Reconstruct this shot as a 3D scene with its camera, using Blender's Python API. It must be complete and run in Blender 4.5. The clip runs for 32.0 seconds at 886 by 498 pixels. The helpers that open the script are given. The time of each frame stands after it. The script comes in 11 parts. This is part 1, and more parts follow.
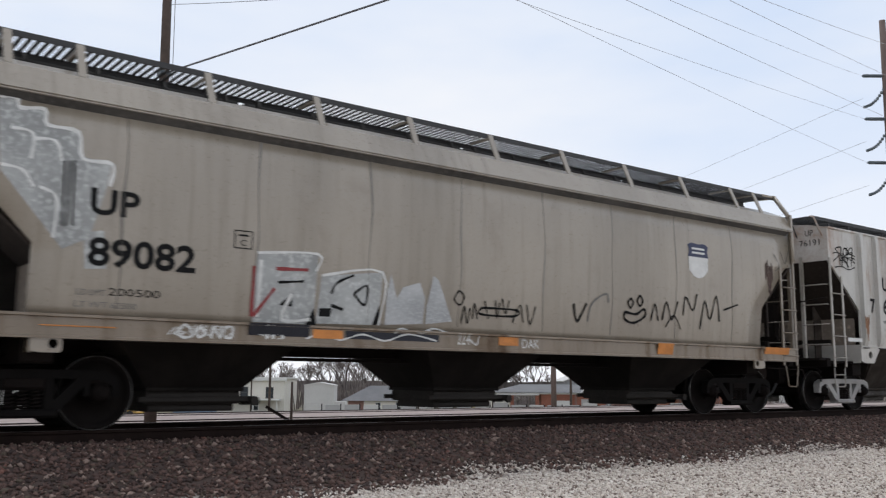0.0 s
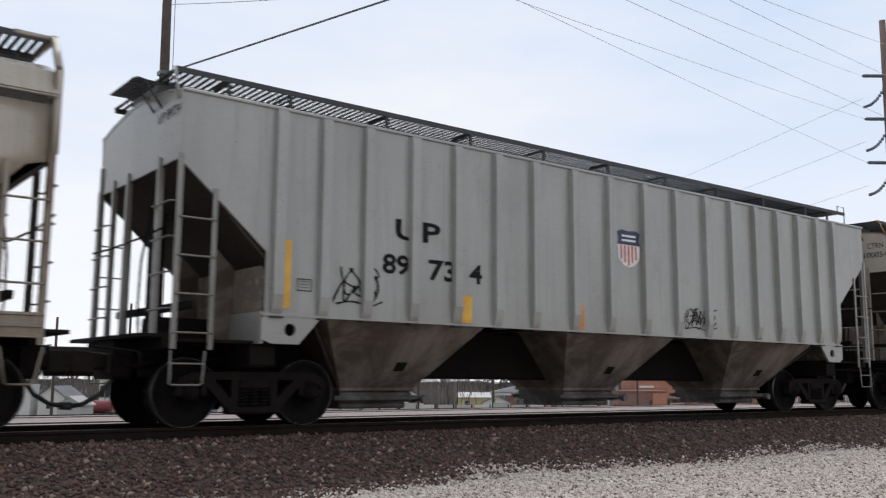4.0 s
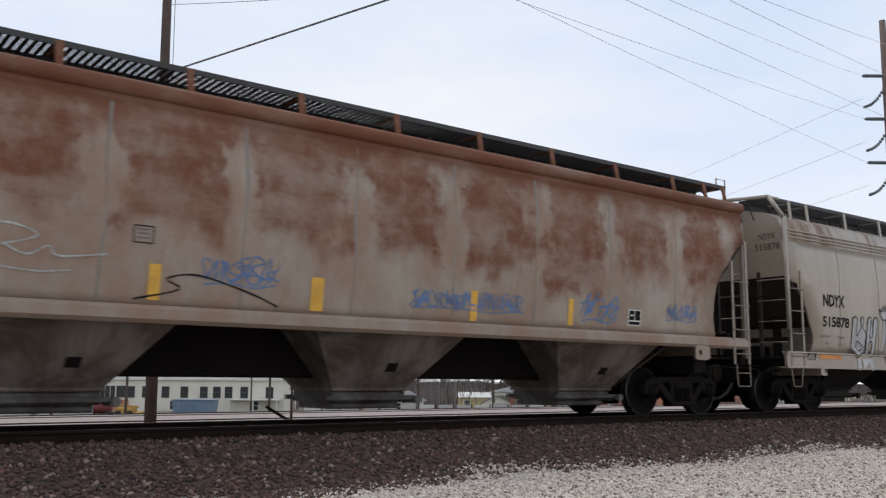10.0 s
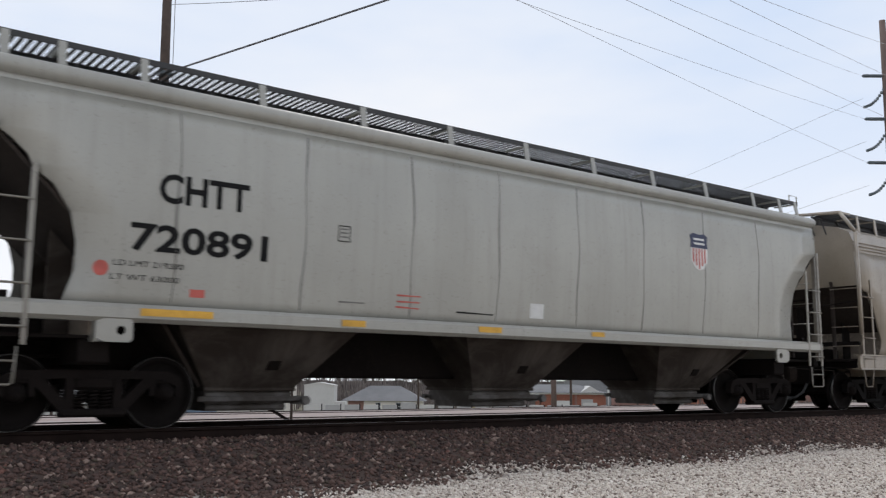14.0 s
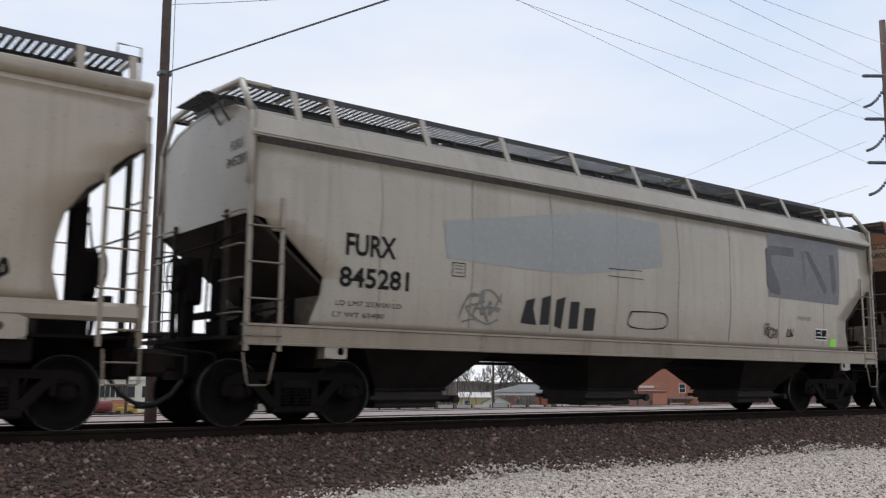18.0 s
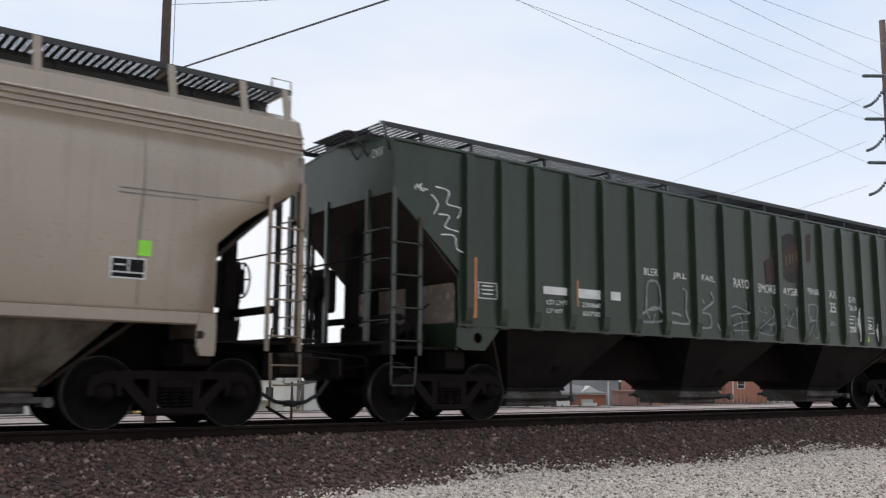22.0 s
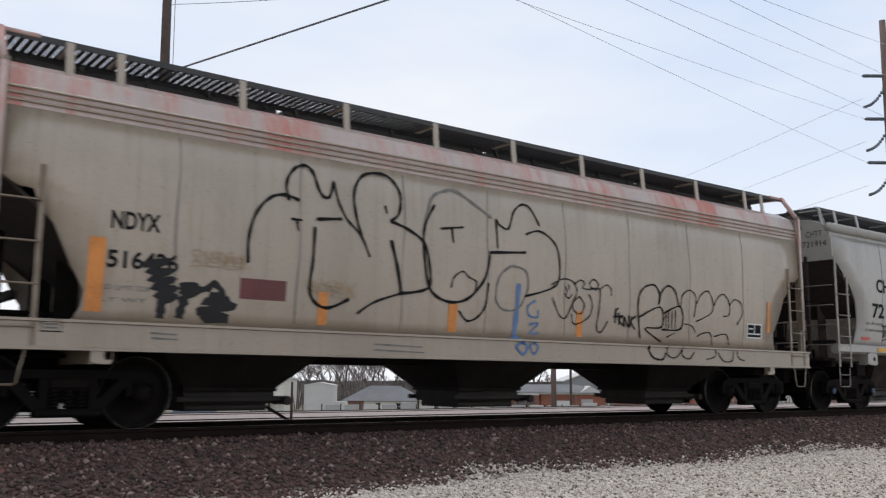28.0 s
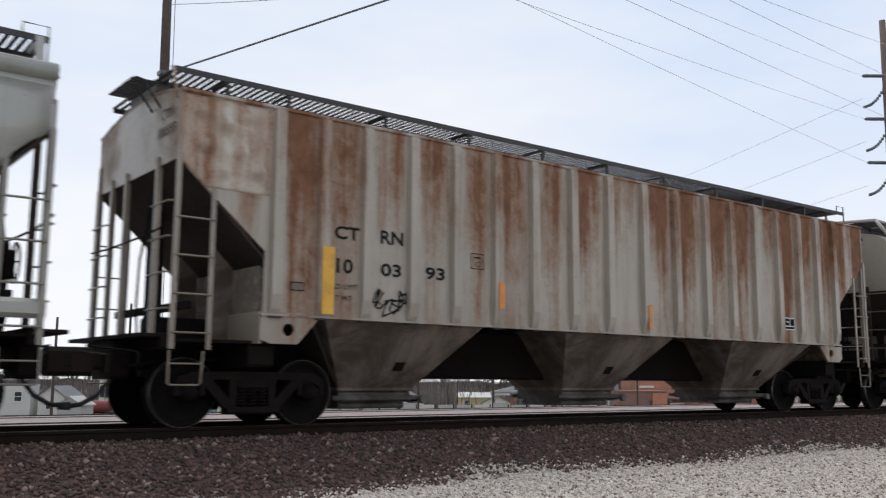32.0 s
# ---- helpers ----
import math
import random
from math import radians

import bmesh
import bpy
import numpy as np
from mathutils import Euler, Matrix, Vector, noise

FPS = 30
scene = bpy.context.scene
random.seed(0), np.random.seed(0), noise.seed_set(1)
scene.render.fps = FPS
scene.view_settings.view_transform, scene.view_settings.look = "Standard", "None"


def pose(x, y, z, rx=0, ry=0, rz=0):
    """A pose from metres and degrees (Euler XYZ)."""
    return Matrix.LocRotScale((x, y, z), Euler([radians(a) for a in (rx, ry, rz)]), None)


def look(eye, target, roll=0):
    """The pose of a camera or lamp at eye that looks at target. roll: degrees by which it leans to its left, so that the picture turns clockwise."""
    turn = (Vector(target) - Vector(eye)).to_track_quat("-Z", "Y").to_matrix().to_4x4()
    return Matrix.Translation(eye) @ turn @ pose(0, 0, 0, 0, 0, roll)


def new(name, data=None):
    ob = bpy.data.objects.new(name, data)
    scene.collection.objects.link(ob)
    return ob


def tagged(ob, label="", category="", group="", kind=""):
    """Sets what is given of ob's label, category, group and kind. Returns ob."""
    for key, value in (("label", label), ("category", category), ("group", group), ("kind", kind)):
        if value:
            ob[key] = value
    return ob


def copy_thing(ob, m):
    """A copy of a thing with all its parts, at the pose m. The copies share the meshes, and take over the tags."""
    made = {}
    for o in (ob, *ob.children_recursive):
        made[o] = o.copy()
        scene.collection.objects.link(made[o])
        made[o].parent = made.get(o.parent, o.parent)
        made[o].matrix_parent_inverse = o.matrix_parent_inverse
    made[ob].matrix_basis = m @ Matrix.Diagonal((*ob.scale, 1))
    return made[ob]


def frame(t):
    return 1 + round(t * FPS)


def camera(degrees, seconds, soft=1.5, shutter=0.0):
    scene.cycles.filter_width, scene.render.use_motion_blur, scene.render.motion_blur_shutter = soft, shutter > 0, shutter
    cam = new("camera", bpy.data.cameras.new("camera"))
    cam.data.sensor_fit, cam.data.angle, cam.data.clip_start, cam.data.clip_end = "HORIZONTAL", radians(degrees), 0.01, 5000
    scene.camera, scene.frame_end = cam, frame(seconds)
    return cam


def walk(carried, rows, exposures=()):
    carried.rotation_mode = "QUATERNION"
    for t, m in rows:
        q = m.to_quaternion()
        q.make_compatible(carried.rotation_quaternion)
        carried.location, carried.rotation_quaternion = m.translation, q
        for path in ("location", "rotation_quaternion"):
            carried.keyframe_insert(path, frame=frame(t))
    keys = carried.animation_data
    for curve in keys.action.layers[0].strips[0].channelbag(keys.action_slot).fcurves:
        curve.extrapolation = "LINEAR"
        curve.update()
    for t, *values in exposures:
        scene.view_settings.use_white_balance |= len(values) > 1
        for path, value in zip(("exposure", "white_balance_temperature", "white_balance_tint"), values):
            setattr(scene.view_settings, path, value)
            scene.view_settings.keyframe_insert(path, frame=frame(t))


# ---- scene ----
# Camera on a tripod beside the track. X runs along the track, Y away from the camera, Z up from the rail head.
CLIP = 32.0
cam = camera(51.85, CLIP, soft=1.25, shutter=0.12)
EYE = Vector((0.0, -12.502, 0.634))
YAW, PITCH, ROLL = 37.564, 8.22, 0.381
ahead = Vector((math.sin(radians(YAW)) * math.cos(radians(PITCH)), math.cos(radians(YAW)) * math.cos(radians(PITCH)), math.sin(radians(PITCH))))
shot = look(EYE, EYE + ahead * 10, ROLL)
walk(cam, [(0.0, shot), (CLIP, shot)], exposures=[(0.0, 0.0), (21.8, 0.0), (22.1, 0.04), (22.5, 0.26), (23.0, 0.38), (23.3, 0.34), (23.7, 0.16), (24.1, 0.03), (24.6, 0.0), (CLIP, 0.0)])

# ---- sky and light: thin bright overcast ----
world = bpy.data.worlds.new("overcast")
scene.world = world
world.use_nodes = True
wn, wl = world.node_tree.nodes, world.node_tree.links
wn.clear()
w_out = wn.new("ShaderNodeOutputWorld")
w_bg = wn.new("ShaderNodeBackground")
w_sky = wn.new("ShaderNodeTexSky")
w_sky.sky_type, w_sky.sun_disc = "NISHITA", False
w_sky.sun_elevation, w_sky.sun_rotation = radians(65), radians(30)
w_tc = wn.new("ShaderNodeTexCoord")
w_map = wn.new("ShaderNodeMapping")
w_map.inputs["Scale"].default_value = (1.0, 1.0, 3.4)
w_noise = wn.new("ShaderNodeTexNoise")
w_noise.inputs["Scale"].default_value, w_noise.inputs["Detail"].default_value = 1.7, 5.0
w_ramp = wn.new("ShaderNodeValToRGB")
w_ramp.color_ramp.elements[0].position, w_ramp.color_ramp.elements[0].color = 0.36, (0.70, 0.81, 1.0, 1)
w_ramp.color_ramp.elements[1].position, w_ramp.color_ramp.elements[1].color = 0.66, (0.945, 0.968, 1.02, 1)
w_scale = wn.new("ShaderNodeVectorMath")
w_scale.operation = "SCALE"
w_scale.inputs["Scale"].default_value = 0.06
w_mix = wn.new("ShaderNodeMix")
w_mix.data_type = "RGBA"
w_mix.inputs["Factor"].default_value = 0.93
wl.new(w_tc.outputs["Generated"], w_map.inputs["Vector"])
wl.new(w_map.outputs["Vector"], w_noise.inputs["Vector"])
wl.new(w_noise.outputs["Fac"], w_ramp.inputs["Fac"])
wl.new(w_sky.outputs["Color"], w_scale.inputs[0])
wl.new(w_scale.outputs["Vector"], w_mix.inputs[6])
wl.new(w_ramp.outputs["Color"], w_mix.inputs[7])
# thicker, whiter haze towards the horizon all round
w_sep = wn.new("ShaderNodeSeparateXYZ")
w_haze = wn.new("ShaderNodeMapRange")
w_haze.interpolation_type = "SMOOTHSTEP"
w_haze.inputs["From Min"].default_value, w_haze.inputs["From Max"].default_value = 0.02, 0.34
w_haze.inputs["To Min"].default_value, w_haze.inputs["To Max"].default_value = 0.85, 0.0
w_pale = wn.new("ShaderNodeMix")
w_pale.data_type = "RGBA"
w_pale.inputs[7].default_value = (0.985, 0.995, 1.03, 1)
wl.new(w_tc.outputs["Generated"], w_sep.inputs[0])
wl.new(w_sep.outputs["Z"], w_haze.inputs["Value"])
wl.new(w_haze.outputs["Result"], w_pale.inputs[0])
wl.new(w_mix.outputs[2], w_pale.inputs[6])
wl.new(w_pale.outputs[2], w_bg.inputs["Color"])
w_bg.inputs["Strength"].default_value = 1.0
wl.new(w_bg.outputs["Background"], w_out.inputs["Surface"])

sun = new("sun", bpy.data.lights.new("sun", "SUN"))
sun.data.energy, sun.data.angle, sun.data.color = 1.1, radians(30), (1.0, 0.96, 0.9)
sun.matrix_world = look((0, 0, 60), (-14, -24, 0))


# ---- mesh helpers ----
class Mesh:
    """Vertices and faces gathered for one part."""

    def __init__(self):
        self.v, self.f = [], []

    def add(self, vs, fs):
        n = len(self.v)
        self.v.extend(tuple(p) for p in vs)
        self.f.extend(tuple(i + n for i in f) for f in fs)
        return self

    def box(self, x0, x1, y0, y1, z0, z1, c=0.0):
        """A box; c chamfers its four long edges along x."""
        if c <= 0:
            vs = [(x, y, z) for x in (x0, x1) for y in (y0, y1) for z in (z0, z1)]
            return self.add(vs, [(0, 1, 3, 2), (4, 6, 7, 5), (0, 4, 5, 1), (2, 3, 7, 6), (0, 2, 6, 4), (1, 5, 7, 3)])
        ring = [(y0 + c, z0), (y1 - c, z0), (y1, z0 + c), (y1, z1 - c), (y1 - c, z1), (y0 + c, z1), (y0, z1 - c), (y0, z0 + c)]
        vs = [(x0, y, z) for y, z in ring] + [(x1, y, z) for y, z in ring]
        fs = [(i, (i + 1) % 8, 8 + (i + 1) % 8, 8 + i) for i in range(8)]
        return self.add(vs, fs + [tuple(range(7, -1, -1)), tuple(range(8, 16))])

    def prism(self, poly, y0, y1):
        """A flat outline in x and z, carried from y0 to y1."""
        n = len(poly)
        vs = [(x, y0, z) for x, z in poly] + [(x, y1, z) for x, z in poly]
        fs = [(i, (i + 1) % n, n + (i + 1) % n, n + i) for i in range(n)]
        return self.add(vs, fs + [tuple(range(n - 1, -1, -1)), tuple(range(n, 2 * n))])

    def bar(self, p, q, w, h=None, up=(0, 1, 0)):
        """A rectangular bar from p to q, w wide along up and h thick."""
        p, q, up = Vector(p), Vector(q), Vector(up)
        h = w if h is None else h
        d = (q - p).normalized()
        if abs(d.dot(up)) > 0.98:
            up = Vector((1, 0, 0))
        side = d.cross(up).normalized()
        up = side.cross(d).normalized()
        vs = [e + up * (w / 2 * a) + side * (h / 2 * b) for e in (p, q) for a, b in ((-1, -1), (1, -1), (1, 1), (-1, 1))]
        return self.add(vs, [(0, 1, 5, 4), (1, 2, 6, 5), (2, 3, 7, 6), (3, 0, 4, 7), (3, 2, 1, 0), (4, 5, 6, 7)])

    def tube(self, pts, r, n=6):
        """A round pipe through pts; r is one radius or one for each point."""
        pts = [Vector(p) for p in pts]
        rs = r if isinstance(r, (list, tuple)) else [r] * len(pts)
        vs, fs = [], []
        up = Vector((0.13, 0.21, 0.97))
        for i, p in enumerate(pts):
            d = (pts[min(i + 1, len(pts) - 1)] - pts[max(i - 1, 0)]).normalized()
            if abs(d.dot(up)) > 0.97:
                up = Vector((0.95, 0.2, 0.1))
            a = d.cross(up).normalized()
            b = a.cross(d)
            for k in range(n):
                t = 2 * math.pi * k / n
                vs.append(p + (a * math.cos(t) + b * math.sin(t)) * rs[i])
        for i in range(len(pts) - 1):
            for k in range(n):
                fs.append((i * n + k, i * n + (k + 1) % n, (i + 1) * n + (k + 1) % n, (i + 1) * n + k))
        fs.append(tuple(range(n - 1, -1, -1)))
        fs.append(tuple(range((len(pts) - 1) * n, len(pts) * n)))
        return self.add(vs, fs)

    def lathe(self, prof, cx, cz, n=24):
        """A profile of (y, r) turned about the axis y through (cx, cz)."""
        vs, fs = [], []
        for y, r in prof:
            for k in range(n):
                t = 2 * math.pi * k / n
                vs.append((cx + r * math.cos(t), y, cz + r * math.sin(t)))
        for i in range(len(prof) - 1):
            for k in range(n):
                fs.append((i * n + k, i * n + (k + 1) % n, (i + 1) * n + (k + 1) % n, (i + 1) * n + k))
        return self.add(vs, fs + [tuple(range(n - 1, -1, -1)), tuple(range((len(prof) - 1) * n, len(prof) * n))])

    def sheet(self, rows, thick=None):
        """A skin over rows of points; thick gives it depth along that vector."""
        m, n = len(rows), len(rows[0])
        vs = [p for row in rows for p in row]
        fs = [(i * n + j, i * n + j + 1, (i + 1) * n + j + 1, (i + 1) * n + j) for i in range(m - 1) for j in range(n - 1)]
        if thick is None:
            return self.add(vs, fs)
        k = m * n
        vs2 = vs + [tuple(Vector(p) + Vector(thick)) for p in vs]
        fs2 = fs + [tuple(i + k for i in reversed(f)) for f in fs]
        rim = [j for j in range(n)] + [i * n + n - 1 for i in range(1, m)] + [(m - 1) * n + j for j in range(n - 2, -1, -1)] + [i * n for i in range(m - 2, 0, -1)]
        fs2 += [(rim[i], rim[(i + 1) % len(rim)], rim[(i + 1) % len(rim)] + k, rim[i] + k) for i in range(len(rim))]
        return self.add(vs2, fs2)

    def mirror_y(self):
        self.v = [(x, -y, z) for x, y, z in self.v]
        self.f = [tuple(reversed(f)) for f in self.f]
        return self

    def data(self, name, smooth=False):
        me = bpy.data.meshes.new(name)
        me.from_pydata([tuple(p) for p in self.v], [], self.f)
        me.validate()
        bm = bmesh.new()
        bm.from_mesh(me)
        bmesh.ops.recalc_face_normals(bm, faces=bm.faces)
        bm.to_mesh(me)
        bm.free()
        if smooth:
            me.polygons.foreach_set("use_smooth", [True] * len(me.polygons))
        me.update()
        return me


SHARED = {}


def shared(key, build, smooth=False):
    """One mesh for all alike parts, built at first use."""
    if key not in SHARED:
        me = build().data(key if isinstance(key, str) else str(key[0]), smooth)
        me.materials.append(None)
        SHARED[key] = me
    return SHARED[key]


def part(name, mesh, material, parent=None, label="", at=None, smooth=False):
    """Links a mesh as one object under a thing or under a part."""
    if isinstance(mesh, Mesh):
        mesh = mesh.data(name, smooth)
        mesh.materials.append(None)
    ob = new(name, mesh)
    ob.material_slots[0].link = "OBJECT"
    ob.material_slots[0].material = material
    if parent is not None:
        ob.parent = parent
    if at is not None:
        ob.matrix_basis = at
    if label:
        tagged(ob, label)
    return ob


# ---- materials ----
class Nodes:
    def __init__(self, name):
        self.mat = bpy.data.materials.new(name)
        self.mat.use_nodes = True
        self.t = self.mat.node_tree
        self.bsdf = self.t.nodes["Principled BSDF"]

    def n(self, kind, **kw):
        node = self.t.nodes.new(kind)
        for k, v in kw.items():
            node.inputs[k.replace("_", " ")].default_value = v
        return node

    def link(self, a, b):
        self.t.links.new(a, b)

    def coords(self, scale, offset=(0, 0, 0)):
        tc = self.n("ShaderNodeTexCoord")
        mp = self.n("ShaderNodeMapping", Scale=scale, Location=offset)
        self.link(tc.outputs["Object"], mp.inputs["Vector"])
        return mp.outputs["Vector"]

    def noise(self, vec, scale, detail=4.0, rough=0.55, dist=0.0):
        nz = self.n("ShaderNodeTexNoise", Scale=scale, Detail=detail, Roughness=rough, Distortion=dist)
        self.link(vec, nz.inputs["Vector"])
        return nz.outputs["Fac"]

    def step(self, fac, lo, hi):
        mr = self.n("ShaderNodeMapRange")
        mr.interpolation_type = "SMOOTHSTEP"
        mr.inputs["From Min"].default_value, mr.inputs["From Max"].default_value = lo, hi
        self.link(fac, mr.inputs["Value"])
        return mr.outputs["Result"]

    def math(self, op, a, b):
        m = self.t.nodes.new("ShaderNodeMath")
        m.operation = op
        m.use_clamp = True
        for i, s in enumerate((a, b)):
            if isinstance(s, (int, float)):
                m.inputs[i].default_value = s
            else:
                self.link(s, m.inputs[i])
        return m.outputs[0]

    def raw(self, op, a, b=0.0):
        m = self.t.nodes.new("ShaderNodeMath")
        m.operation = op
        for i, s in enumerate((a, b)):
            if isinstance(s, (int, float)):
                m.inputs[i].default_value = s
            else:
                self.link(s, m.inputs[i])
        return m.outputs[0]

    def chance(self, cell):
        """One random value for each whole number."""
        w = self.t.nodes.new("ShaderNodeTexWhiteNoise")
        w.noise_dimensions = "1D"
        self.link(cell, w.inputs["W"])
        return w.outputs["Value"]

    def mix(self, fac, a, b):
        m = self.t.nodes.new("ShaderNodeMix")
        m.data_type = "RGBA"
        for i, s in ((0, fac), (6, a), (7, b)):
            if isinstance(s, tuple):
                m.inputs[i].default_value = (*s, 1)[:4]
            elif isinstance(s, (int, float)):
                m.inputs[i].default_value = s
            else:
                self.link(s, m.inputs[i])
        return m.outputs[2]

    def bump(self, fac, strength, distance):
        b = self.n("ShaderNodeBump", Strength=strength, Distance=distance)
        self.link(fac, b.inputs["Height"])
        self.link(b.outputs["Normal"], self.bsdf.inputs["Normal"])

    def done(self, colour, rough=0.6, metal=0.0):
        if isinstance(colour, tuple):
            self.bsdf.inputs["Base Color"].default_value = (*colour, 1)
        else:
            self.link(colour, self.bsdf.inputs["Base Color"])
        if isinstance(rough, (int, float)):
            self.bsdf.inputs["Roughness"].default_value = rough
        else:
            self.link(rough, self.bsdf.inputs["Roughness"])
        self.bsdf.inputs["Metallic"].default_value = metal
        return self.mat


def plain(name, colour, rough=0.7, vary=0.25, scale=6.0, metal=0.0, bump=0.0, gloss=0.5):
    """A simple surface with grain and stains at two scales."""
    s = Nodes(name)
    v = s.coords((1, 1, 1))
    big, fine = s.noise(v, scale * 0.25, 3.0), s.noise(v, scale * 5.0, 3.0)
    dark = tuple(c * (1 - vary) for c in colour)
    light = tuple(min(1.0, c * (1 + vary * 0.6)) for c in colour)
    col = s.mix(s.step(big, 0.3, 0.7), dark, colour)
    col = s.mix(s.step(fine, 0.45, 0.8), col, light)
    if bump:
        s.bump(fine, bump, 0.02)
    s.bsdf.inputs["Specular IOR Level"].default_value = gloss
    return s.done(col, rough, metal)


def paint(name, base, rust=0.0, tint=(0.27, 0.105, 0.045), seed=0.0, grime=0.3, streak=(1.5, 0.16), low=1.4, high=4.4, patch=0.0, hold=0.13, panel=0.0, broad=0.0, shine=1.0, ribbed=False, block=None):
    """Weathered car paint: fine soot, run-down streaks, and rust that spreads from the roof edge downwards."""
    s = Nodes(name)
    off = (seed * 7.31, seed * 3.17, seed * 1.93)
    tc = s.n("ShaderNodeTexCoord")
    sep = s.n("ShaderNodeSeparateXYZ")
    s.link(tc.outputs["Object"], sep.inputs[0])
    v = s.coords((1, 1, 1), off)
    vs = s.coords((streak[0], 0.3, streak[1]), off)
    vf = s.coords((9.0, 1.0, 0.5), off)
    blot, fine = s.noise(v, 0.55, 4.0), s.noise(v, 24.0, 4.0, 0.7)
    run = s.noise(vf, 1.0, 5.0, 0.6)
    base = tuple(c * k for c, k in zip(base, (0.757, 0.745, 0.733)))
    dark = tuple(c * 0.62 * k for c, k in zip(base, (1.0, 0.96, 0.88)))
    light = tuple(min(1.0, c * 1.12) for c in base)
    col = s.mix(s.step(blot, 0.35, 0.7), base, light)
    col = s.mix(s.math("MULTIPLY", s.step(run, 0.48, 0.72), grime * 1.15), col, dark)
    wide = s.noise(s.coords((1.1, 0.4, 0.12), off), 1.0, 3.0, 0.5)
    col = s.mix(s.math("MULTIPLY", s.step(wide, 0.45, 0.70), grime * 0.95), col, dark)
    col = s.mix(s.math("MULTIPLY", s.step(fine, 0.5, 0.8), grime), col, dark)
    # brown soot blotches, broken up by fine grain
    soot = s.math("MULTIPLY", s.step(s.noise(s.coords((0.55, 0.4, 0.5), off), 1.6, 6.0, 0.72, 0.5), 0.52, 0.74), grime * 0.9)
    col = s.mix(soot, col, tuple(c * k for c, k in zip(base, (0.56, 0.50, 0.44))))
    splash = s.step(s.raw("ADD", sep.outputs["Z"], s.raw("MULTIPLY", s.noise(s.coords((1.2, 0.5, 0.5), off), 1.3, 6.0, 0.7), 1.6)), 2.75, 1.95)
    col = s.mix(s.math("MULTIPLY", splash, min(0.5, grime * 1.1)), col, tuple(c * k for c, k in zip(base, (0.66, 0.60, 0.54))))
    if rust > 0:
        st = s.noise(vs, 1.0, 6.0, 0.65, 0.3)
        thin = s.noise(s.coords((6.5, 0.3, 0.22), off), 1.0, 5.0, 0.65)
        bl = s.noise(s.coords((0.75, 0.3, 0.30), off), 1.0, 3.0, 0.5)
        hgt = s.step(sep.outputs["Z"], low, high)
        amount = s.math("ADD", s.math("MULTIPLY", st, 0.72 - 0.45 * broad), s.math("MULTIPLY", bl, 0.48 + 0.65 * broad))
        amount = s.math("SUBTRACT", s.math("ADD", amount, s.math("MULTIPLY", thin, 0.40 - 0.30 * broad)), 0.30 - 0.05 * broad)
        amount = s.math("ADD", amount, s.math("MULTIPLY", hgt, hold))
        if panel > 0:
            # less rust along the joints of the panels
            saw = s.raw("PINGPONG", sep.outputs["X"], panel / 2)
            amount = s.math("SUBTRACT", amount, s.math("MULTIPLY", s.math("SUBTRACT", 1.0, s.step(saw, 0.05, 0.42)), 0.12))
        if ribbed:
            # the panels between the ribs rust from their middles, each to its own degree
            ax = s.raw("ABSOLUTE", sep.outputs["X"])
            u = s.raw("ADD", s.raw("MULTIPLY", ax, s.raw("ADD", s.raw("MULTIPLY", ax, 0.0212), 1.06)), 0.5)
            mid = s.step(s.raw("PINGPONG", u, 0.5), 0.08, 0.36)
            own = s.chance(s.raw("ADD", s.raw("FLOOR", u), s.raw("MULTIPLY", s.raw("SIGN", sep.outputs["X"]), 40.0 + seed)))
            amount = s.math("ADD", amount, s.raw("MULTIPLY", s.raw("SUBTRACT", mid, 0.62), 0.15))
            amount = s.math("ADD", amount, s.raw("MULTIPLY", s.raw("SUBTRACT", own, 0.5), 0.10))
        mott = s.noise(s.coords((1.0, 0.5, 0.62), off), 3.6, 6.0, 0.74, 0.6)
        edge = 0.73 - 0.15 * rust
        grain = s.math("ADD", amount, s.math("MULTIPLY", fine, 0.14))
        grain = s.math("SUBTRACT", s.math("ADD", grain, s.math("MULTIPLY", mott, 0.34)), 0.24)
        wash = s.step(grain, edge - 0.13, edge + 0.06)
        core = s.step(grain, edge + 0.0, edge + 0.15)
        deep = s.math("MULTIPLY", s.step(grain, edge + 0.06, edge + 0.22), s.step(mott, 0.40, 0.66))
        pale = tuple(b * 0.50 + t * 0.60 for b, t in zip(base, tint))
        col = s.mix(s.math("MULTIPLY", wash, 0.8), col, pale)
        col = s.mix(s.math("MULTIPLY", core, 0.9), col, tint)
        col = s.mix(s.math("MULTIPLY", deep, 0.75), col, tuple(t * 0.55 for t in tint))
    if patch > 0:
        pn = s.noise(s.coords((0.9, 0.2, 0.6), off), 1.0, 1.5, 0.4)
        pm = s.math("MULTIPLY", s.step(pn, 0.55, 0.60), s.step(sep.outputs["Z"], low + 0.4, low + 1.3))
        col = s.mix(s.math("MULTIPLY", pm, patch), col, tuple(t * 0.9 for t in tint))
    if block:
        # squarish rust fields, one to a panel, smeared sideways, with a rusty band below the roof
        z0, z1, edge_z, much, stain = block
        sh = s.raw("SUBTRACT", sep.outputs["X"], 0.885)
        d = s.raw("PINGPONG", sh, 0.885)
        own = s.chance(s.raw("ADD", s.raw("FLOOR", s.raw("DIVIDE", sh, 1.77)), seed * 3.0))
        wob = s.raw("SUBTRACT", s.noise(s.coords((1.4, 0.4, 1.1), off), 1.3, 5.0, 0.6), 0.5)
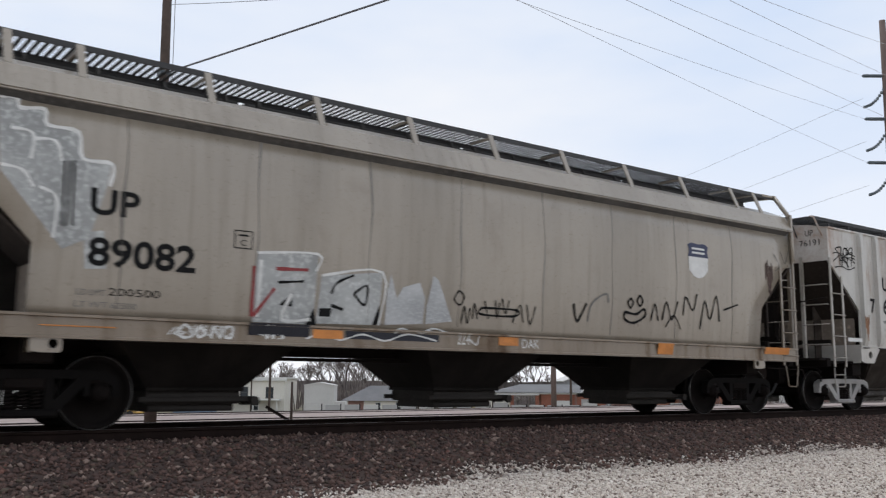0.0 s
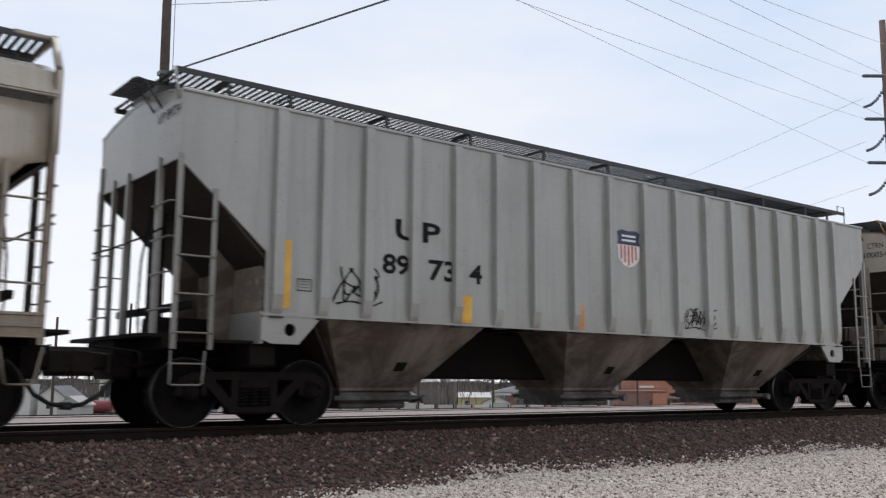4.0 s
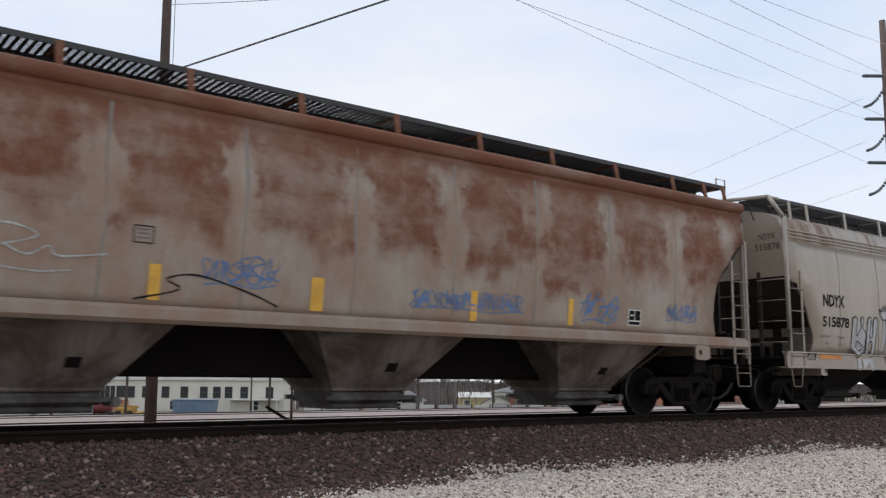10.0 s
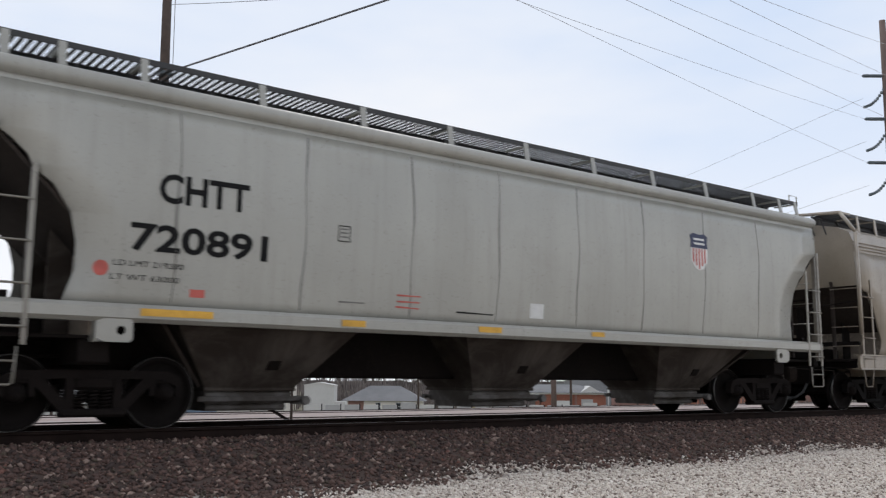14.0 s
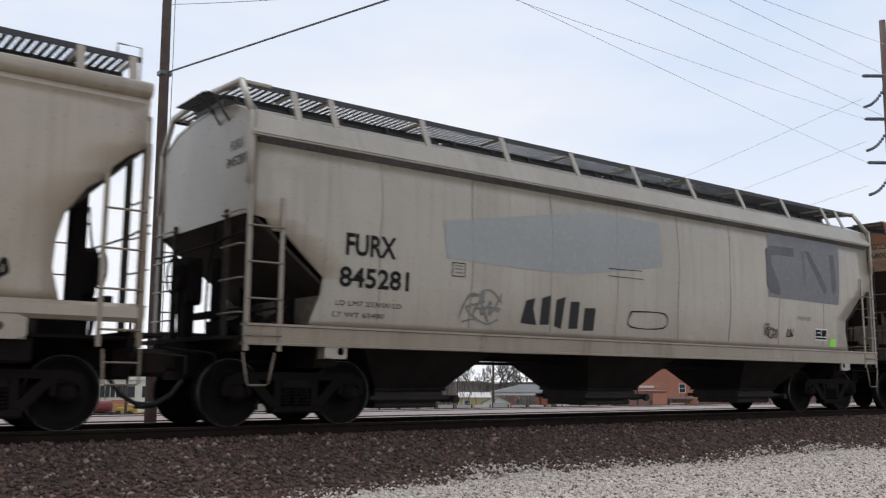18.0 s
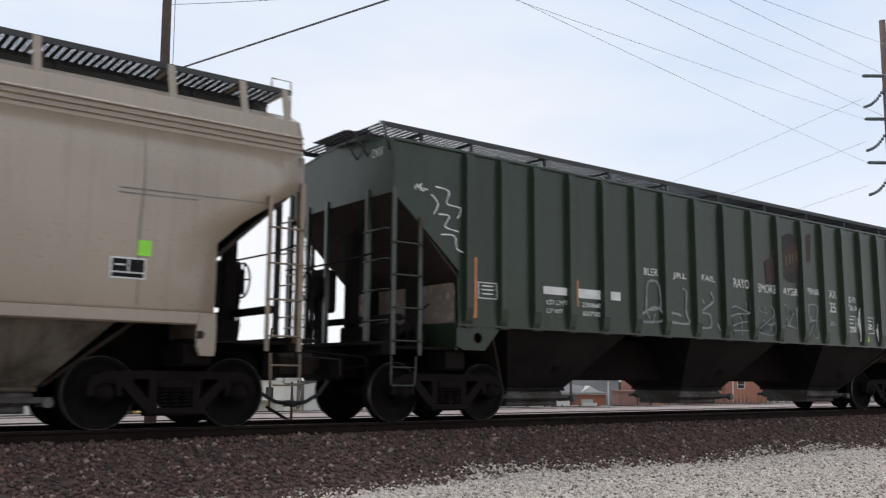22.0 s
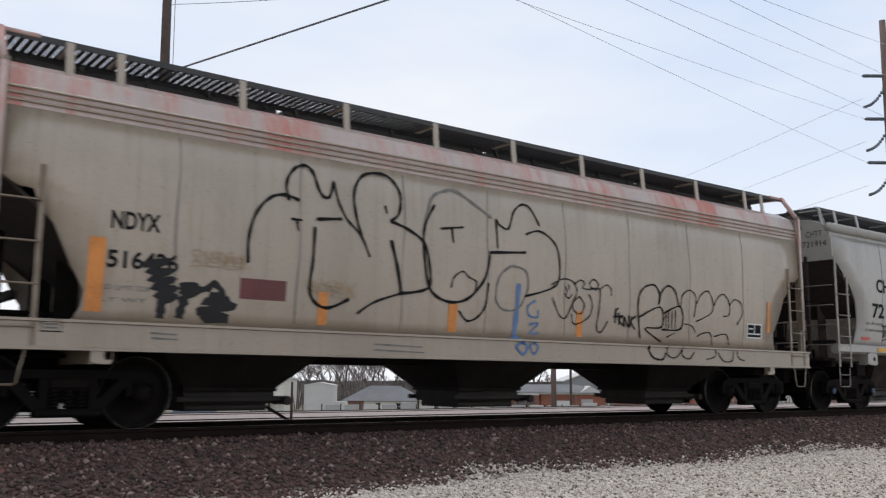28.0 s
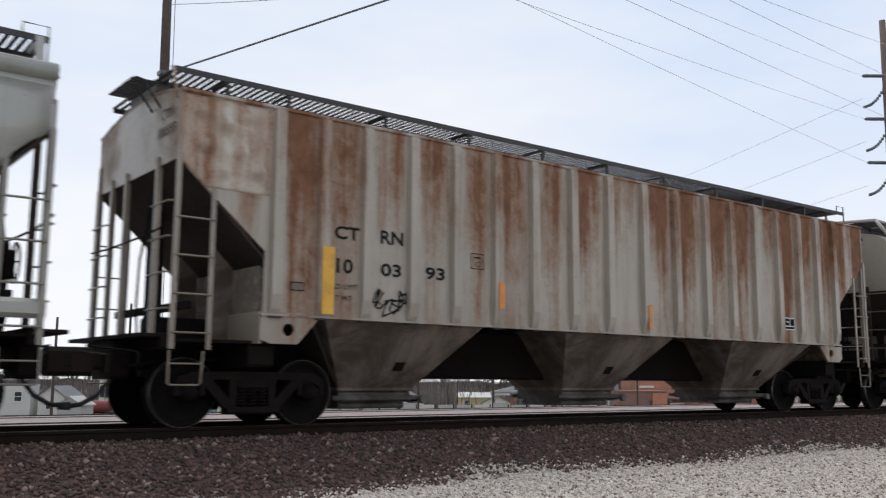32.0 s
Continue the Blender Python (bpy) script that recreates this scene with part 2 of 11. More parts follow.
        big = s.raw("SUBTRACT", s.noise(s.coords((0.8, 0.4, 0.7), off), 1.0, 3.0, 0.5), 0.5)
        md = s.step(s.raw("ADD", d, s.raw("MULTIPLY", wob, 1.7)), 0.06, 0.34)
        zz = s.raw("ADD", sep.outputs["Z"], s.raw("ADD", s.raw("MULTIPLY", wob, 1.1), s.raw("MULTIPLY", s.raw("SUBTRACT", own, 0.5), 0.9)))
        zz = s.raw("ADD", zz, s.raw("MULTIPLY", big, 0.9))
        mz = s.math("MULTIPLY", s.step(zz, z0 - 0.22, z0 + 0.22), s.math("SUBTRACT", 1.0, s.step(zz, z1 - 0.15, z1 + 0.25)))
        band = s.step(s.noise(s.coords((0.55, 0.3, 1.7), off), 1.0, 4.0, 0.6), 0.32, 0.58)
        scrub = s.step(s.noise(s.coords((2.2, 0.3, 1.6), off), 2.0, 6.0, 0.75), 0.30, 0.62)
        field = s.math("MULTIPLY", s.math("MULTIPLY", md, mz), s.math("MULTIPLY", s.raw("ADD", s.raw("MULTIPLY", band, 0.5), 0.5), s.raw("ADD", s.raw("MULTIPLY", scrub, 0.40), 0.60)))
        rim = s.math("MULTIPLY", s.step(s.raw("ADD", sep.outputs["Z"], s.raw("MULTIPLY", wob, 1.0)), edge_z - 0.25, edge_z + 0.25), s.raw("ADD", s.raw("MULTIPLY", band, 0.3), 0.7))
        film = s.math("MULTIPLY", s.step(s.noise(s.coords((0.7, 0.4, 0.5), off), 1.5, 6.0, 0.7), 0.30, 0.66), stain)
        pale = tuple(b * 0.55 + t * 0.75 for b, t in zip(base, tint))
        wash = s.math("MAXIMUM", film, s.math("MAXIMUM", field, rim))
        col = s.mix(film, col, pale)
        col = s.mix(s.math("MULTIPLY", s.math("MAXIMUM", field, rim), much), col, tint)
        col = s.mix(s.math("MULTIPLY", s.math("MULTIPLY", field, s.step(fine, 0.45, 0.75)), 0.45), col, tuple(t * 0.6 for t in tint))
    s.bump(s.noise(v, 1.6, 3.0), 0.25, 0.03)
    s.bsdf.inputs["Specular IOR Level"].default_value = shine
    rough = s.math("ADD", s.math("MULTIPLY", fine, 0.2), 0.20)
    if rust > 0 or block:
        # rusted steel is dull
        s.link(s.math("SUBTRACT", 0.75, s.math("MULTIPLY", wash, 0.62)), s.bsdf.inputs["Specular IOR Level"])
        rough = s.math("ADD", rough, s.math("MULTIPLY", wash, 0.45))
    return s.done(col, rough)


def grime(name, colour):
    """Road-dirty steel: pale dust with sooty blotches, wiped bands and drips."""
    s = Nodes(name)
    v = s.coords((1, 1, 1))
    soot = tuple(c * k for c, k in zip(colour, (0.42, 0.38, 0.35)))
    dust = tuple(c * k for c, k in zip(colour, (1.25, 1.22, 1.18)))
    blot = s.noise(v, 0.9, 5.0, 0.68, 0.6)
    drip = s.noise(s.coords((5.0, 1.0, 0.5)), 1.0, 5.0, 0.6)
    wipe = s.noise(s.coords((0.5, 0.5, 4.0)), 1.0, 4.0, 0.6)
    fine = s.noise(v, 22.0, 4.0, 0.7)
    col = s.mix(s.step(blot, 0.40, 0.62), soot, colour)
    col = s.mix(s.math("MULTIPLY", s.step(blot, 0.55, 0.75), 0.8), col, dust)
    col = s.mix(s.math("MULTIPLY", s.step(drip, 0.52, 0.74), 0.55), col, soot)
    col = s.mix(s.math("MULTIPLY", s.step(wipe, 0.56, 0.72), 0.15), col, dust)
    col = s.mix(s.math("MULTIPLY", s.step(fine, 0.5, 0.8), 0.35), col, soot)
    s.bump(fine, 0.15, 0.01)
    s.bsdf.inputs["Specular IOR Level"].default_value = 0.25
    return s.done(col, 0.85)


def stones(name, ramp, bump=0.4):
    """Loose stone whose colour changes from piece to piece."""
    s = Nodes(name)
    geo = s.n("ShaderNodeNewGeometry")
    cr = s.n("ShaderNodeValToRGB")
    cr.color_ramp.interpolation = "CONSTANT"
    els = cr.color_ramp.elements
    while len(els) < len(ramp):
        els.new(0.5)
    for e, (p, c) in zip(els, ramp):
        e.position, e.color = p, (*c, 1)
    s.link(geo.outputs["Random Per Island"], cr.inputs["Fac"])
    fine = s.noise(s.coords((1, 1, 1)), 60.0, 3.0)
    col = s.mix(s.math("MULTIPLY", fine, 0.5), cr.outputs["Color"], (0.06, 0.05, 0.045))
    s.bump(fine, bump, 0.01)
    return s.done(col, 0.9)


M_TRUCK = plain("truck_grime", (0.0125, 0.0095, 0.0085), 0.85, 0.4, 10.0, gloss=0.10)
M_TRUCK_BLACK = plain("truck_oily_black", (0.0068, 0.0056, 0.0052), 0.8, 0.4, 10.0, gloss=0.12)
M_TRUCK_GREY = plain("truck_grey_paint", (0.36, 0.345, 0.33), 0.6, 0.3, 10.0)
M_RIM = plain("worn_wheel_rim", (0.16, 0.155, 0.15), 0.42, 0.4, 30.0, metal=1.0)
M_WHEEL = plain("wheel_steel", (0.0085, 0.0066, 0.006), 0.8, 0.4, 14.0, gloss=0.10)
# Near-black base colour: the shade below the cars is put into it.
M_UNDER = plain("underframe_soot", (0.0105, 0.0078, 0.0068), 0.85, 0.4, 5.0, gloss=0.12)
# Slope sheets and end posts: grime, darkened to hold the recess's shade.
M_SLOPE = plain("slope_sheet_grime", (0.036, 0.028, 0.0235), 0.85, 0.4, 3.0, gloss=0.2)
M_WEB = plain("bolster_web_grime", (0.26, 0.215, 0.175), 0.85, 0.55, 2.0, gloss=0.25)
M_GATE = plain("outlet_gate_grime", (0.036, 0.032, 0.029), 0.85, 0.4, 4.0, gloss=0.25)
M_GATE_PALE = grime("outlet_gate_galvanised", (0.135, 0.128, 0.122))
# Shade under the roof's overhanging lip is put into this dark colour.
M_EAVE = plain("shaded_eave_underside", (0.085, 0.08, 0.075), 0.85, 0.4, 3.0, gloss=0.2)
# Dark colour of the small plates below the rib ends.
M_FOOT = plain("rib_foot_soot", (0.03, 0.026, 0.023), 0.85, 0.3, 8.0)
# Grimy hatch colour, darkened to stand for the running boards' shade.
M_HATCH = plain("hatch_cover_grime_and_shade", (0.07, 0.068, 0.065), 0.8, 0.4, 3.0)
M_GRATE = plain("galvanised_grating", (0.04, 0.04, 0.043), 0.6, 0.3, 12.0)
M_GRATE_DARK = plain("weathered_grating", (0.035, 0.035, 0.037), 0.65, 0.3, 12.0)
M_COUPLER = plain("coupler_cast_iron", (0.020, 0.014, 0.011), 0.8, 0.4, 14.0, gloss=0.2)
M_HOSE = plain("hose_rubber", (0.02, 0.02, 0.02), 0.6, 0.2, 20.0)
M_BLACK = plain("black_stencil_paint", (0.011, 0.011, 0.0115), 0.75, 0.3, 30.0, gloss=0.12)
M_GREYTEXT = plain("faded_stencil_paint", (0.16, 0.155, 0.145), 0.7, 0.4, 30.0)
M_WHITE = plain("white_paint", (0.66, 0.66, 0.64), 0.6, 0.2, 20.0)
M_SILVER = plain("silver_spray_paint", (0.44, 0.45, 0.455), 0.5, 0.3, 6.0)
M_ORANGE = plain("orange_reflector_tape", (0.60, 0.22, 0.045), 0.5, 0.3, 14.0)
M_YELLOW = plain("yellow_reflector_tape", (0.66, 0.36, 0.04), 0.5, 0.3, 14.0)
M_LIME = plain("lime_inspection_tag", (0.28, 0.72, 0.05), 0.5, 0.2, 14.0)
M_RED = plain("red_spray_paint", (0.26, 0.028, 0.03), 0.55, 0.3, 6.0)
M_REDTEXT = plain("red_stencil_paint", (0.48, 0.10, 0.08), 0.6, 0.3, 20.0)
M_BLUE = plain("navy_emblem_paint", (0.02, 0.026, 0.075), 0.5, 0.3, 20.0)
M_BLUESPRAY = plain("blue_spray_paint", (0.09, 0.17, 0.34), 0.6, 0.3, 10.0)
M_GREEN = plain("green_emblem_paint", (0.06, 0.33, 0.065), 0.5, 0.25, 8.0)
M_STREAK = plain("brown_grain_streak", (0.075, 0.045, 0.035), 0.8, 0.4, 12.0)
M_RAILSIDE = plain("rusty_rail", (0.019, 0.0115, 0.0095), 0.85, 0.4, 16.0, gloss=0.12)
M_RAILTOP = plain("polished_rail_head", (0.06, 0.052, 0.05), 0.55, 0.2, 30.0, metal=0.8)
M_TIE = plain("creosoted_tie", (0.026, 0.017, 0.014), 0.9, 0.4, 18.0, bump=0.4, gloss=0.2)
M_POLE = plain("utility_pole_wood", (0.085, 0.062, 0.05), 0.9, 0.35, 20.0, bump=0.3)
M_STEELPOLE = plain("weathering_steel_pole", (0.15, 0.105, 0.09), 0.8, 0.25, 6.0)
M_WIRE = plain("wire", (0.13, 0.13, 0.14), 0.6, 0.2, 6.0)
M_CONDUCTOR = plain("weathered_aluminium_wire", (0.42, 0.43, 0.45), 0.5, 0.2, 6.0)
M_INSUL = plain("insulator_grey", (0.09, 0.115, 0.13), 0.4, 0.2, 10.0)


# ---- hopper cars ----
# For each kind of car: the side's section (z, half width) from the sill up, the roof's section, the cut at the ends
# (z, distance from the end), height of the end sheet's foot, sill (z0, z1), bolster plate, foot of the centre sill.
KINDS = {
    "ribbed": dict(side=[(1.49, 1.60), (2.31, 1.60), (3.38, 1.60), (4.30, 1.60)], roof=[(4.30, 1.60), (4.40, 1.15), (4.48, 0.5), (4.50, 0.0)],
                   cut=[(4.30, 0.0), (3.38, 0.02), (2.31, 1.25), (1.49, 1.25)], foot=3.40, sill=None, keel=0.66, post=3.46),
    "arched": dict(side=[(1.45, 1.47), (1.75, 1.51), (2.09, 1.545), (2.4, 1.57), (2.57, 1.578), (2.8, 1.59), (3.09, 1.592), (3.44, 1.585), (3.8, 1.565), (4.02, 1.55)],
                   roof=[(4.02, 1.55), (4.22, 1.50), (4.41, 1.10), (4.50, 0.5), (4.52, 0.0)],
                   cut=[(4.22, 0.0), (3.46, 0.03), (3.33, 0.24), (3.16, 0.43), (3.02, 0.49), (2.86, 0.72), (2.55, 0.94), (2.22, 1.02), (1.89, 1.03), (1.65, 0.96), (1.45, 0.90)],
                   foot=3.44, sill=(1.30, 1.52), keel=0.66, post=3.50),
    "banded": dict(side=[(1.25, 1.50), (1.48, 1.53), (1.9, 1.565), (2.2, 1.585), (2.5, 1.595), (2.65, 1.60), (2.9, 1.60), (3.3, 1.585), (3.72, 1.55)],
                   roof=[(3.72, 1.55), (3.97, 1.52), (4.20, 1.43), (4.35, 1.15), (4.47, 0.6), (4.50, 0.0)],
                   cut=[(4.1, 0.0), (2.94, 0.0), (2.79, 0.24), (2.775, 0.42), (2.59, 0.48), (2.4, 0.66), (1.94, 0.88), (1.65, 1.05), (1.47, 1.03), (1.25, 0.92)], foot=2.92, sill=(0.95, 1.30), keel=0.87, post=4.25),
    "lipped": dict(side=[(1.33, 1.48), (1.46, 1.50), (2.0, 1.555), (2.16, 1.565), (2.6, 1.588), (3.05, 1.595), (3.12, 1.595), (3.5, 1.58), (3.88, 1.55)],
                   roof=[(3.88, 1.55), (3.90, 1.66), (4.21, 1.50), (4.41, 1.05), (4.49, 0.4), (4.50, 0.0)],
                   cut=[(4.2, 0.0), (3.12, 0.0), (3.05, 0.29), (2.16, 1.16), (1.46, 1.17), (1.33, 1.17)], foot=3.10, sill=(1.08, 1.36), keel=0.98, post=4.25),
}
KINDS["notched"] = dict(KINDS["lipped"], cut=[(4.2, 0.0), (2.80, 0.0), (2.76, 0.26), (2.61, 0.36), (2.59, 0.55), (2.47, 0.68), (2.04, 1.18), (1.81, 1.16), (1.46, 1.03), (1.33, 1.0)], foot=2.82)
KINDS["tan"] = dict(KINDS["banded"], cut=[(4.1, 0.0), (3.2, 0.04), (3.05, 0.3), (2.65, 0.9), (2.35, 1.22), (1.5, 1.2), (1.25, 1.2)], foot=3.25, sill=(1.30, 1.46), keel=0.66, post=3.30)
KINDS["tan"]["side"] = [(1.40, 1.51), (1.5, 1.53), (1.9, 1.565), (2.35, 1.585), (2.65, 1.60), (3.05, 1.597), (3.2, 1.59), (3.72, 1.55)]


def half_width(kind, z):
    """Half width of the car's side at height z."""
    prof = KINDS[kind]["side"] + KINDS[kind]["roof"][1:3]
    for (z0, y0), (z1, y1) in zip(prof, prof[1:]):
        if z <= z1:
            return y0 + (y1 - y0) * max(0.0, (z - z0)) / max(1e-6, z1 - z0)
    return prof[-1][1]


def end_cut(kind, z):
    """How far the side sheet is cut back from the car's end at height z."""
    cut = KINDS[kind]["cut"]
    if z >= cut[0][0]:
        return cut[0][1]
    for (z1, c1), (z0, c0) in zip(cut, cut[1:]):
        if z >= z0:
            return c1 + (c0 - c1) * (z1 - z) / (z1 - z0)
    return cut[-1][1]


def m_side(kind, a):
    k = KINDS[kind]
    zs = sorted({round(z, 3) for z, _ in k["side"]} | {round(z, 3) for z, _ in k["cut"] if k["side"][0][0] < z < k["side"][-1][0]})
    rows = []
    for z in zs:
        c, y = end_cut(kind, z), half_width(kind, z)
        rows.append([(-a + c + (2 * a - 2 * c) * j / 24, -y, z) for j in range(25)])
    return Mesh().sheet(rows, (0, 0.04, 0))


def m_roof(kind, a):
    sec = KINDS[kind]["roof"]
    ys = [(-y, z) for z, y in sec] + [(y, z) for z, y in reversed(sec[:-1])]
    return Mesh().sheet([[(-a + 2 * a * j / 12, y, z) for y, z in ys] for j in range(13)], (0, 0, -0.03))


def m_end(kind, a):
    """The end sheet: the car's section above the slope sheet."""
    k = KINDS[kind]
    left = [(-half_width(kind, z), z) for z in [k["foot"]] + [z for z, _ in k["side"] if z > k["foot"]]]
    top = [(-y, z) for z, y in k["roof"][1:] if not (kind in ("lipped", "notched") and y > 1.6)]
    ring = left + top
    ring = ring + [(-y, z) for y, z in reversed(ring) if y < 0]
    m = Mesh()
    n = len(ring)
    vs = [(-a + 0.01, y, z) for y, z in ring] + [(-a + 0.05, y, z) for y, z in ring]
    return m.add(vs, [(i, (i + 1) % n, n + (i + 1) % n, n + i) for i in range(n)] + [tuple(range(n)), tuple(range(2 * n - 1, n - 1, -1))])


def m_slope(kind, a):
    """The sloping end sheet from the end sheet's foot down to the outer hopper."""
    k = KINDS[kind]
    z0, rows = k["foot"], []
    for i in range(9):
        t = i / 8
        x, z = -a + 0.02 + t * 2.96, z0 + (0.52 - z0) * t
        w = half_width(kind, max(z, k["side"][0][0])) - 0.035 if z > 1.45 else 0.62 + (1.45 - 0.62) * (z - 0.52) / 0.93
        rows.append([(x, -w, z), (x, -w * 0.33, z), (x, w * 0.33, z), (x, w, z)])
    return Mesh().sheet(rows, (0.03, 0, 0.03))


def m_hopper(kind, a):
    """One discharge hopper: a four-sided funnel below the side sheets."""
    z1 = KINDS[kind]["side"][0][0] + 0.03
    t, b, w1, w0, z0 = 1.47, 0.66, half_width(kind, z1) - 0.06, 0.62, 0.50
    m = Mesh()
    vs = [(-t, -w1, z1), (t, -w1, z1), (t, w1, z1), (-t, w1, z1), (-b, -w0, z0), (b, -w0, z0), (b, w0, z0), (-b, w0, z0)]
    m.add(vs, [(0, 1, 5, 4), (1, 2, 6, 5), (2, 3, 7, 6), (3, 0, 4, 7), (4, 5, 6, 7), (0, 3, 2, 1)])
    m.box(-b - 0.03, b + 0.03, -w0 - 0.03, w0 + 0.03, 0.47, 0.52, 0.01)
    return m


def m_outlet():
    """Sliding gate below a hopper, with its rails, rack and capstan ends."""
    m = Mesh()
    m.box(-0.66, 0.66, -0.60, 0.60, 0.30, 0.47, 0.03)
    m.box(-0.78, 0.86, -0.66, -0.58, 0.33, 0.40, 0.01)
    m.box(-0.78, 0.86, 0.58, 0.66, 0.33, 0.40, 0.01)
    m.box(-0.60, 0.60, -0.52, 0.52, 0.20, 0.30, 0.03)
    m.tube([(0.80, -0.78, 0.34), (0.80, 0.78, 0.34)], 0.035, 8)
    m.tube([(0.80, -0.80, 0.34), (0.80, -0.72, 0.34)], 0.065, 8)
    m.box(0.74, 0.92, -0.5, -0.42, 0.28, 0.40)
    m.box(0.74, 0.92, 0.42, 0.5, 0.28, 0.40)
    return m


def m_grating(length, pitch, width=0.42, bar=0.028):
    """A running board: one lattice of side rails and cross bars."""
    xs, solid_x = [0.0], []
    for k in range(int(length / pitch)):
        xs += [k * pitch + bar, (k + 1) * pitch]
        solid_x += [True, False]
    xs.append(xs[-1] + bar)
    solid_x.append(True)
    h = width / 2
    ys, solid_y = [-h, -h + 0.022, h - 0.022, h], [True, False, True]
    nx, ny = len(xs), len(ys)
    z0, z1 = -0.004, 0.006
    vs = [(x, y, z) for z in (z0, z1) for x in xs for y in ys]

    def v(i, j, top):
        return (nx * ny if top else 0) + i * ny + j

    def full(i, j):
        return 0 <= i < nx - 1 and 0 <= j < ny - 1 and (solid_x[i] or solid_y[j])
    fs = []
    for i in range(nx - 1):
        for j in range(ny - 1):
            if not full(i, j):
                continue
            fs += [(v(i, j, 1), v(i + 1, j, 1), v(i + 1, j + 1, 1), v(i, j + 1, 1)), (v(i, j, 0), v(i, j + 1, 0), v(i + 1, j + 1, 0), v(i + 1, j, 0))]
            for di, dj, p, q in ((-1, 0, (i, j), (i, j + 1)), (1, 0, (i + 1, j), (i + 1, j + 1)), (0, -1, (i, j), (i + 1, j)), (0, 1, (i, j + 1), (i + 1, j + 1))):
                if not full(i + di, j + dj):
                    fs.append((v(*p, 0), v(*q, 0), v(*q, 1), v(*p, 1)))
    return Mesh().add(vs, fs)


def m_ladder(top, rungs, width=0.48, foot=1.0):
    """Two flat stiles and round rungs, on the side at the corner."""
    m = Mesh()
    m.box(-0.035, 0.035, -0.012, 0.012, foot, top)
    m.box(width - 0.03, width + 0.03, -0.012, 0.012, foot, rungs[-1] + 0.42)
    return m


def add_rungs(ladder, rungs, mat, width=0.48):
    for z in rungs:
        part("rung", shared("rung", lambda: Mesh().tube([(0, 0, 0), (0, -0.05, 0), (width, -0.05, 0), (width, 0, 0)], 0.014, 6), True), mat, ladder, at=pose(0, 0, z))


def m_stirrup(width=0.42, z0=0.56, z1=0.98, mid=True):
    m = Mesh()
    e = 0.0 if mid else 0.06
    m.tube([(-e * 0.3, 0, z1), (e, 0, z0 + 0.02), (e + 0.03, 0, z0), (width - e - 0.03, 0, z0), (width - e, 0, z0 + 0.02), (width + 0.02, 0, z1)], 0.0135, 6)
    if mid:
        m.tube([(0.0, 0, z0 + 0.26), (width, 0, z0 + 0.26)], 0.0125, 6)
    return m


def m_post(top):
    return Mesh().box(-0.035, 0.035, -0.035, 0.035, 1.12, top)


def m_grab(w, stand=0.06):
    """A bent grab iron, its feet on the posts behind it."""
    return Mesh().tube([(stand, -w / 2, 0), (0, -w / 2, 0), (0, w / 2, 0), (stand, w / 2, 0)], 0.013, 6)


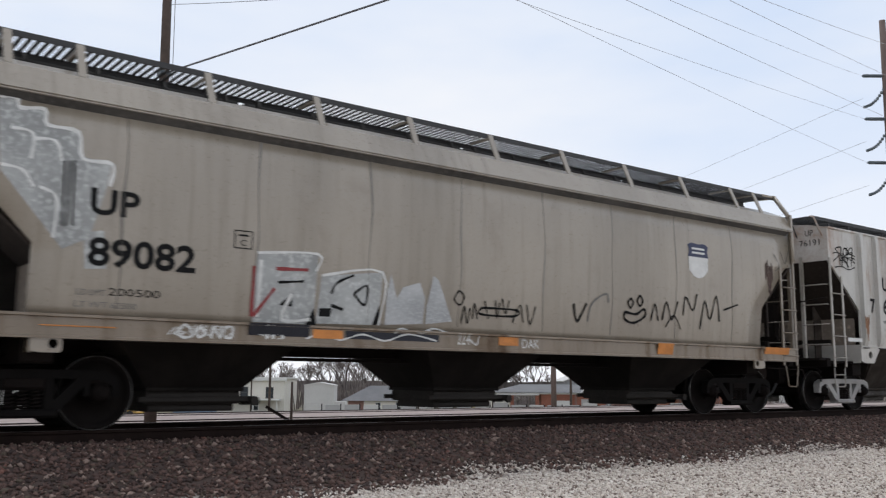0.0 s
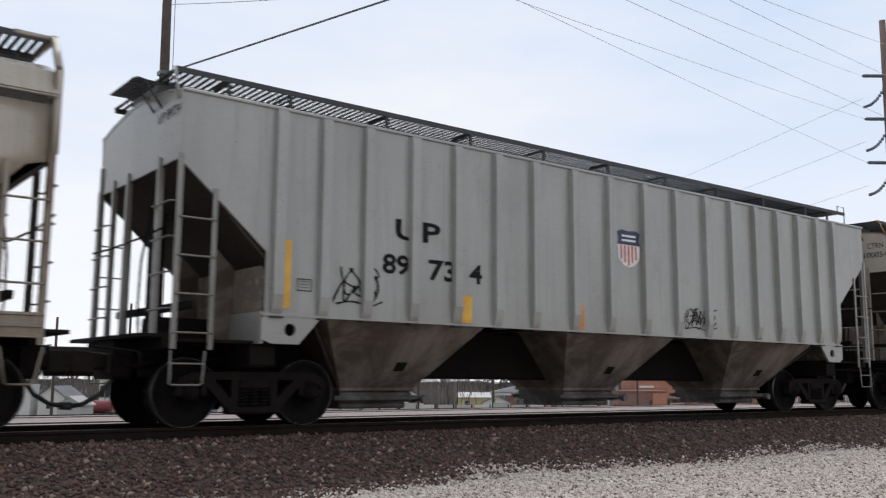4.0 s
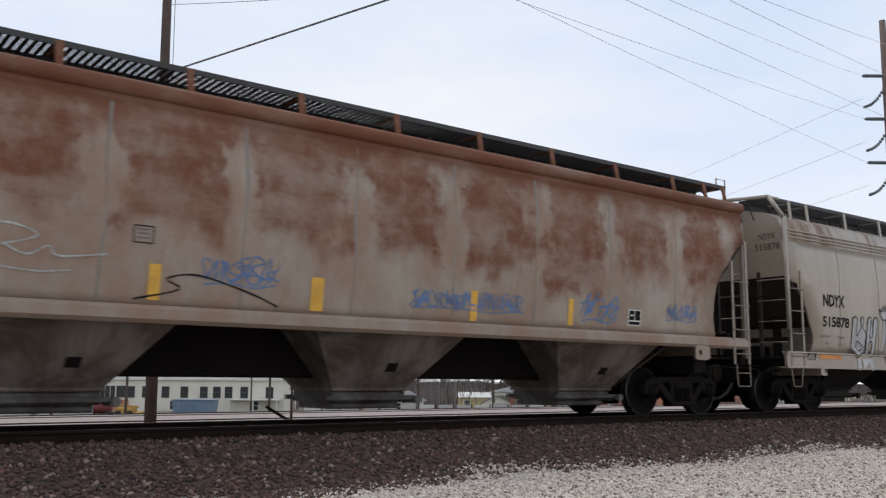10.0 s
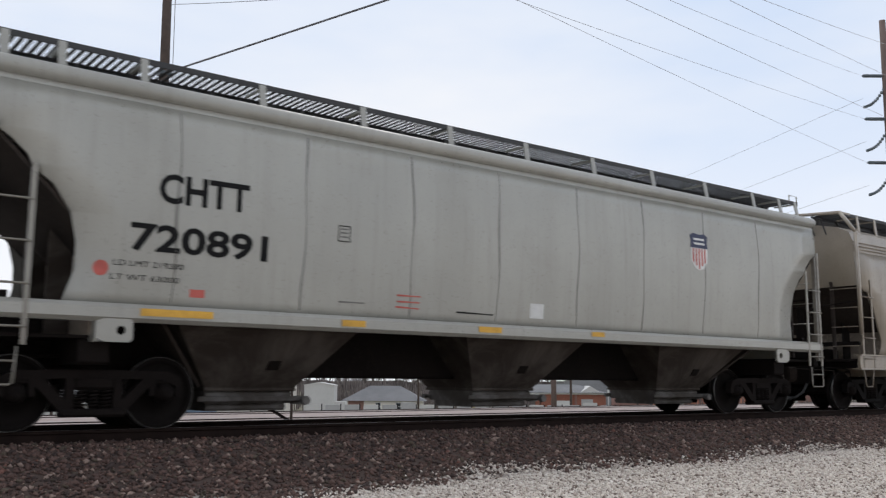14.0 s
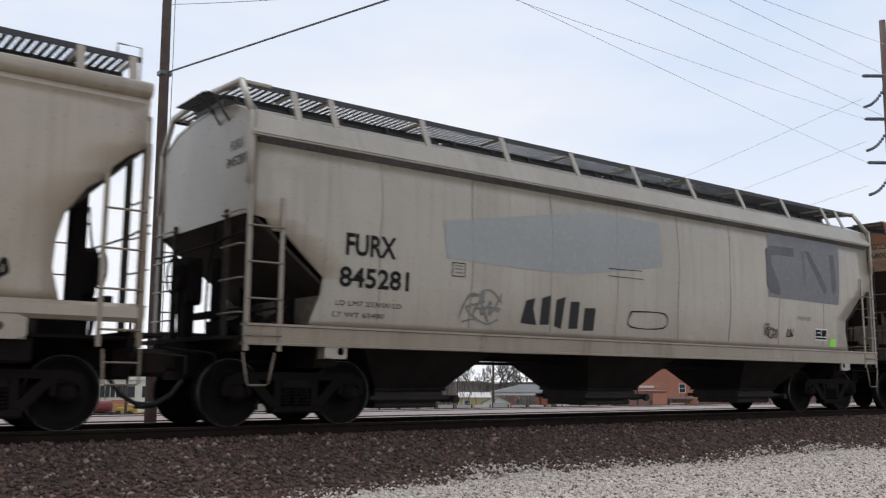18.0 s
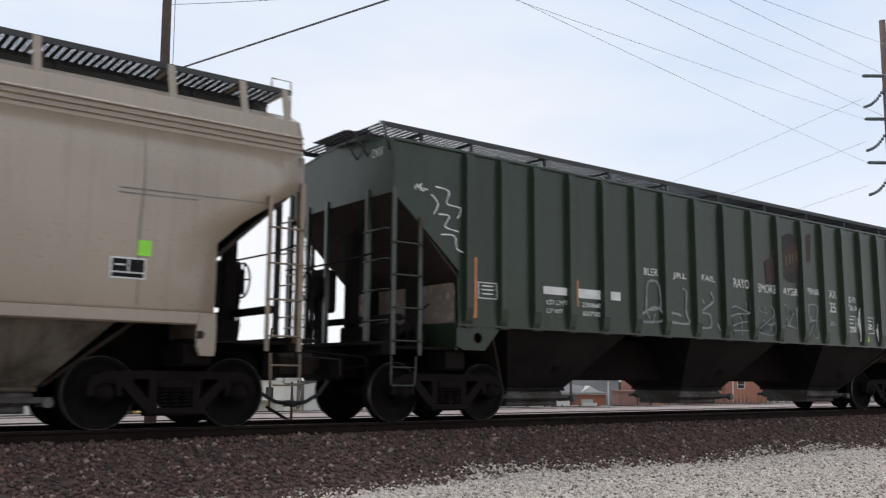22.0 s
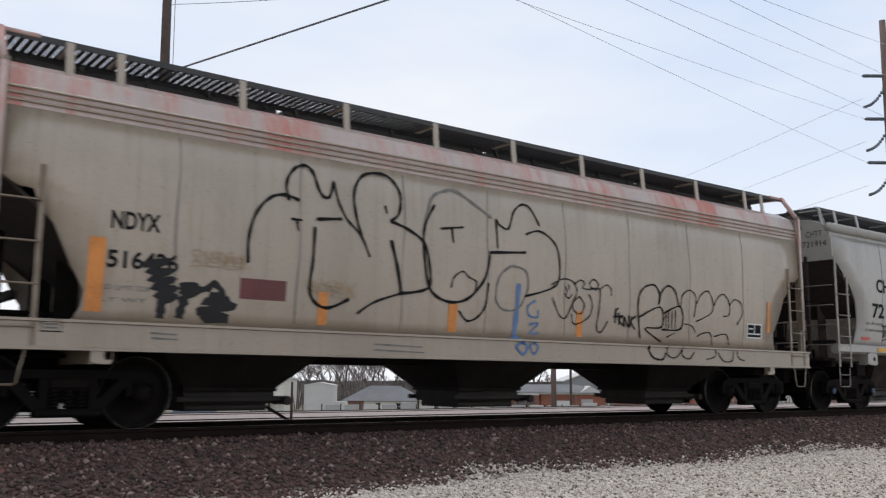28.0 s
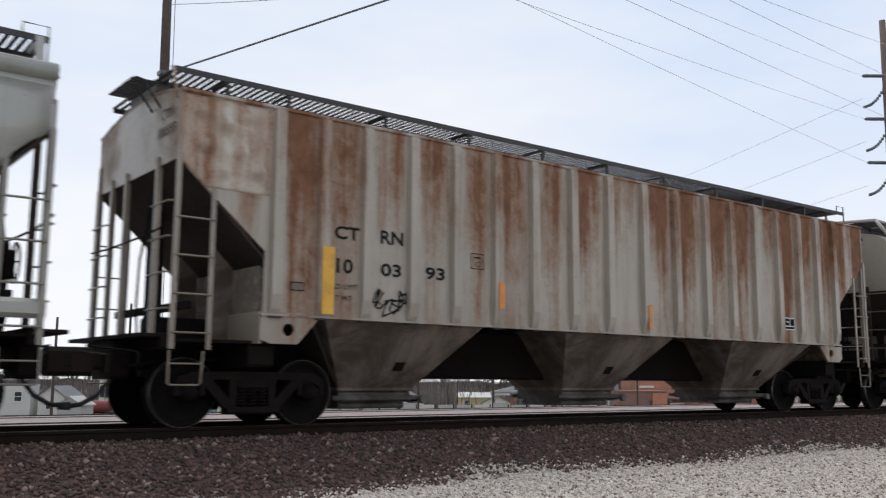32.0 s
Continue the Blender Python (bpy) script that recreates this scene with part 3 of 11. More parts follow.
def end_fittings(car, kind, a, m, mat):
    """Uprights, grab irons, hand rail, sill and floor at one end of the car."""
    top = KINDS[kind]["foot"] + 0.12
    for y in (-0.92, 0.30, 0.92) if kind == "ribbed" else (-0.92, 0.92):
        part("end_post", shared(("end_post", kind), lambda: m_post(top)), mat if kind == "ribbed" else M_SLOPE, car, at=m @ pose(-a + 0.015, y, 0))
    part("corner_post", shared(("corner_post", kind), lambda: m_post(top + 0.3)), mat, car, at=m @ pose(-a + 0.015, 1.53, 0))
    for z in (1.5, 1.95, 2.4, 2.85):
        part("grab_iron", shared("grab_iron", lambda: m_grab(0.62), True), mat, car, at=m @ pose(-a - 0.07, 1.225, z))
        part("grab_iron", shared("grab_iron", lambda: m_grab(0.62), True), mat, car, at=m @ pose(-a - 0.07, -1.235, z))
    part("hand_rail", shared("hand_rail", lambda: Mesh().tube([(-0.06, -1.55, 2.55), (-0.10, -0.9, 2.48), (-0.10, 0.6, 2.46), (-0.06, 1.55, 2.5)], 0.015, 6), True), M_TRUCK, car, at=m @ pose(-a, 0, 0))
    part("uncoupling_lever", shared("uncoupling_lever", lambda: Mesh().tube([(-0.55, -0.15, 1.06), (-0.42, -0.35, 1.03), (-0.30, -1.30, 0.97), (-0.30, -1.42, 0.93), (-0.32, -1.46, 0.66)], 0.016, 6), True), M_TRUCK, car, at=m @ pose(-a, 0, 0))
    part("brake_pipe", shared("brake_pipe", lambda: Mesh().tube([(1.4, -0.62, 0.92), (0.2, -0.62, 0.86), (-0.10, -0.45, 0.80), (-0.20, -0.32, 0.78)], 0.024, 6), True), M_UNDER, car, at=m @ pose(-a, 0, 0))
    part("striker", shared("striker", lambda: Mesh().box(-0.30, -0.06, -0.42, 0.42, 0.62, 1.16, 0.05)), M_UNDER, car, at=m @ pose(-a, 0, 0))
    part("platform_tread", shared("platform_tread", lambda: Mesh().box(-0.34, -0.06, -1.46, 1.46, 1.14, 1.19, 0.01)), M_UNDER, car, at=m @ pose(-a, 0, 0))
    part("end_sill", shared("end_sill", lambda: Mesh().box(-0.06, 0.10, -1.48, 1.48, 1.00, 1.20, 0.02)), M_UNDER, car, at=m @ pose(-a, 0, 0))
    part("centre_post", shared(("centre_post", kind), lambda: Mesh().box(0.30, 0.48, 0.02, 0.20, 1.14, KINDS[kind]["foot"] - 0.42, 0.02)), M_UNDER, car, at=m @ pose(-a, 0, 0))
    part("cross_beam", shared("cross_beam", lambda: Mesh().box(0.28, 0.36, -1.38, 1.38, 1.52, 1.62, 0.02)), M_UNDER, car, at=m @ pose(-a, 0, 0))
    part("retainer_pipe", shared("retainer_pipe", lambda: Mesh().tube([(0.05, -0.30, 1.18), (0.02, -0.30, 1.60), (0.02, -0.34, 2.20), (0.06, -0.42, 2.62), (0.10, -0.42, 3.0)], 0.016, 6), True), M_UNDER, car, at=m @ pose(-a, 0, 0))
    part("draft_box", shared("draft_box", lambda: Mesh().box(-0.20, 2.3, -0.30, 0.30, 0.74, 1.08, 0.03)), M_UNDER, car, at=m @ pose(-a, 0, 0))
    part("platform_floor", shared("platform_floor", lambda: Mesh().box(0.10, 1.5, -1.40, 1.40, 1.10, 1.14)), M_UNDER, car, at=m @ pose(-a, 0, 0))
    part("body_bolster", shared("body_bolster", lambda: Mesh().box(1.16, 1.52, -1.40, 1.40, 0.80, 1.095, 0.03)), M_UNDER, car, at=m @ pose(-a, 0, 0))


def m_web(kind, x0, x1, thick):
    """An upright plate between the end platform and the slope sheet."""
    z0 = KINDS[kind]["foot"]

    def under(x):
        return z0 + (0.52 - z0) * x / 2.96 - 0.03
    return Mesh().prism([(x0, 1.143), (x1, 1.143), (x1, max(1.2, under(x1))), (x0, under(x0))], -thick / 2, thick / 2)


def m_brake_rig(a):
    """Air valve, reservoir and pipes on the end platform."""
    m = Mesh()
    m.lathe([(-0.9, 0.10), (-0.86, 0.17), (-0.30, 0.17), (-0.26, 0.10)], -a + 0.55, 1.36, 12)
    m.box(-a + 0.25, -a + 0.47, -1.10, -0.88, 1.15, 1.42, 0.03)
    m.box(-a + 0.75, -a + 0.93, -1.16, -1.00, 1.20, 1.40, 0.03)
    m.tube([(-a + 0.35, -1.0, 1.42), (-a + 0.38, -1.1, 1.55), (-a + 0.75, -1.15, 1.62), (-a + 1.05, -1.1, 1.82)], 0.018, 6)
    m.tube([(-a + 0.15, -1.25, 1.22), (-a + 0.9, -1.25, 1.22)], 0.02, 6)
    m.tube([(-a + 0.8, -1.05, 1.4), (-a + 0.8, -0.9, 1.75)], 0.02, 6)
    return m


def m_brake_wheel():
    m = Mesh()
    ring = [(0, 0.27 * math.cos(i * math.pi / 9), 0.27 * math.sin(i * math.pi / 9)) for i in range(19)]
    m.tube(ring, 0.016, 6)
    for i in range(5):
        t = i * 2 * math.pi / 5
        m.tube([(0.02, 0, 0), (0, 0.27 * math.cos(t), 0.27 * math.sin(t))], 0.012, 5)
    m.box(0.02, 0.20, -0.14, 0.14, -0.22, 0.16, 0.03)
    m.tube([(0.1, 0, -0.2), (0.1, 0, -0.9)], 0.02, 6)
    return m


def m_coupler():
    """Draft shank and knuckle, reaching to the middle of the gap."""
    m = Mesh()
    m.box(-0.50, 0.25, -0.10, 0.10, 0.74, 0.98, 0.04)
    m.box(-0.74, -0.46, -0.18, 0.15, 0.66, 1.04, 0.06)
    m.box(-0.80, -0.66, -0.02, 0.16, 0.76, 1.00, 0.04)
    m.tube([(-0.60, -0.1, 0.98), (-0.60, -1.2, 0.92)], 0.013, 5)
    m.tube([(-0.60, -1.2, 0.92), (-0.62, -1.25, 0.70)], 0.013, 5)
    return m


def m_hose():
    m = Mesh()
    m.tube([(-0.16, -0.32, 0.78), (-0.28, -0.33, 0.62), (-0.42, -0.30, 0.42), (-0.60, -0.22, 0.30), (-0.76, -0.12, 0.27)], 0.032, 7)
    m.tube([(-0.70, -0.14, 0.27), (-0.84, -0.08, 0.28)], 0.05, 7)
    return m


def m_sideframe():
    """Cast truck side frame: arched top chord, angled struts, spring seat and pedestals."""
    m = Mesh()
    y0, y1 = -0.075, 0.075
    m.prism([(-1.06, 0.50), (-1.10, 0.56), (-1.06, 0.66), (-0.90, 0.72), (-0.45, 0.735), (0.45, 0.735), (0.90, 0.72), (1.06, 0.66), (1.10, 0.56), (1.06, 0.50),
             (0.98, 0.56), (0.86, 0.615), (0.40, 0.63), (-0.40, 0.63), (-0.86, 0.615), (-0.98, 0.56)], y0, y1)
    for s in (-1, 1):
        m.bar((s * 0.70, 0, 0.65), (s * 0.30, 0, 0.24), 0.14, 0.13)
        m.bar((s * 0.285, 0, 0.66), (s * 0.285, 0, 0.26), 0.13, 0.10)
        m.bar((s * 1.05, 0, 0.58), (s * 1.06, 0, 0.42), 0.13, 0.09)
        m.bar((s * 0.73, 0, 0.62), (s * 0.71, 0, 0.42), 0.13, 0.07)
    m.box(-0.38, 0.38, -0.11, 0.11, 0.17, 0.27, 0.03)
    return m


def m_bearing():
    """Roller bearing adapter and end cap."""
    m = Mesh()
    m.lathe([(-0.13, 0.03), (-0.13, 0.075), (-0.10, 0.10), (-0.02, 0.13), (0.12, 0.13), (0.12, 0.05)], 0, 0.457, 14)
    m.box(-0.15, 0.15, -0.06, 0.10, 0.56, 0.63, 0.02)
    return m


def m_spring():
    """One coil spring of the truck."""
    pts = [(0.058 * math.cos(k * 0.785), 0.058 * math.sin(k * 0.785), 0.275 + 0.215 * k / 40) for k in range(41)]
    return Mesh().tube(pts, 0.013, 5)


def m_rim():
    """Worn bright edge of the wheel's tread on the near wheel's flange side."""
    m = Mesh()
    prof = [(-0.828, 0.449), (-0.828, 0.4565), (-0.80, 0.4585), (-0.76, 0.460), (-0.76, 0.4555)]
    n = 32
    vs = [(r * math.cos(2 * math.pi * k / n), y, r * math.sin(2 * math.pi * k / n)) for y, r in prof for k in range(n)]
    q = len(prof)
    return m.add(vs, [(i * n + k, i * n + (k + 1) % n, ((i + 1) % q) * n + (k + 1) % n, ((i + 1) % q) * n + k) for i in range(q) for k in range(n)])


def m_poke(kind):
    """Small dark poke hole plate on the near slope of a hopper."""
    z1 = KINDS[kind]["side"][0][0] + 0.03
    w1, w0, z0 = half_width(kind, z1) - 0.06, 0.62, 0.50
    rows = []
    for t in (0.60, 0.72):
        y, z = w1 + (w0 - w1) * t + 0.012, z1 + (z0 - z1) * t - 0.012
        rows.append([(0.12, -y, z), (0.30, -y, z)])
    return Mesh().sheet(rows, (0, 0.02, 0.02))


def m_bolster():
    m = Mesh()
    m.box(-0.22, 0.22, -1.08, 1.08, 0.49, 0.66, 0.04)
    m.box(-0.30, 0.30, -0.30, 0.30, 0.60, 0.78, 0.04)
    for s in (-1, 1):
        m.box(s * 0.36 - 0.05, s * 0.36 + 0.05, -0.75, 0.75, 0.33, 0.43, 0.02)
        for y in (-0.75, 0.75):
            m.box(s * 0.42 - 0.05, s * 0.42 + 0.06, y - 0.06, y + 0.06, 0.30, 0.56, 0.02)
    return m


def m_wheelset():
    """Axle with two dished, flanged wheels."""
    m = Mesh()
    m.lathe([(-1.02, 0.06), (-0.86, 0.075), (-0.5, 0.08), (0.5, 0.08), (0.86, 0.075), (1.02, 0.06)], 0, 0, 14)
    for s in (-1, 1):
        prof = [(0.66, 0.10), (0.66, 0.16), (0.73, 0.20), (0.715, 0.38), (0.685, 0.40), (0.685, 0.488), (0.715, 0.488), (0.735, 0.460),
                (0.825, 0.455), (0.825, 0.40), (0.80, 0.385), (0.775, 0.36), (0.79, 0.20), (0.85, 0.16), (0.85, 0.10)]
        m.lathe([(s * y, r) for y, r in prof], 0, 0, 32)
    return m


WHEELS = []
# places of the ribs along a car 16.8 m long
RIBS = (1.40, 2.11, 2.82, 3.64, 4.46, 5.29, 6.11, 7.03, 7.94, 8.88, 9.80, 10.72, 11.56, 12.38, 13.20, 13.98, 14.72, 15.42)


def truck(car, x, paint_mat):
    """A two-axle truck below a car."""
    t = new("truck")
    t.parent = car
    t.location = (x, 0, 0)
    for s in (-1, 1):
        part("side_frame", shared("side_frame", m_sideframe), paint_mat, t, at=pose(0, s * 1.0, 0))
        for dx in (-0.889, 0.889):
            part("bearing", shared("bearing", m_bearing, True), M_TRUCK, t, at=pose(dx, s * 1.0, 0, 0, 0, 0 if s < 0 else 180))
            part("bearing_cap", shared("bearing_cap", lambda: Mesh().lathe([(-0.150, 0.02), (-0.150, 0.055), (-0.135, 0.07), (-0.128, 0.07)], 0, 0.457, 14), True), M_TRUCK, t, at=pose(dx, s * 1.0, 0, 0, 0, 0 if s < 0 else 180))
        for dx in (-0.15, 0.0, 0.15):
            part("spring", shared("spring", m_spring, True), M_TRUCK, t, at=pose(dx, s * 1.03, 0))
    part("bolster", shared("bolster", m_bolster), M_TRUCK, t)
    for dx in (-0.889, 0.889):
        w = part("wheelset", shared("wheelset", m_wheelset, True), M_WHEEL, t, at=pose(dx, 0, 0.457))
        part("rim", shared("rim", m_rim, True), M_RIM, w)
        WHEELS.append((w, dx, car))
    return t


def flip(m):
    """The same place at the car's other end."""
    return Matrix.Rotation(math.pi, 4, "Z") @ m


def hopper_car(kind, length, label, body, roof=None, under=None, frame_mat=None, grate=None, seed=0, brake_left=False, ribs=0, seam_mat=None, sill_mat=None, rail_mat=None, rib_mat=None):
    """A three-bay covered hopper, its empty at the middle of the car on the rail head."""
    a = length / 2
    k = KINDS[kind]
    car = tagged(new("covered_hopper_car"), label, "freight car", group="train of covered hopper cars")
    roof = roof or body
    under = under or body
    frame_mat = frame_mat or body
    grate = grate or M_GRATE
    I = Matrix.Identity(4)
    for m in (I, flip(I)):
        part("side_sheet", shared(("side_sheet", kind, length), lambda: m_side(kind, a), kind != "ribbed"), body, car, at=m)
        part("end_sheet", shared(("end_sheet", kind, length), lambda: m_end(kind, a)), frame_mat, car, at=m)
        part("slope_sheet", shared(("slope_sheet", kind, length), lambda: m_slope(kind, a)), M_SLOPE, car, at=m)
        end_fittings(car, kind, a, m, rail_mat)
        for y in (-0.62, 0.62):
            part("web_plate", shared(("web_plate", kind), lambda: m_web(kind, 0.95, 1.24, 0.04)), under, car, at=m @ pose(-a, y, 0))
        part("cross_web", shared(("cross_web", kind), lambda: m_web(kind, 1.26, 1.31, 2.86)), M_WEB, car, at=m @ pose(-a, 0, 0))
        part("coupler", shared("coupler", m_coupler), M_COUPLER, car, at=m @ pose(-a, 0, 0))
        part("air_hose", shared("air_hose", m_hose, True), M_HOSE, car, at=m @ pose(-a, 0, 0))
        # ladders at both corners of this end
        post = k["post"]
        out = 1.62 if kind != "ribbed" else 1.615
        corner = shared(("ladder", post), lambda: m_ladder(post, (1.20, 1.68, 2.16, 2.64)))
        for at in (m @ pose(-a + 0.02, -out, 0), m @ pose(-a + 0.02, out, 0) @ Matrix.Scale(-1, 4, (0, 1, 0))):
            add_rungs(part("ladder", corner, rail_mat, car, at=at), (1.20, 1.68, 2.16, 2.64), rail_mat)
        plain_step = kind in ("lipped", "notched", "banded")
        st = shared(("stirrup_step", plain_step), lambda: m_stirrup(mid=not plain_step), True)
        part("stirrup_step", st, rail_mat, car, at=m @ pose(-a + 0.0, -out, 0))
        part("stirrup_step", st, rail_mat, car, at=m @ pose(-a + 0.0, out, 0))
        # bolster plates with a jacking hole
        for s in (-1, 1):
            part("bolster_plate", shared(("bolster_plate", kind), lambda: m_bolster_plate(kind)), frame_mat, car, at=m @ pose(-a, 0, 0) @ (I if s < 0 else Matrix.Scale(-1, 4, (0, 1, 0))))
        if k["sill"]:
            z0, z1 = k["sill"]
            part("side_sill", shared(("side_sill", kind, length), lambda: m_sill(kind, a)), sill_mat or body, car, at=m)
        if kind == "arched":
            part("top_chord", shared(("top_chord", length), lambda: Mesh().tube([(-a, -1.525, 4.195), (a, -1.525, 4.195)], 0.108, 12), True), roof, car, at=m)
        if kind in ("banded", "tan"):
            for z in (3.79, 3.87, 3.95):
                part("roof_band", shared(("roof_band", length), lambda: Mesh().box(-a, a, -0.035, 0.02, -0.014, 0.014, 0.006)), body, car, at=m @ pose(0, -half_width(kind, z), z))
        if kind in ("lipped", "notched"):
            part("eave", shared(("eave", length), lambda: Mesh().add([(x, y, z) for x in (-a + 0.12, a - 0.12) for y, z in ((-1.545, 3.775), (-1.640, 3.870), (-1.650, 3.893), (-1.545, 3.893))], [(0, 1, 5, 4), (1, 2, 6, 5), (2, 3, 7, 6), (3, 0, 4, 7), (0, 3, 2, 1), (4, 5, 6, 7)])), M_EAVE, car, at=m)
        if ribs:
            for r in RIBS:
                x = -a + r * length / 16.8
                rib = part("rib", shared(("rib", x), lambda: m_rib(x)), rib_mat or body, car, at=m)
                if m is I:
                    part("rib_foot", shared("rib_foot", lambda: Mesh().prism([(-0.10, 1.462), (-0.085, 1.44), (0.085, 1.44), (0.10, 1.462)], -1.675, -1.56)), M_FOOT, rib, at=pose(x, 0, 0))
            part("bottom_flange", shared(("bottom_flange", length), lambda: Mesh().box(-a + 1.2, a - 1.2, -1.63, -1.55, 1.465, 1.495)), body, car, at=m)
            part("top_flange", shared(("top_flange", length), lambda: Mesh().box(-a, a, -1.635, -1.55, 4.27, 4.315, 0.008)), body, car, at=m)
        if kind != "ribbed":
            for x in (-6.2, -4.4, -2.6, -0.9, 0.9, 2.6, 4.4, 6.2):
                part("weld_seam", shared(("weld_seam", kind, length, x), lambda: m_seam(kind, x * length / 16.8)), seam_mat or body, car, at=m)
        # running boards on their brackets
        run = shared(("running_board", length, grate.name), lambda: m_grating(2 * a - 0.10, 0.102, 0.74, 0.058 if grate is M_GRATE else 0.080))
        part("running_board", run, grate, car, at=m @ pose(-a + 0.05, -0.85, 4.70))
        for y in (-1.225, -0.475):
            part("edge_rail", shared(("edge_rail", length), lambda: Mesh().box(-a + 0.04, a - 0.04, -0.010, 0.010, -0.062, 0.014)), M_GRATE_DARK, car, at=m @ pose(0, y, 4.70))
        for x in [k * 1.66 for k in range(-4, 5)] + [-a + 0.8, a - 0.8] + ([-a + 0.15, a - 0.15] if kind in ("arched", "tan") else []):
            part("board_bracket", shared(("board_bracket", kind), lambda: m_bracket(kind)), M_GRATE_DARK if kind == "ribbed" else body, car, at=m @ pose(x, 0, 0))
        part("cross_walk", shared("cross_walk", lambda: m_grating(1.0, 0.072, 0.36, 0.044)), M_GRATE_DARK, car, at=m @ pose(-a - 0.19, -0.80, 4.58, 0, 0, 90))
        left = m is I
        part("end_hoop", shared(("end_hoop", kind, left), lambda: m_hoop(kind, left), True), roof, car, at=m @ pose(-a, 0, 0))
        if kind in ("banded", "lipped", "notched"):
            part("end_hoop", shared(("end_hoop", kind, left), lambda: m_hoop(kind, left), True), roof, car, at=m @ pose(-a, 0, 0) @ Matrix.Scale(-1, 4, (0, 1, 0)))
        for y in (-0.85, -0.55):
            part("hoop_strut", shared("hoop_strut", lambda: Mesh().tube([(0.03, 0, 4.20), (-0.25, -0.03, 4.555), (-0.36, -0.03, 4.565)], 0.016, 5)), M_GRATE_DARK, car, at=m @ pose(-a, y, 0))
    part("roof", shared(("roof", kind, length), lambda: m_roof(kind, a)), roof, car)
    for i in range(4):
        part("hatch_cover", shared(("hatch_cover", kind, length), lambda: m_hatch(kind, a)), M_HATCH, car, at=pose(-a + (i + 0.5) * 2 * a / 4, 0, 0))
    for i in (-1, 0, 1):
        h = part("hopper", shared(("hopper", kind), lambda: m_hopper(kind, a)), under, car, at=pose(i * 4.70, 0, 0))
        part("outlet_gate", shared("outlet_gate", m_outlet), M_GATE if kind in ("lipped", "notched", "banded") else M_GATE_PALE, h)
        if kind in ("arched", "ribbed"):
            part("poke_hole", shared(("poke_hole", kind), lambda: m_poke(kind)), M_UNDER, h)
    z0 = k["keel"]
    if kind in ("lipped", "notched"):
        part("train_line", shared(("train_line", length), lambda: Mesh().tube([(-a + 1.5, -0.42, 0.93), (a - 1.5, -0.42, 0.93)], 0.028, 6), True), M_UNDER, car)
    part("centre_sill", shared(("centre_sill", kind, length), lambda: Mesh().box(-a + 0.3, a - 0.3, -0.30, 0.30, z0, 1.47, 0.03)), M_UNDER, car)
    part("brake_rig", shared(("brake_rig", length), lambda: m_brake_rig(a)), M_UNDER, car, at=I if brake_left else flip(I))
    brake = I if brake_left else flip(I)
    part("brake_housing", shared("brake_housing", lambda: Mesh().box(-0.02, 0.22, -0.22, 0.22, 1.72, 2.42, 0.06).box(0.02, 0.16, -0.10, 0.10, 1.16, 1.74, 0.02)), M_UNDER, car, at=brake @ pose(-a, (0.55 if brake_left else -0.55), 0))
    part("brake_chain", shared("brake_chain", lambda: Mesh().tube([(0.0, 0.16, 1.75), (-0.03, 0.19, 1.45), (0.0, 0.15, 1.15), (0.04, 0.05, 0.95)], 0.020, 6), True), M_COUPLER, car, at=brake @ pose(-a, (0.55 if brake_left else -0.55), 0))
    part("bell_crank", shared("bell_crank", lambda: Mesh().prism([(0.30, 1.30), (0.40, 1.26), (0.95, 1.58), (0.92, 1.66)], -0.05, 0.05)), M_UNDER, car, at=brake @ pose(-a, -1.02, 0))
    part("brake_wheel", shared("brake_wheel", m_brake_wheel), M_TRUCK, car, at=(I if brake_left else flip(I)) @ pose(-a - 0.14, (0.55 if brake_left else -0.55), 2.15))
    for s in (-1, 1):
        truck(car, s * 6.97, M_TRUCK_BLACK if kind in ("lipped", "notched", "banded") else M_TRUCK)
    return car


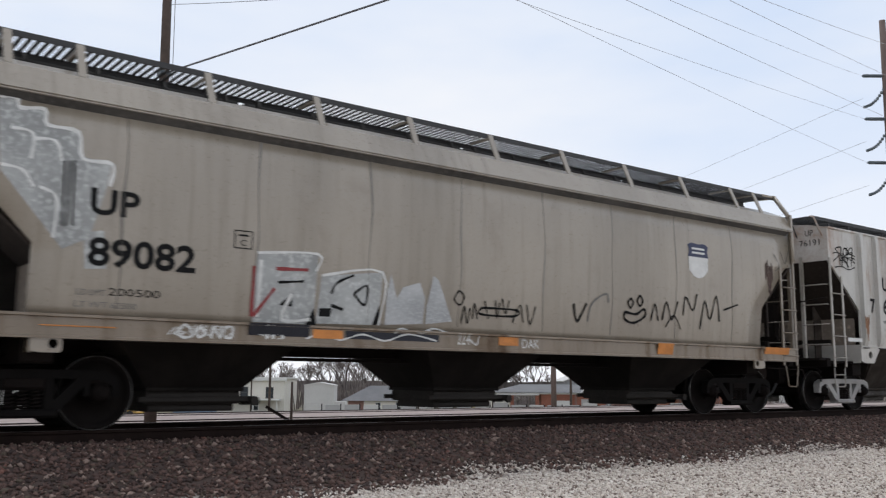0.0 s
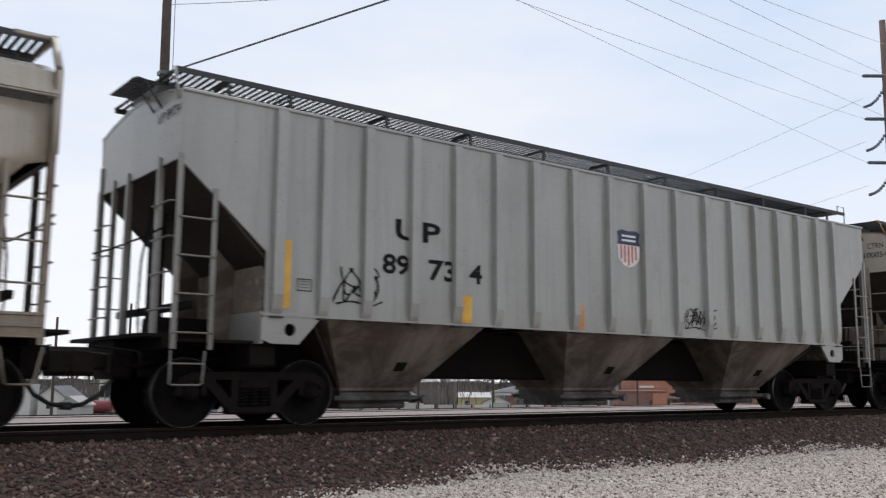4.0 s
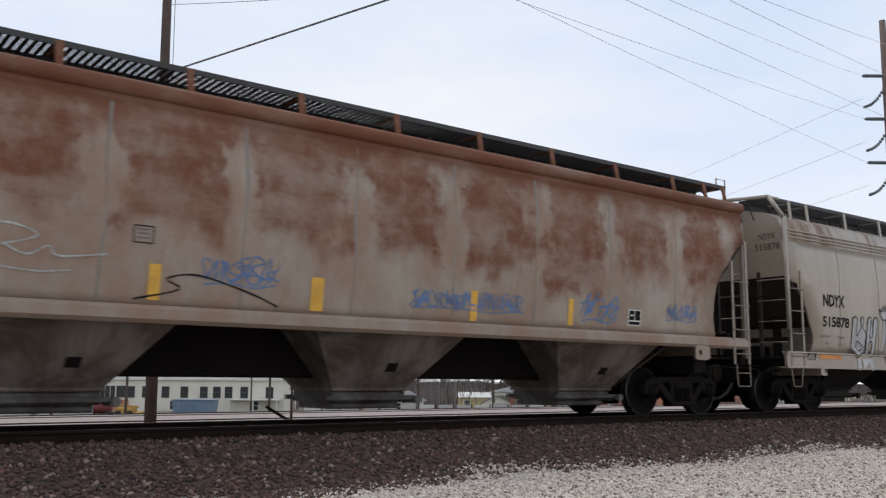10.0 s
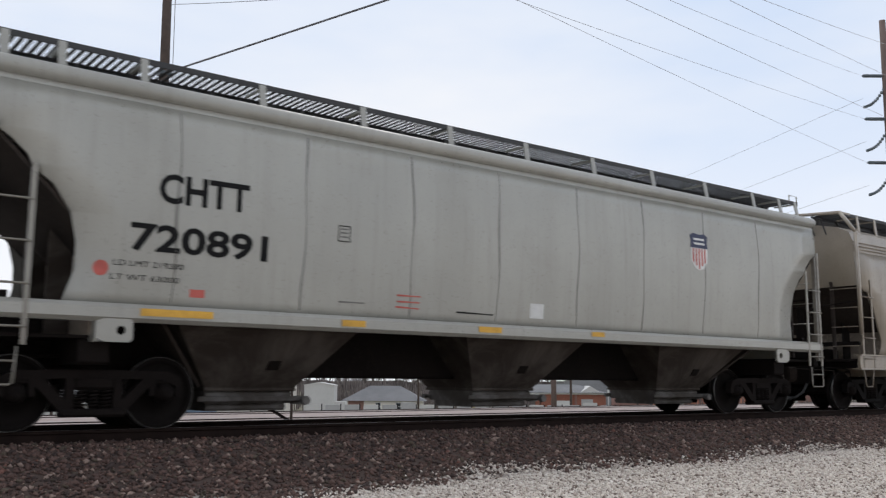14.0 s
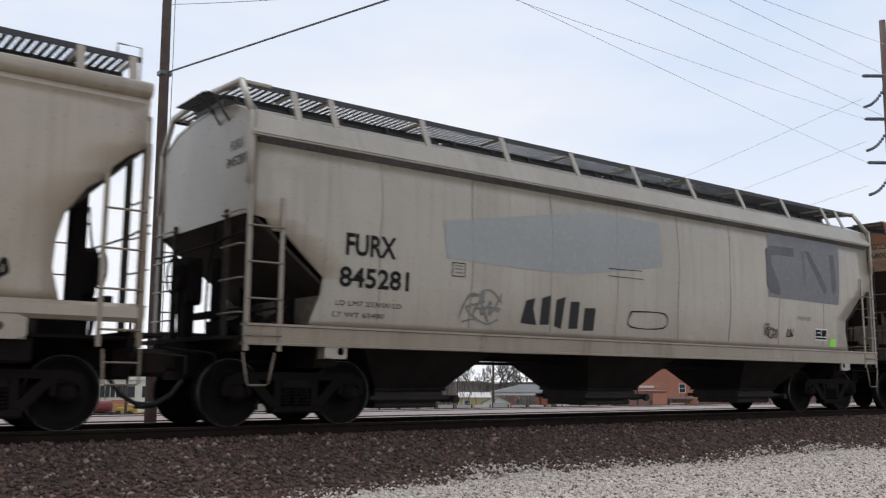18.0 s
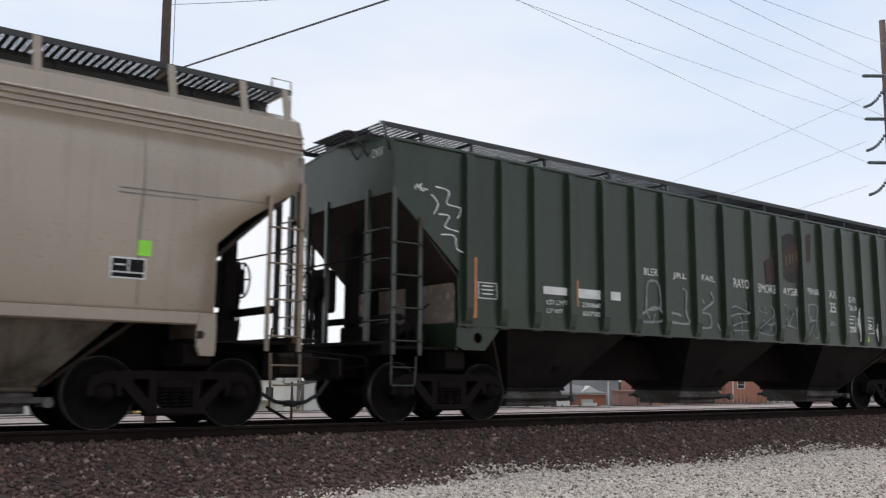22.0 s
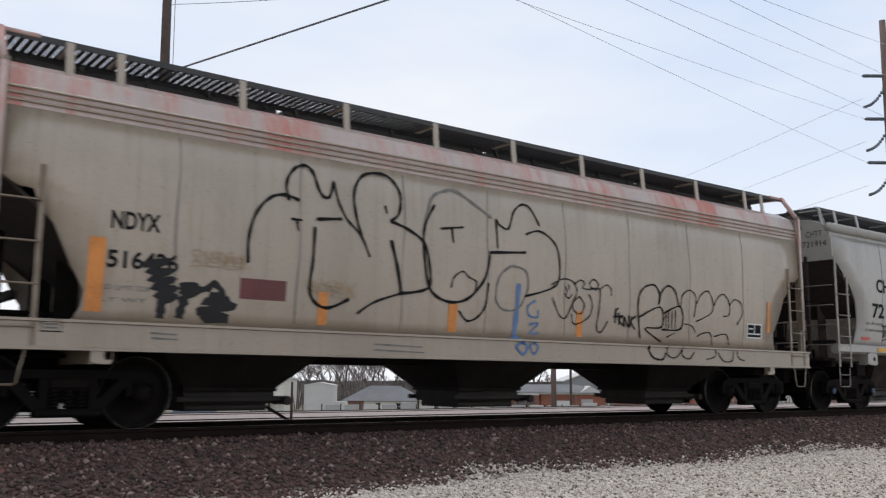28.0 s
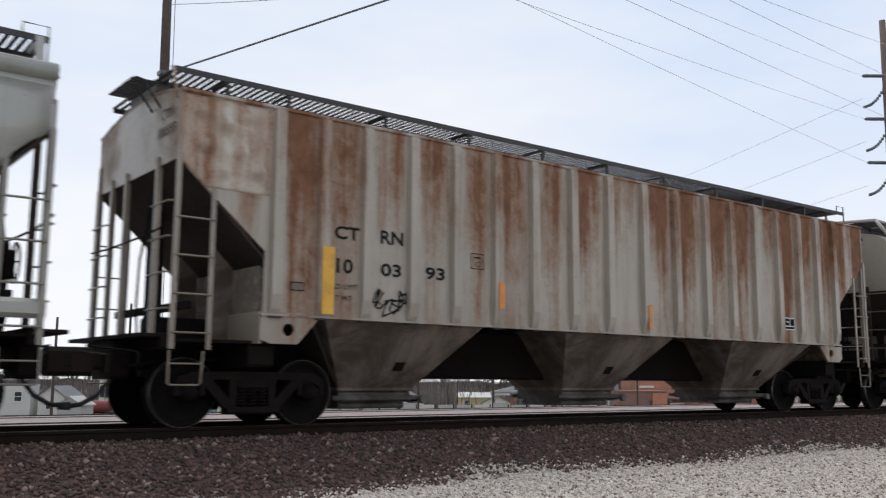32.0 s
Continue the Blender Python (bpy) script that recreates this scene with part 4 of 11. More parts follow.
def m_bolster_plate(kind):
    """Plate at the bolster's end: jacking pad with a round hole."""
    ribbed = kind == "ribbed"
    z1 = {"ribbed": 1.52, "arched": 1.34, "banded": 1.0, "lipped": 1.12, "notched": 1.12, "tan": 1.44}[kind]
    z0 = {"ribbed": 1.10, "arched": 1.06, "banded": 0.80, "lipped": 0.92, "notched": 0.92, "tan": 0.92}[kind]
    x0, x1 = {"ribbed": (1.20, 2.10), "arched": (1.28, 1.72), "banded": (1.15, 1.4), "lipped": (1.2, 1.55), "notched": (1.2, 1.55), "tan": (1.2, 1.45)}[kind]
    cx, cz, r = ((1.62, 1.29, 0.085) if ribbed else ((x0 + x1) / 2 + 0.08, (z0 + z1) / 2, min(0.055, (z1 - z0) * 0.28)))
    ring = [(x0, z1), (x0, z0), (x0 + (x1 - x0) * (0.62 if ribbed else 1.0), z0), (x1, z0 + (z1 - z0) * (0.9 if ribbed else 0.3)), (x1, z1)]
    m = Mesh()
    n = 20
    inner = [(cx + r * math.cos(2 * math.pi * i / n), cz + r * math.sin(2 * math.pi * i / n)) for i in range(n)]

    def edge(px, pz):
        # the outline met from the hole's middle
        best = None
        for (ax, az), (bx, bz) in zip(ring, ring[1:] + ring[:1]):
            dx, dz, ex, ez = px - cx, pz - cz, bx - ax, bz - az
            den = dx * ez - dz * ex
            if abs(den) < 1e-9:
                continue
            t = ((ax - cx) * ez - (az - cz) * ex) / den
            u = ((ax - cx) * dz - (az - cz) * dx) / den
            if t > 0 and -1e-6 <= u <= 1 + 1e-6 and (best is None or t < best):
                best = t
        return (cx + (px - cx) * best, cz + (pz - cz) * best)
    outer = [edge(*p) for p in inner]
    y0, y1 = -1.615, -1.57
    vs = [(x, y, z) for y in (y0, y1) for loop in (inner, outer) for x, z in loop]
    fs = []
    for i in range(n):
        j = (i + 1) % n
        fs += [(i, j, n + j, n + i), (2 * n + i, 3 * n + i, 3 * n + j, 2 * n + j), (i, 2 * n + i, 2 * n + j, j), (n + i, n + j, 3 * n + j, 3 * n + i)]
    m.add(vs, fs)
    m.box(x0, x0 + 0.05, -1.57, -0.3, z0, z1)
    return m


def m_sill(kind, a):
    z0, z1 = KINDS[kind]["sill"]
    if kind == "arched":
        return Mesh().box(-a - 0.03, a + 0.03, -1.63, -1.45, z0, z1, 0.05)
    if kind == "tan":
        return Mesh().box(-a + 1.2, a - 1.2, -1.60, -1.48, z0, z1, 0.02)
    # a pressed channel with its flanges turned outwards
    e = 0.16 if kind == "banded" else 0.0
    ring = [(-1.66, z1), (-1.66, z1 - 0.03), (-1.622, z1 - 0.04), (-1.622, z0 + 0.035), (-1.64, z0 + 0.03), (-1.64, z0), (-1.42, z0), (-1.42, z0 + 0.03), (-1.56, z0 + 0.04), (-1.56, z1 - 0.04), (-1.50, z1 - 0.02), (-1.50, z1)]
    n = len(ring)
    vs = [(x, y, z) for x in (-a - e, a + e) for y, z in ring]
    return Mesh().add(vs, [(i, (i + 1) % n, n + (i + 1) % n, n + i) for i in range(n)] + [tuple(range(n)), tuple(range(2 * n - 1, n - 1, -1))])


def m_seam(kind, x):
    """Upright weld between two side panels."""
    k = KINDS[kind]
    top = k["side"][-1][0] - 0.05
    zs = [k["side"][0][0] + 0.12 + (top - k["side"][0][0] - 0.12) * i / 16 for i in range(17)]
    return Mesh().sheet([[(x + e * (1.0 + 0.5 * math.sin(z * 3.1 + x)) + 0.016 * math.sin(z * 4.3 + 2.1 * x), -half_width(kind, z) - d, z) for e, d in ((-0.018, -0.002), (0.0, 0.008), (0.018, -0.002))] for z in zs])


def m_rib(x):
    """Pressed upright stiffener, tapering at its foot."""
    m = Mesh()
    w, d = 0.088, 0.095
    rows = []
    for z, s in ((1.50, 0.35), (1.56, 0.6), (1.75, 1.0), (4.10, 1.0), (4.26, 0.8)):
        rows.append([(x - w, -1.595, z), (x - w * 0.86, -1.60 - d * s, z), (x + w * 0.86, -1.60 - d * s, z), (x + w, -1.595, z)])
    m.sheet(rows)
    return m


def m_bracket(kind):
    """Post from the roof's edge to the running board, with its cross arm."""
    foot = {"ribbed": (-1.40, 4.36), "arched": (-1.30, 4.33), "banded": (-1.27, 4.28), "lipped": (-1.44, 4.25), "notched": (-1.44, 4.25), "tan": (-1.36, 4.22)}[kind]
    m = Mesh()
    if kind == "ribbed":
        m.bar((0, -1.20, 4.40), (0, -1.20, 4.66), 0.03, 0.05)
    else:
        m.bar((0, foot[0], foot[1] - 0.02), (0, -1.225, 4.70), 0.025, 0.10)
    m.bar((0, -1.22, 4.65), (0, -0.72, 4.65), 0.03, 0.05, up=(0, 0, 1))
    return m


def m_hoop(kind, left):
    """End of the running board: a bent grab pipe and its struts."""
    m = Mesh()
    if kind in ("banded", "lipped", "notched"):
        for q0, q1 in (((0.0, -1.61, 1.76 if kind == "banded" else 3.2), (0.0, -1.60, 4.2)), ((0.0, -1.60, 4.18), (0.0, -1.24, 4.70)), ((0.0, -1.26, 4.70), (0.0, 0.0, 4.78))):
            m.bar(q0, q1, 0.07, 0.07, up=(1, 0, 0))
        m.bar((0.0, -1.22, 4.70), (0.45, -1.22, 4.70), 0.05, 0.05, up=(0, 1, 0))
    else:
        if left:
            m.tube([(0.0, -1.48, 4.2), (0.0, -1.30, 4.66), (0.02, -1.2, 4.70)], 0.02, 6)
        y = 1.22 if not left else -1.22
        if not left:
            m.tube([(0.05, y, 4.32), (0.05, y, 4.84), (0.35, y, 4.84), (0.35, y, 4.70)], 0.014, 6)
    return m


def m_hatch(kind, a):
    """Long trough hatch, its battens pressed into the one cover."""
    h = a / 4 - 0.06
    top = 4.645 if kind in ("banded", "lipped", "notched") else 4.675
    w = 0.52 if kind in ("banded", "lipped", "notched") else 0.50
    stops = [(-h, 0.0)]
    for i in range(5):
        x = -h * 0.9 + i * h * 0.45
        stops += [(x - 0.035, 0.0), (x - 0.03, 0.04), (x + 0.03, 0.04), (x + 0.035, 0.0)]
    stops.append((h, 0.0))
    rows = []
    for x, e in stops:
        rows.append([(x, -w - e, 4.40), (x, -w - e, top - 0.04), (x, -w + 0.04 - e, top + e), (x, w - 0.04 + e, top + e), (x, w + e, top - 0.04), (x, w + e, 4.40), (x, -w - e, 4.40)])
    m = Mesh().sheet([r[:6] for r in rows])
    n = len(rows)
    m.f.append(tuple(range(5, -1, -1)))
    m.f.append(tuple((n - 1) * 6 + j for j in range(6)))
    m.f.append(tuple([i * 6 for i in range(n)] + [i * 6 + 5 for i in range(n - 1, -1, -1)]))
    return m


# ---- ground, ballast and track ----
def lie(y):
    """Height of the ground across the track."""
    prof = [(-600, -0.75), (-12, -0.72), (-3.15, -0.64), (-1.5, -0.20), (-0.9, -0.145), (0.0, -0.20), (1.6, -0.21), (2.6, -0.34), (15.6, -0.42), (21.0, -1.2), (40.0, -4.3), (3000, -4.3)]
    for (y0, z0), (y1, z1) in zip(prof, prof[1:]):
        if y <= y1:
            return z0 + (z1 - z0) * (y - y0) / (y1 - y0)
    return prof[-1][1]


def ground_material():
    s = Nodes("ground_gravel_and_grass")
    v = s.coords((1, 1, 1))
    tc = s.n("ShaderNodeTexCoord")
    sep = s.n("ShaderNodeSeparateXYZ")
    s.link(tc.outputs["Object"], sep.inputs[0])
    big, mid, fine = s.noise(v, 0.35, 4.0), s.noise(v, 2.2, 4.0), s.noise(v, 22.0, 4.0, 0.7)
    wob = s.math("ADD", s.math("MULTIPLY", mid, 1.0), 0.0)
    gravel = s.mix(fine, (0.39, 0.34, 0.30), (0.75, 0.69, 0.62))
    ballast = s.mix(fine, (0.040, 0.025, 0.020), (0.10, 0.066, 0.053))
    yard = s.mix(s.step(mid, 0.3, 0.7), (0.25, 0.20, 0.182), (0.355, 0.29, 0.265))
    grass = s.mix(s.step(mid, 0.35, 0.65), (0.13, 0.12, 0.08), (0.20, 0.18, 0.12))
    y = s.n("ShaderNodeMath")
    y.operation = "MULTIPLY_ADD"
    s.link(mid, y.inputs[0])
    y.inputs[1].default_value = 0.5
    s.link(sep.outputs["Y"], y.inputs[2])
    yy = y.outputs[0]

    def at(lo, hi):
        mr = s.n("ShaderNodeMapRange")
        mr.inputs["From Min"].default_value, mr.inputs["From Max"].default_value = lo, hi
        s.link(yy, mr.inputs["Value"])
        return mr.outputs["Result"]
    col = s.mix(at(-2.95, -2.7), gravel, ballast)
    col = s.mix(at(2.3, 2.7), col, yard)
    col = s.mix(at(18.0, 22.0), col, grass)
    s.bump(fine, 0.5, 0.03)
    return s.done(col, 0.95)


g = Mesh()
ys = [-900, -300, -80, -30, -12, -6, -4.5, -3.6, -3.15, -2.8, -2.2, -1.5, -0.9, 0.0, 0.5, 1.6, 2.6, 6, 10, 15.6, 18, 21, 26, 33, 40, 60, 100, 200, 500, 1200, 3000]
xs = [-2500, -900, -300, -100, -30, -10, 0, 10, 20, 30, 45, 60, 90, 140, 220, 400, 900, 2500]
g.sheet([[(x, y, lie(y)) for x in xs] for y in ys])
tagged(part("ground", g, ground_material()), "pale gravel, dark ballast and dry winter grass along the railway", "ground", kind="structure")


def m_rail(y, x0=-120.0, x1=260.0):
    """Flat-bottomed rail: head, web and foot."""
    m = Mesh()
    ring = [(-0.07, -0.17), (0.07, -0.17), (0.07, -0.158), (0.014, -0.135), (0.010, -0.045), (0.036, -0.034), (0.036, -0.006), (0.030, 0.0), (-0.030, 0.0), (-0.036, -0.006), (-0.036, -0.034), (-0.010, -0.045), (-0.014, -0.135), (-0.07, -0.158)]
    n = len(ring)
    vs = [(x, y + a, z) for x in (x0, x1) for a, z in ring]
    return m.add(vs, [(i, (i + 1) % n, n + (i + 1) % n, n + i) for i in range(n)] + [tuple(range(n)), tuple(range(2 * n - 1, n - 1, -1))])


def track(y0, dz, ties, label):
    t = tagged(new("railway_track"), label, "railway track", kind="structure")
    for s in (-1, 1):
        part("rail", m_rail(y0 + s * 0.7525 if dz == 0 else y0 + s * 0.7525), M_RAILSIDE, t, at=pose(0, 0, dz))
        part("rail_head", Mesh().box(-120, 260, y0 + s * 0.7525 - 0.028, y0 + s * 0.7525 + 0.028, 0.0, 0.003), M_RAILTOP, t, at=pose(0, 0, dz))
    tie = Mesh().box(-0.115, 0.115, -1.3, 1.3, -0.34, -0.165, 0.012)
    me = tie.data("tie")
    me.materials.append(None)
    for i in range(ties):
        part("tie", me, M_TIE, t, at=pose(-8 + i * 0.53, y0, dz + random.uniform(-0.01, 0.006), 0, 0, random.uniform(-1, 1)))
    return t


track(0.0, 0.0, 150, "main line track of dark rusty rails on creosoted ties")
track(8.6, -0.355, 0, "second track of rusty rails laid flush in pale gravel")
track(14.0, -0.385, 0, "third track of rusty rails laid flush in pale gravel")


# ---- the train ----
# Distance run since the start, in metres, at t seconds.
def run(t):
    u = t / CLIP
    return -409.895 * u - 8.690 * u * u + 6.884 * u ** 3 - 2.860 * u ** 4


P = dict
GREY = (0.370, 0.346, 0.305)
BEIGE = (0.375, 0.34, 0.287)
BLUEGREY = (0.321, 0.330, 0.312)
COOL = (0.378, 0.364, 0.338)
ORANGE_RUST = (0.245, 0.118, 0.060)
BROWN_RUST = (0.140, 0.064, 0.038)
RED_RUST = (0.24, 0.085, 0.05)
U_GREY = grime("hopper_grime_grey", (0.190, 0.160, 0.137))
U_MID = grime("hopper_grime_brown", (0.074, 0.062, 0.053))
# Grime whose near-black base also holds the shade below the car.
U_DARK = grime("hopper_grime_and_shade", (0.014, 0.0112, 0.0095))
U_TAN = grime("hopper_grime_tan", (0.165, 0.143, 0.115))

# start of the car at t = 0, kind, length, label, paint, underside
CARS = [
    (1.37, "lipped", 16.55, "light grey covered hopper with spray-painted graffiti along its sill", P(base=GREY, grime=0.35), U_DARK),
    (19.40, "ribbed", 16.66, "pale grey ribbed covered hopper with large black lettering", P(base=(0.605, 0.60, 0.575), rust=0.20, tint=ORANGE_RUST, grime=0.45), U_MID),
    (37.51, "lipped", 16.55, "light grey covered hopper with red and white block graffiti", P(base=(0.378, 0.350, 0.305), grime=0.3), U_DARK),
    (55.55, "ribbed", 16.76, "blue-grey ribbed covered hopper on the running train", P(base=(0.321, 0.323, 0.305), grime=0.35), U_GREY),
    (73.79, "ribbed", 16.81, "white-grey ribbed covered hopper streaked with orange rust", P(base=(0.465, 0.432, 0.376), rust=0.58, tint=(0.28, 0.145, 0.076), grime=0.3, low=1.7, high=3.7, hold=0.28, ribbed=True), U_GREY),
    (92.17, "ribbed", 16.71, "clean blue-grey ribbed covered hopper with a striped emblem", P(base=BLUEGREY, grime=0.2), U_GREY),
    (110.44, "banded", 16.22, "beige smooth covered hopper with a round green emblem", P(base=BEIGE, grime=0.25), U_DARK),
    (128.05, "arched", 16.90, "beige covered hopper largely covered with red-brown rust", P(base=(0.353, 0.307, 0.246), tint=(0.146, 0.056, 0.032), grime=0.3, block=(2.3, 4.7, 3.75, 0.95, 0.9)), U_GREY),
    (146.45, "banded", 16.30, "beige smooth covered hopper with silver crown graffiti", P(base=BEIGE, grime=0.3), U_DARK),
    (164.22, "arched", 16.90, "plain grey covered hopper with slim orange reflector strips", P(base=COOL, grime=0.2), U_MID),
    (182.52, "arched", 16.90, "pale green-grey covered hopper with yellow sill strips", P(base=(0.393, 0.392, 0.355), grime=0.2), U_MID),
    (201.20, "banded", 16.55, "beige smooth covered hopper with chalky white graffiti", P(base=(0.378, 0.346, 0.298), grime=0.35), U_DARK),
    (219.19, "arched", 17.00, "beige covered hopper with a row of black spray marks", P(base=(0.402, 0.361, 0.305), grime=0.25), U_MID),
    (237.53, "notched", 16.10, "grey covered hopper with painted-over grey patches", P(base=(0.385, 0.368, 0.326), grime=0.3), U_DARK),
    (255.05, "arched", 16.83, "tan covered hopper blotched with pink-brown rust", P(base=(0.345, 0.262, 0.195), tint=(0.205, 0.092, 0.050), grime=0.25, block=(2.35, 3.45, 4.05, 0.85, 0.8)), U_GREY),
    (273.39, "tan", 16.89, "tan smooth covered hopper with red notice lettering", P(base=(0.352, 0.285, 0.215), grime=0.25), U_TAN),
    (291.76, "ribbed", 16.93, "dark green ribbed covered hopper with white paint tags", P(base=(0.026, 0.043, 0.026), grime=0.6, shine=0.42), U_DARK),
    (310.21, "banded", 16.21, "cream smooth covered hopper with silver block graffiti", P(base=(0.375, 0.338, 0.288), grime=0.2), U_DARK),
    (327.91, "ribbed", 16.90, "grey ribbed covered hopper deeply streaked with brown rust", P(base=(0.385, 0.338, 0.283), rust=1.2, tint=BROWN_RUST, grime=0.3, high=3.6, ribbed=True), U_GREY),
    (346.34, "lipped", 16.61, "pale grey covered hopper with black and pink graffiti", P(base=(0.475, 0.452, 0.408), grime=0.3), U_DARK),
    (364.47, "banded", 16.12, "beige smooth covered hopper with large outlined graffiti", P(base=(0.402, 0.361, 0.305), grime=0.3), U_DARK),
    (381.98, "arched", 16.89, "grey covered hopper with yellow strips and black scribbles", P(base=(0.345, 0.338, 0.312), grime=0.25), U_MID),
    (400.28, "arched", 16.97, "clean pale grey covered hopper with a striped emblem", P(base=(0.366, 0.378, 0.350), grime=0.2), U_MID),
    (418.73, "ribbed", 16.75, "dented grey ribbed covered hopper with long rust streaks", P(base=(0.395, 0.355, 0.30), rust=1.15, tint=(0.17, 0.078, 0.042), grime=0.35, low=1.9, high=3.9, hold=0.17, ribbed=True), U_GREY),
    (436.95, "banded", 16.22, "beige smooth covered hopper at the end of the view", P(base=BEIGE, grime=0.3), U_DARK),
]
def lower_top(car, drop, board):
    """Bring a car's roof down by drop and its running boards by board."""
    done = {}
    for ob in car.children_recursive:
        if ob.type != "MESH" or ob.parent is not car:
            continue
        zs = [v.co.z + ob.location.z for v in ob.data.vertices]
        if min(zs) > 3.9 or ob.name.split(".")[0] in ("end_hoop", "hoop_strut"):
            ob.location.z -= board if ob.name.split(".")[0] in ("running_board", "edge_rail", "board_bracket", "cross_walk", "end_hoop", "hoop_strut") else drop
        elif max(zs) > 3.9:
            if ob.data.name not in done:
                me = ob.data.copy()
                for v in me.vertices:
                    if v.co.z + ob.location.z > 3.9:
                        v.co.z -= drop
                done[ob.data.name] = me
            ob.data = done[ob.data.name]


TRAIN = []
for i, (start, kind, length, label, spec, under) in enumerate(CARS):
    if i in (0, 2, 6, 8, 11, 12, 13, 17, 20):
        spec = dict(spec, base=tuple(c * f for c, f in zip(spec["base"], (0.965, 0.905, 0.83))), grime=spec["grime"] * 1.25)
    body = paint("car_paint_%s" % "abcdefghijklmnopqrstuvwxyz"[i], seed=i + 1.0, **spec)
    roofs = {20: P(base=(0.50, 0.42, 0.39), rust=0.25, tint=(0.45, 0.13, 0.10), grime=0.3), 8: P(base=BEIGE, rust=0.3, tint=BROWN_RUST, grime=0.3)}
    trim = paint("trim_paint_%s" % "abcdefghijklmnopqrstuvwxyz"[i], seed=i + 70.0, **dict(spec, rust=spec.get("rust", 0) * 0.62, patch=0.0)) if spec.get("rust", 0) > 0.2 else None
    roof = paint("roof_paint_%s" % "abcdefghijklmnopqrstuvwxyz"[i], seed=i + 40.0, **roofs[i]) if i in roofs else None
    seam = paint("seam_paint_%s" % "abcdefghijklmnopqrstuvwxyz"[i], seed=i + 20.0, **dict(spec, base=tuple(c * 0.50 for c in spec["base"]), rust=0.0, patch=0.0, block=None, ribbed=False, grime=0.9))
    sill = paint("sill_paint_%s" % "abcdefghijklmnopqrstuvwxyz"[i], seed=i + 50.0, **dict(spec, base=tuple(c * f for c, f in zip(spec["base"], (0.86, 0.80, 0.74))), rust=0.5 if i == 13 else 0.95, tint=(0.10, 0.066, 0.045), hold=0.05, panel=0.0, broad=0.0, patch=0.0, block=None, ribbed=False, grime=0.6)) if kind in ("lipped", "notched") else None
    rails = paint("ladder_paint_%s" % "abcdefghijklmnopqrstuvwxyz"[i], seed=i + 30.0, **dict(spec, base=tuple(c * f for c, f in zip(spec["base"], (0.72, 0.69, 0.66))), rust=0.4, tint=(0.09, 0.055, 0.038), hold=0.0, panel=0.0, broad=0.0, patch=0.0, block=None, ribbed=False, grime=0.8))
    grate = M_GRATE_DARK if i in (7, 15, 20) else M_GRATE
    car = hopper_car(kind, length, label, body, roof, under, trim, grate=grate, seam_mat=body if i == 9 else seam, sill_mat=sill, rail_mat=rails, rib_mat=trim if i == 4 else None, seed=i, brake_left=i in (2, 13, 16, 17, 19), ribs=18 if kind == "ribbed" else 0)
    if i in (1, 16):
        lower_top(car, 0.14 if i == 1 else 0.10, 0.23 if i == 1 else 0.15)
    car.location = (start + length / 2, 0, 0)
    TRAIN.append((car, start + length / 2))
# battered sheet at the upper corner of the last rusty car
def m_dent(i):
    kind, length = CARS[i][1], CARS[i][2]
    a, rows = length / 2, []
    bumps = ((0.28, 4.05, 0.16), (0.62, 3.90, 0.20), (0.36, 3.62, 0.18), (0.95, 4.08, 0.16), (0.85, 3.60, 0.22), (1.12, 3.35, 0.17), (0.62, 3.30, 0.15))
    for j in range(27):
        z = 3.06 + 1.19 * j / 26
        row = []
        for k in range(33):
            s0 = end_cut(kind, z) + 0.03
            s1 = s0 + (1.34 - s0) * k / 32
            e = min(1.0, 5 * k / 32, 5 * (32 - k) / 32, 5 * j / 26, 5 * (26 - j) / 26)
            d = sum(0.13 * math.exp(-((s1 - bs) ** 2 + (z - bz) ** 2) / (0.5 * r) ** 2) for bs, bz, r in bumps)
            d += 0.05 * math.sin(s1 * 10 + z * 6) * math.sin(z * 8 - s1 * 4)
            row.append((s1 - a, -(1.603 + max(-0.002, e * (0.012 + d))), z))
        rows.append(row)
    return Mesh().sheet(rows, (0, 0.004, 0))


part("battered_panel", m_dent(23), paint("battered_panel_paint", (0.52, 0.475, 0.41), rust=0.6, tint=(0.20, 0.095, 0.055), seed=61.0, grime=0.5), TRAIN[23][0], "dented and creased corner sheet", smooth=True)
# blue bearing caps on some of the cars
M_CAP = plain("blue_bearing_cap", (0.05, 0.085, 0.17), 0.5, 0.3, 20.0)
for i in (9, 21, 22):
    for c in TRAIN[i][0].children_recursive:
        if c.name.startswith("bearing_cap"):
            c.material_slots[0].material = M_CAP
for c in TRAIN[1][0].children_recursive:
    if c.name.startswith("side_frame"):
        c.material_slots[0].material = M_TRUCK_GREY
    if c.name.startswith("truck"):
        tagged(c, "truck with grey-painted side frames")


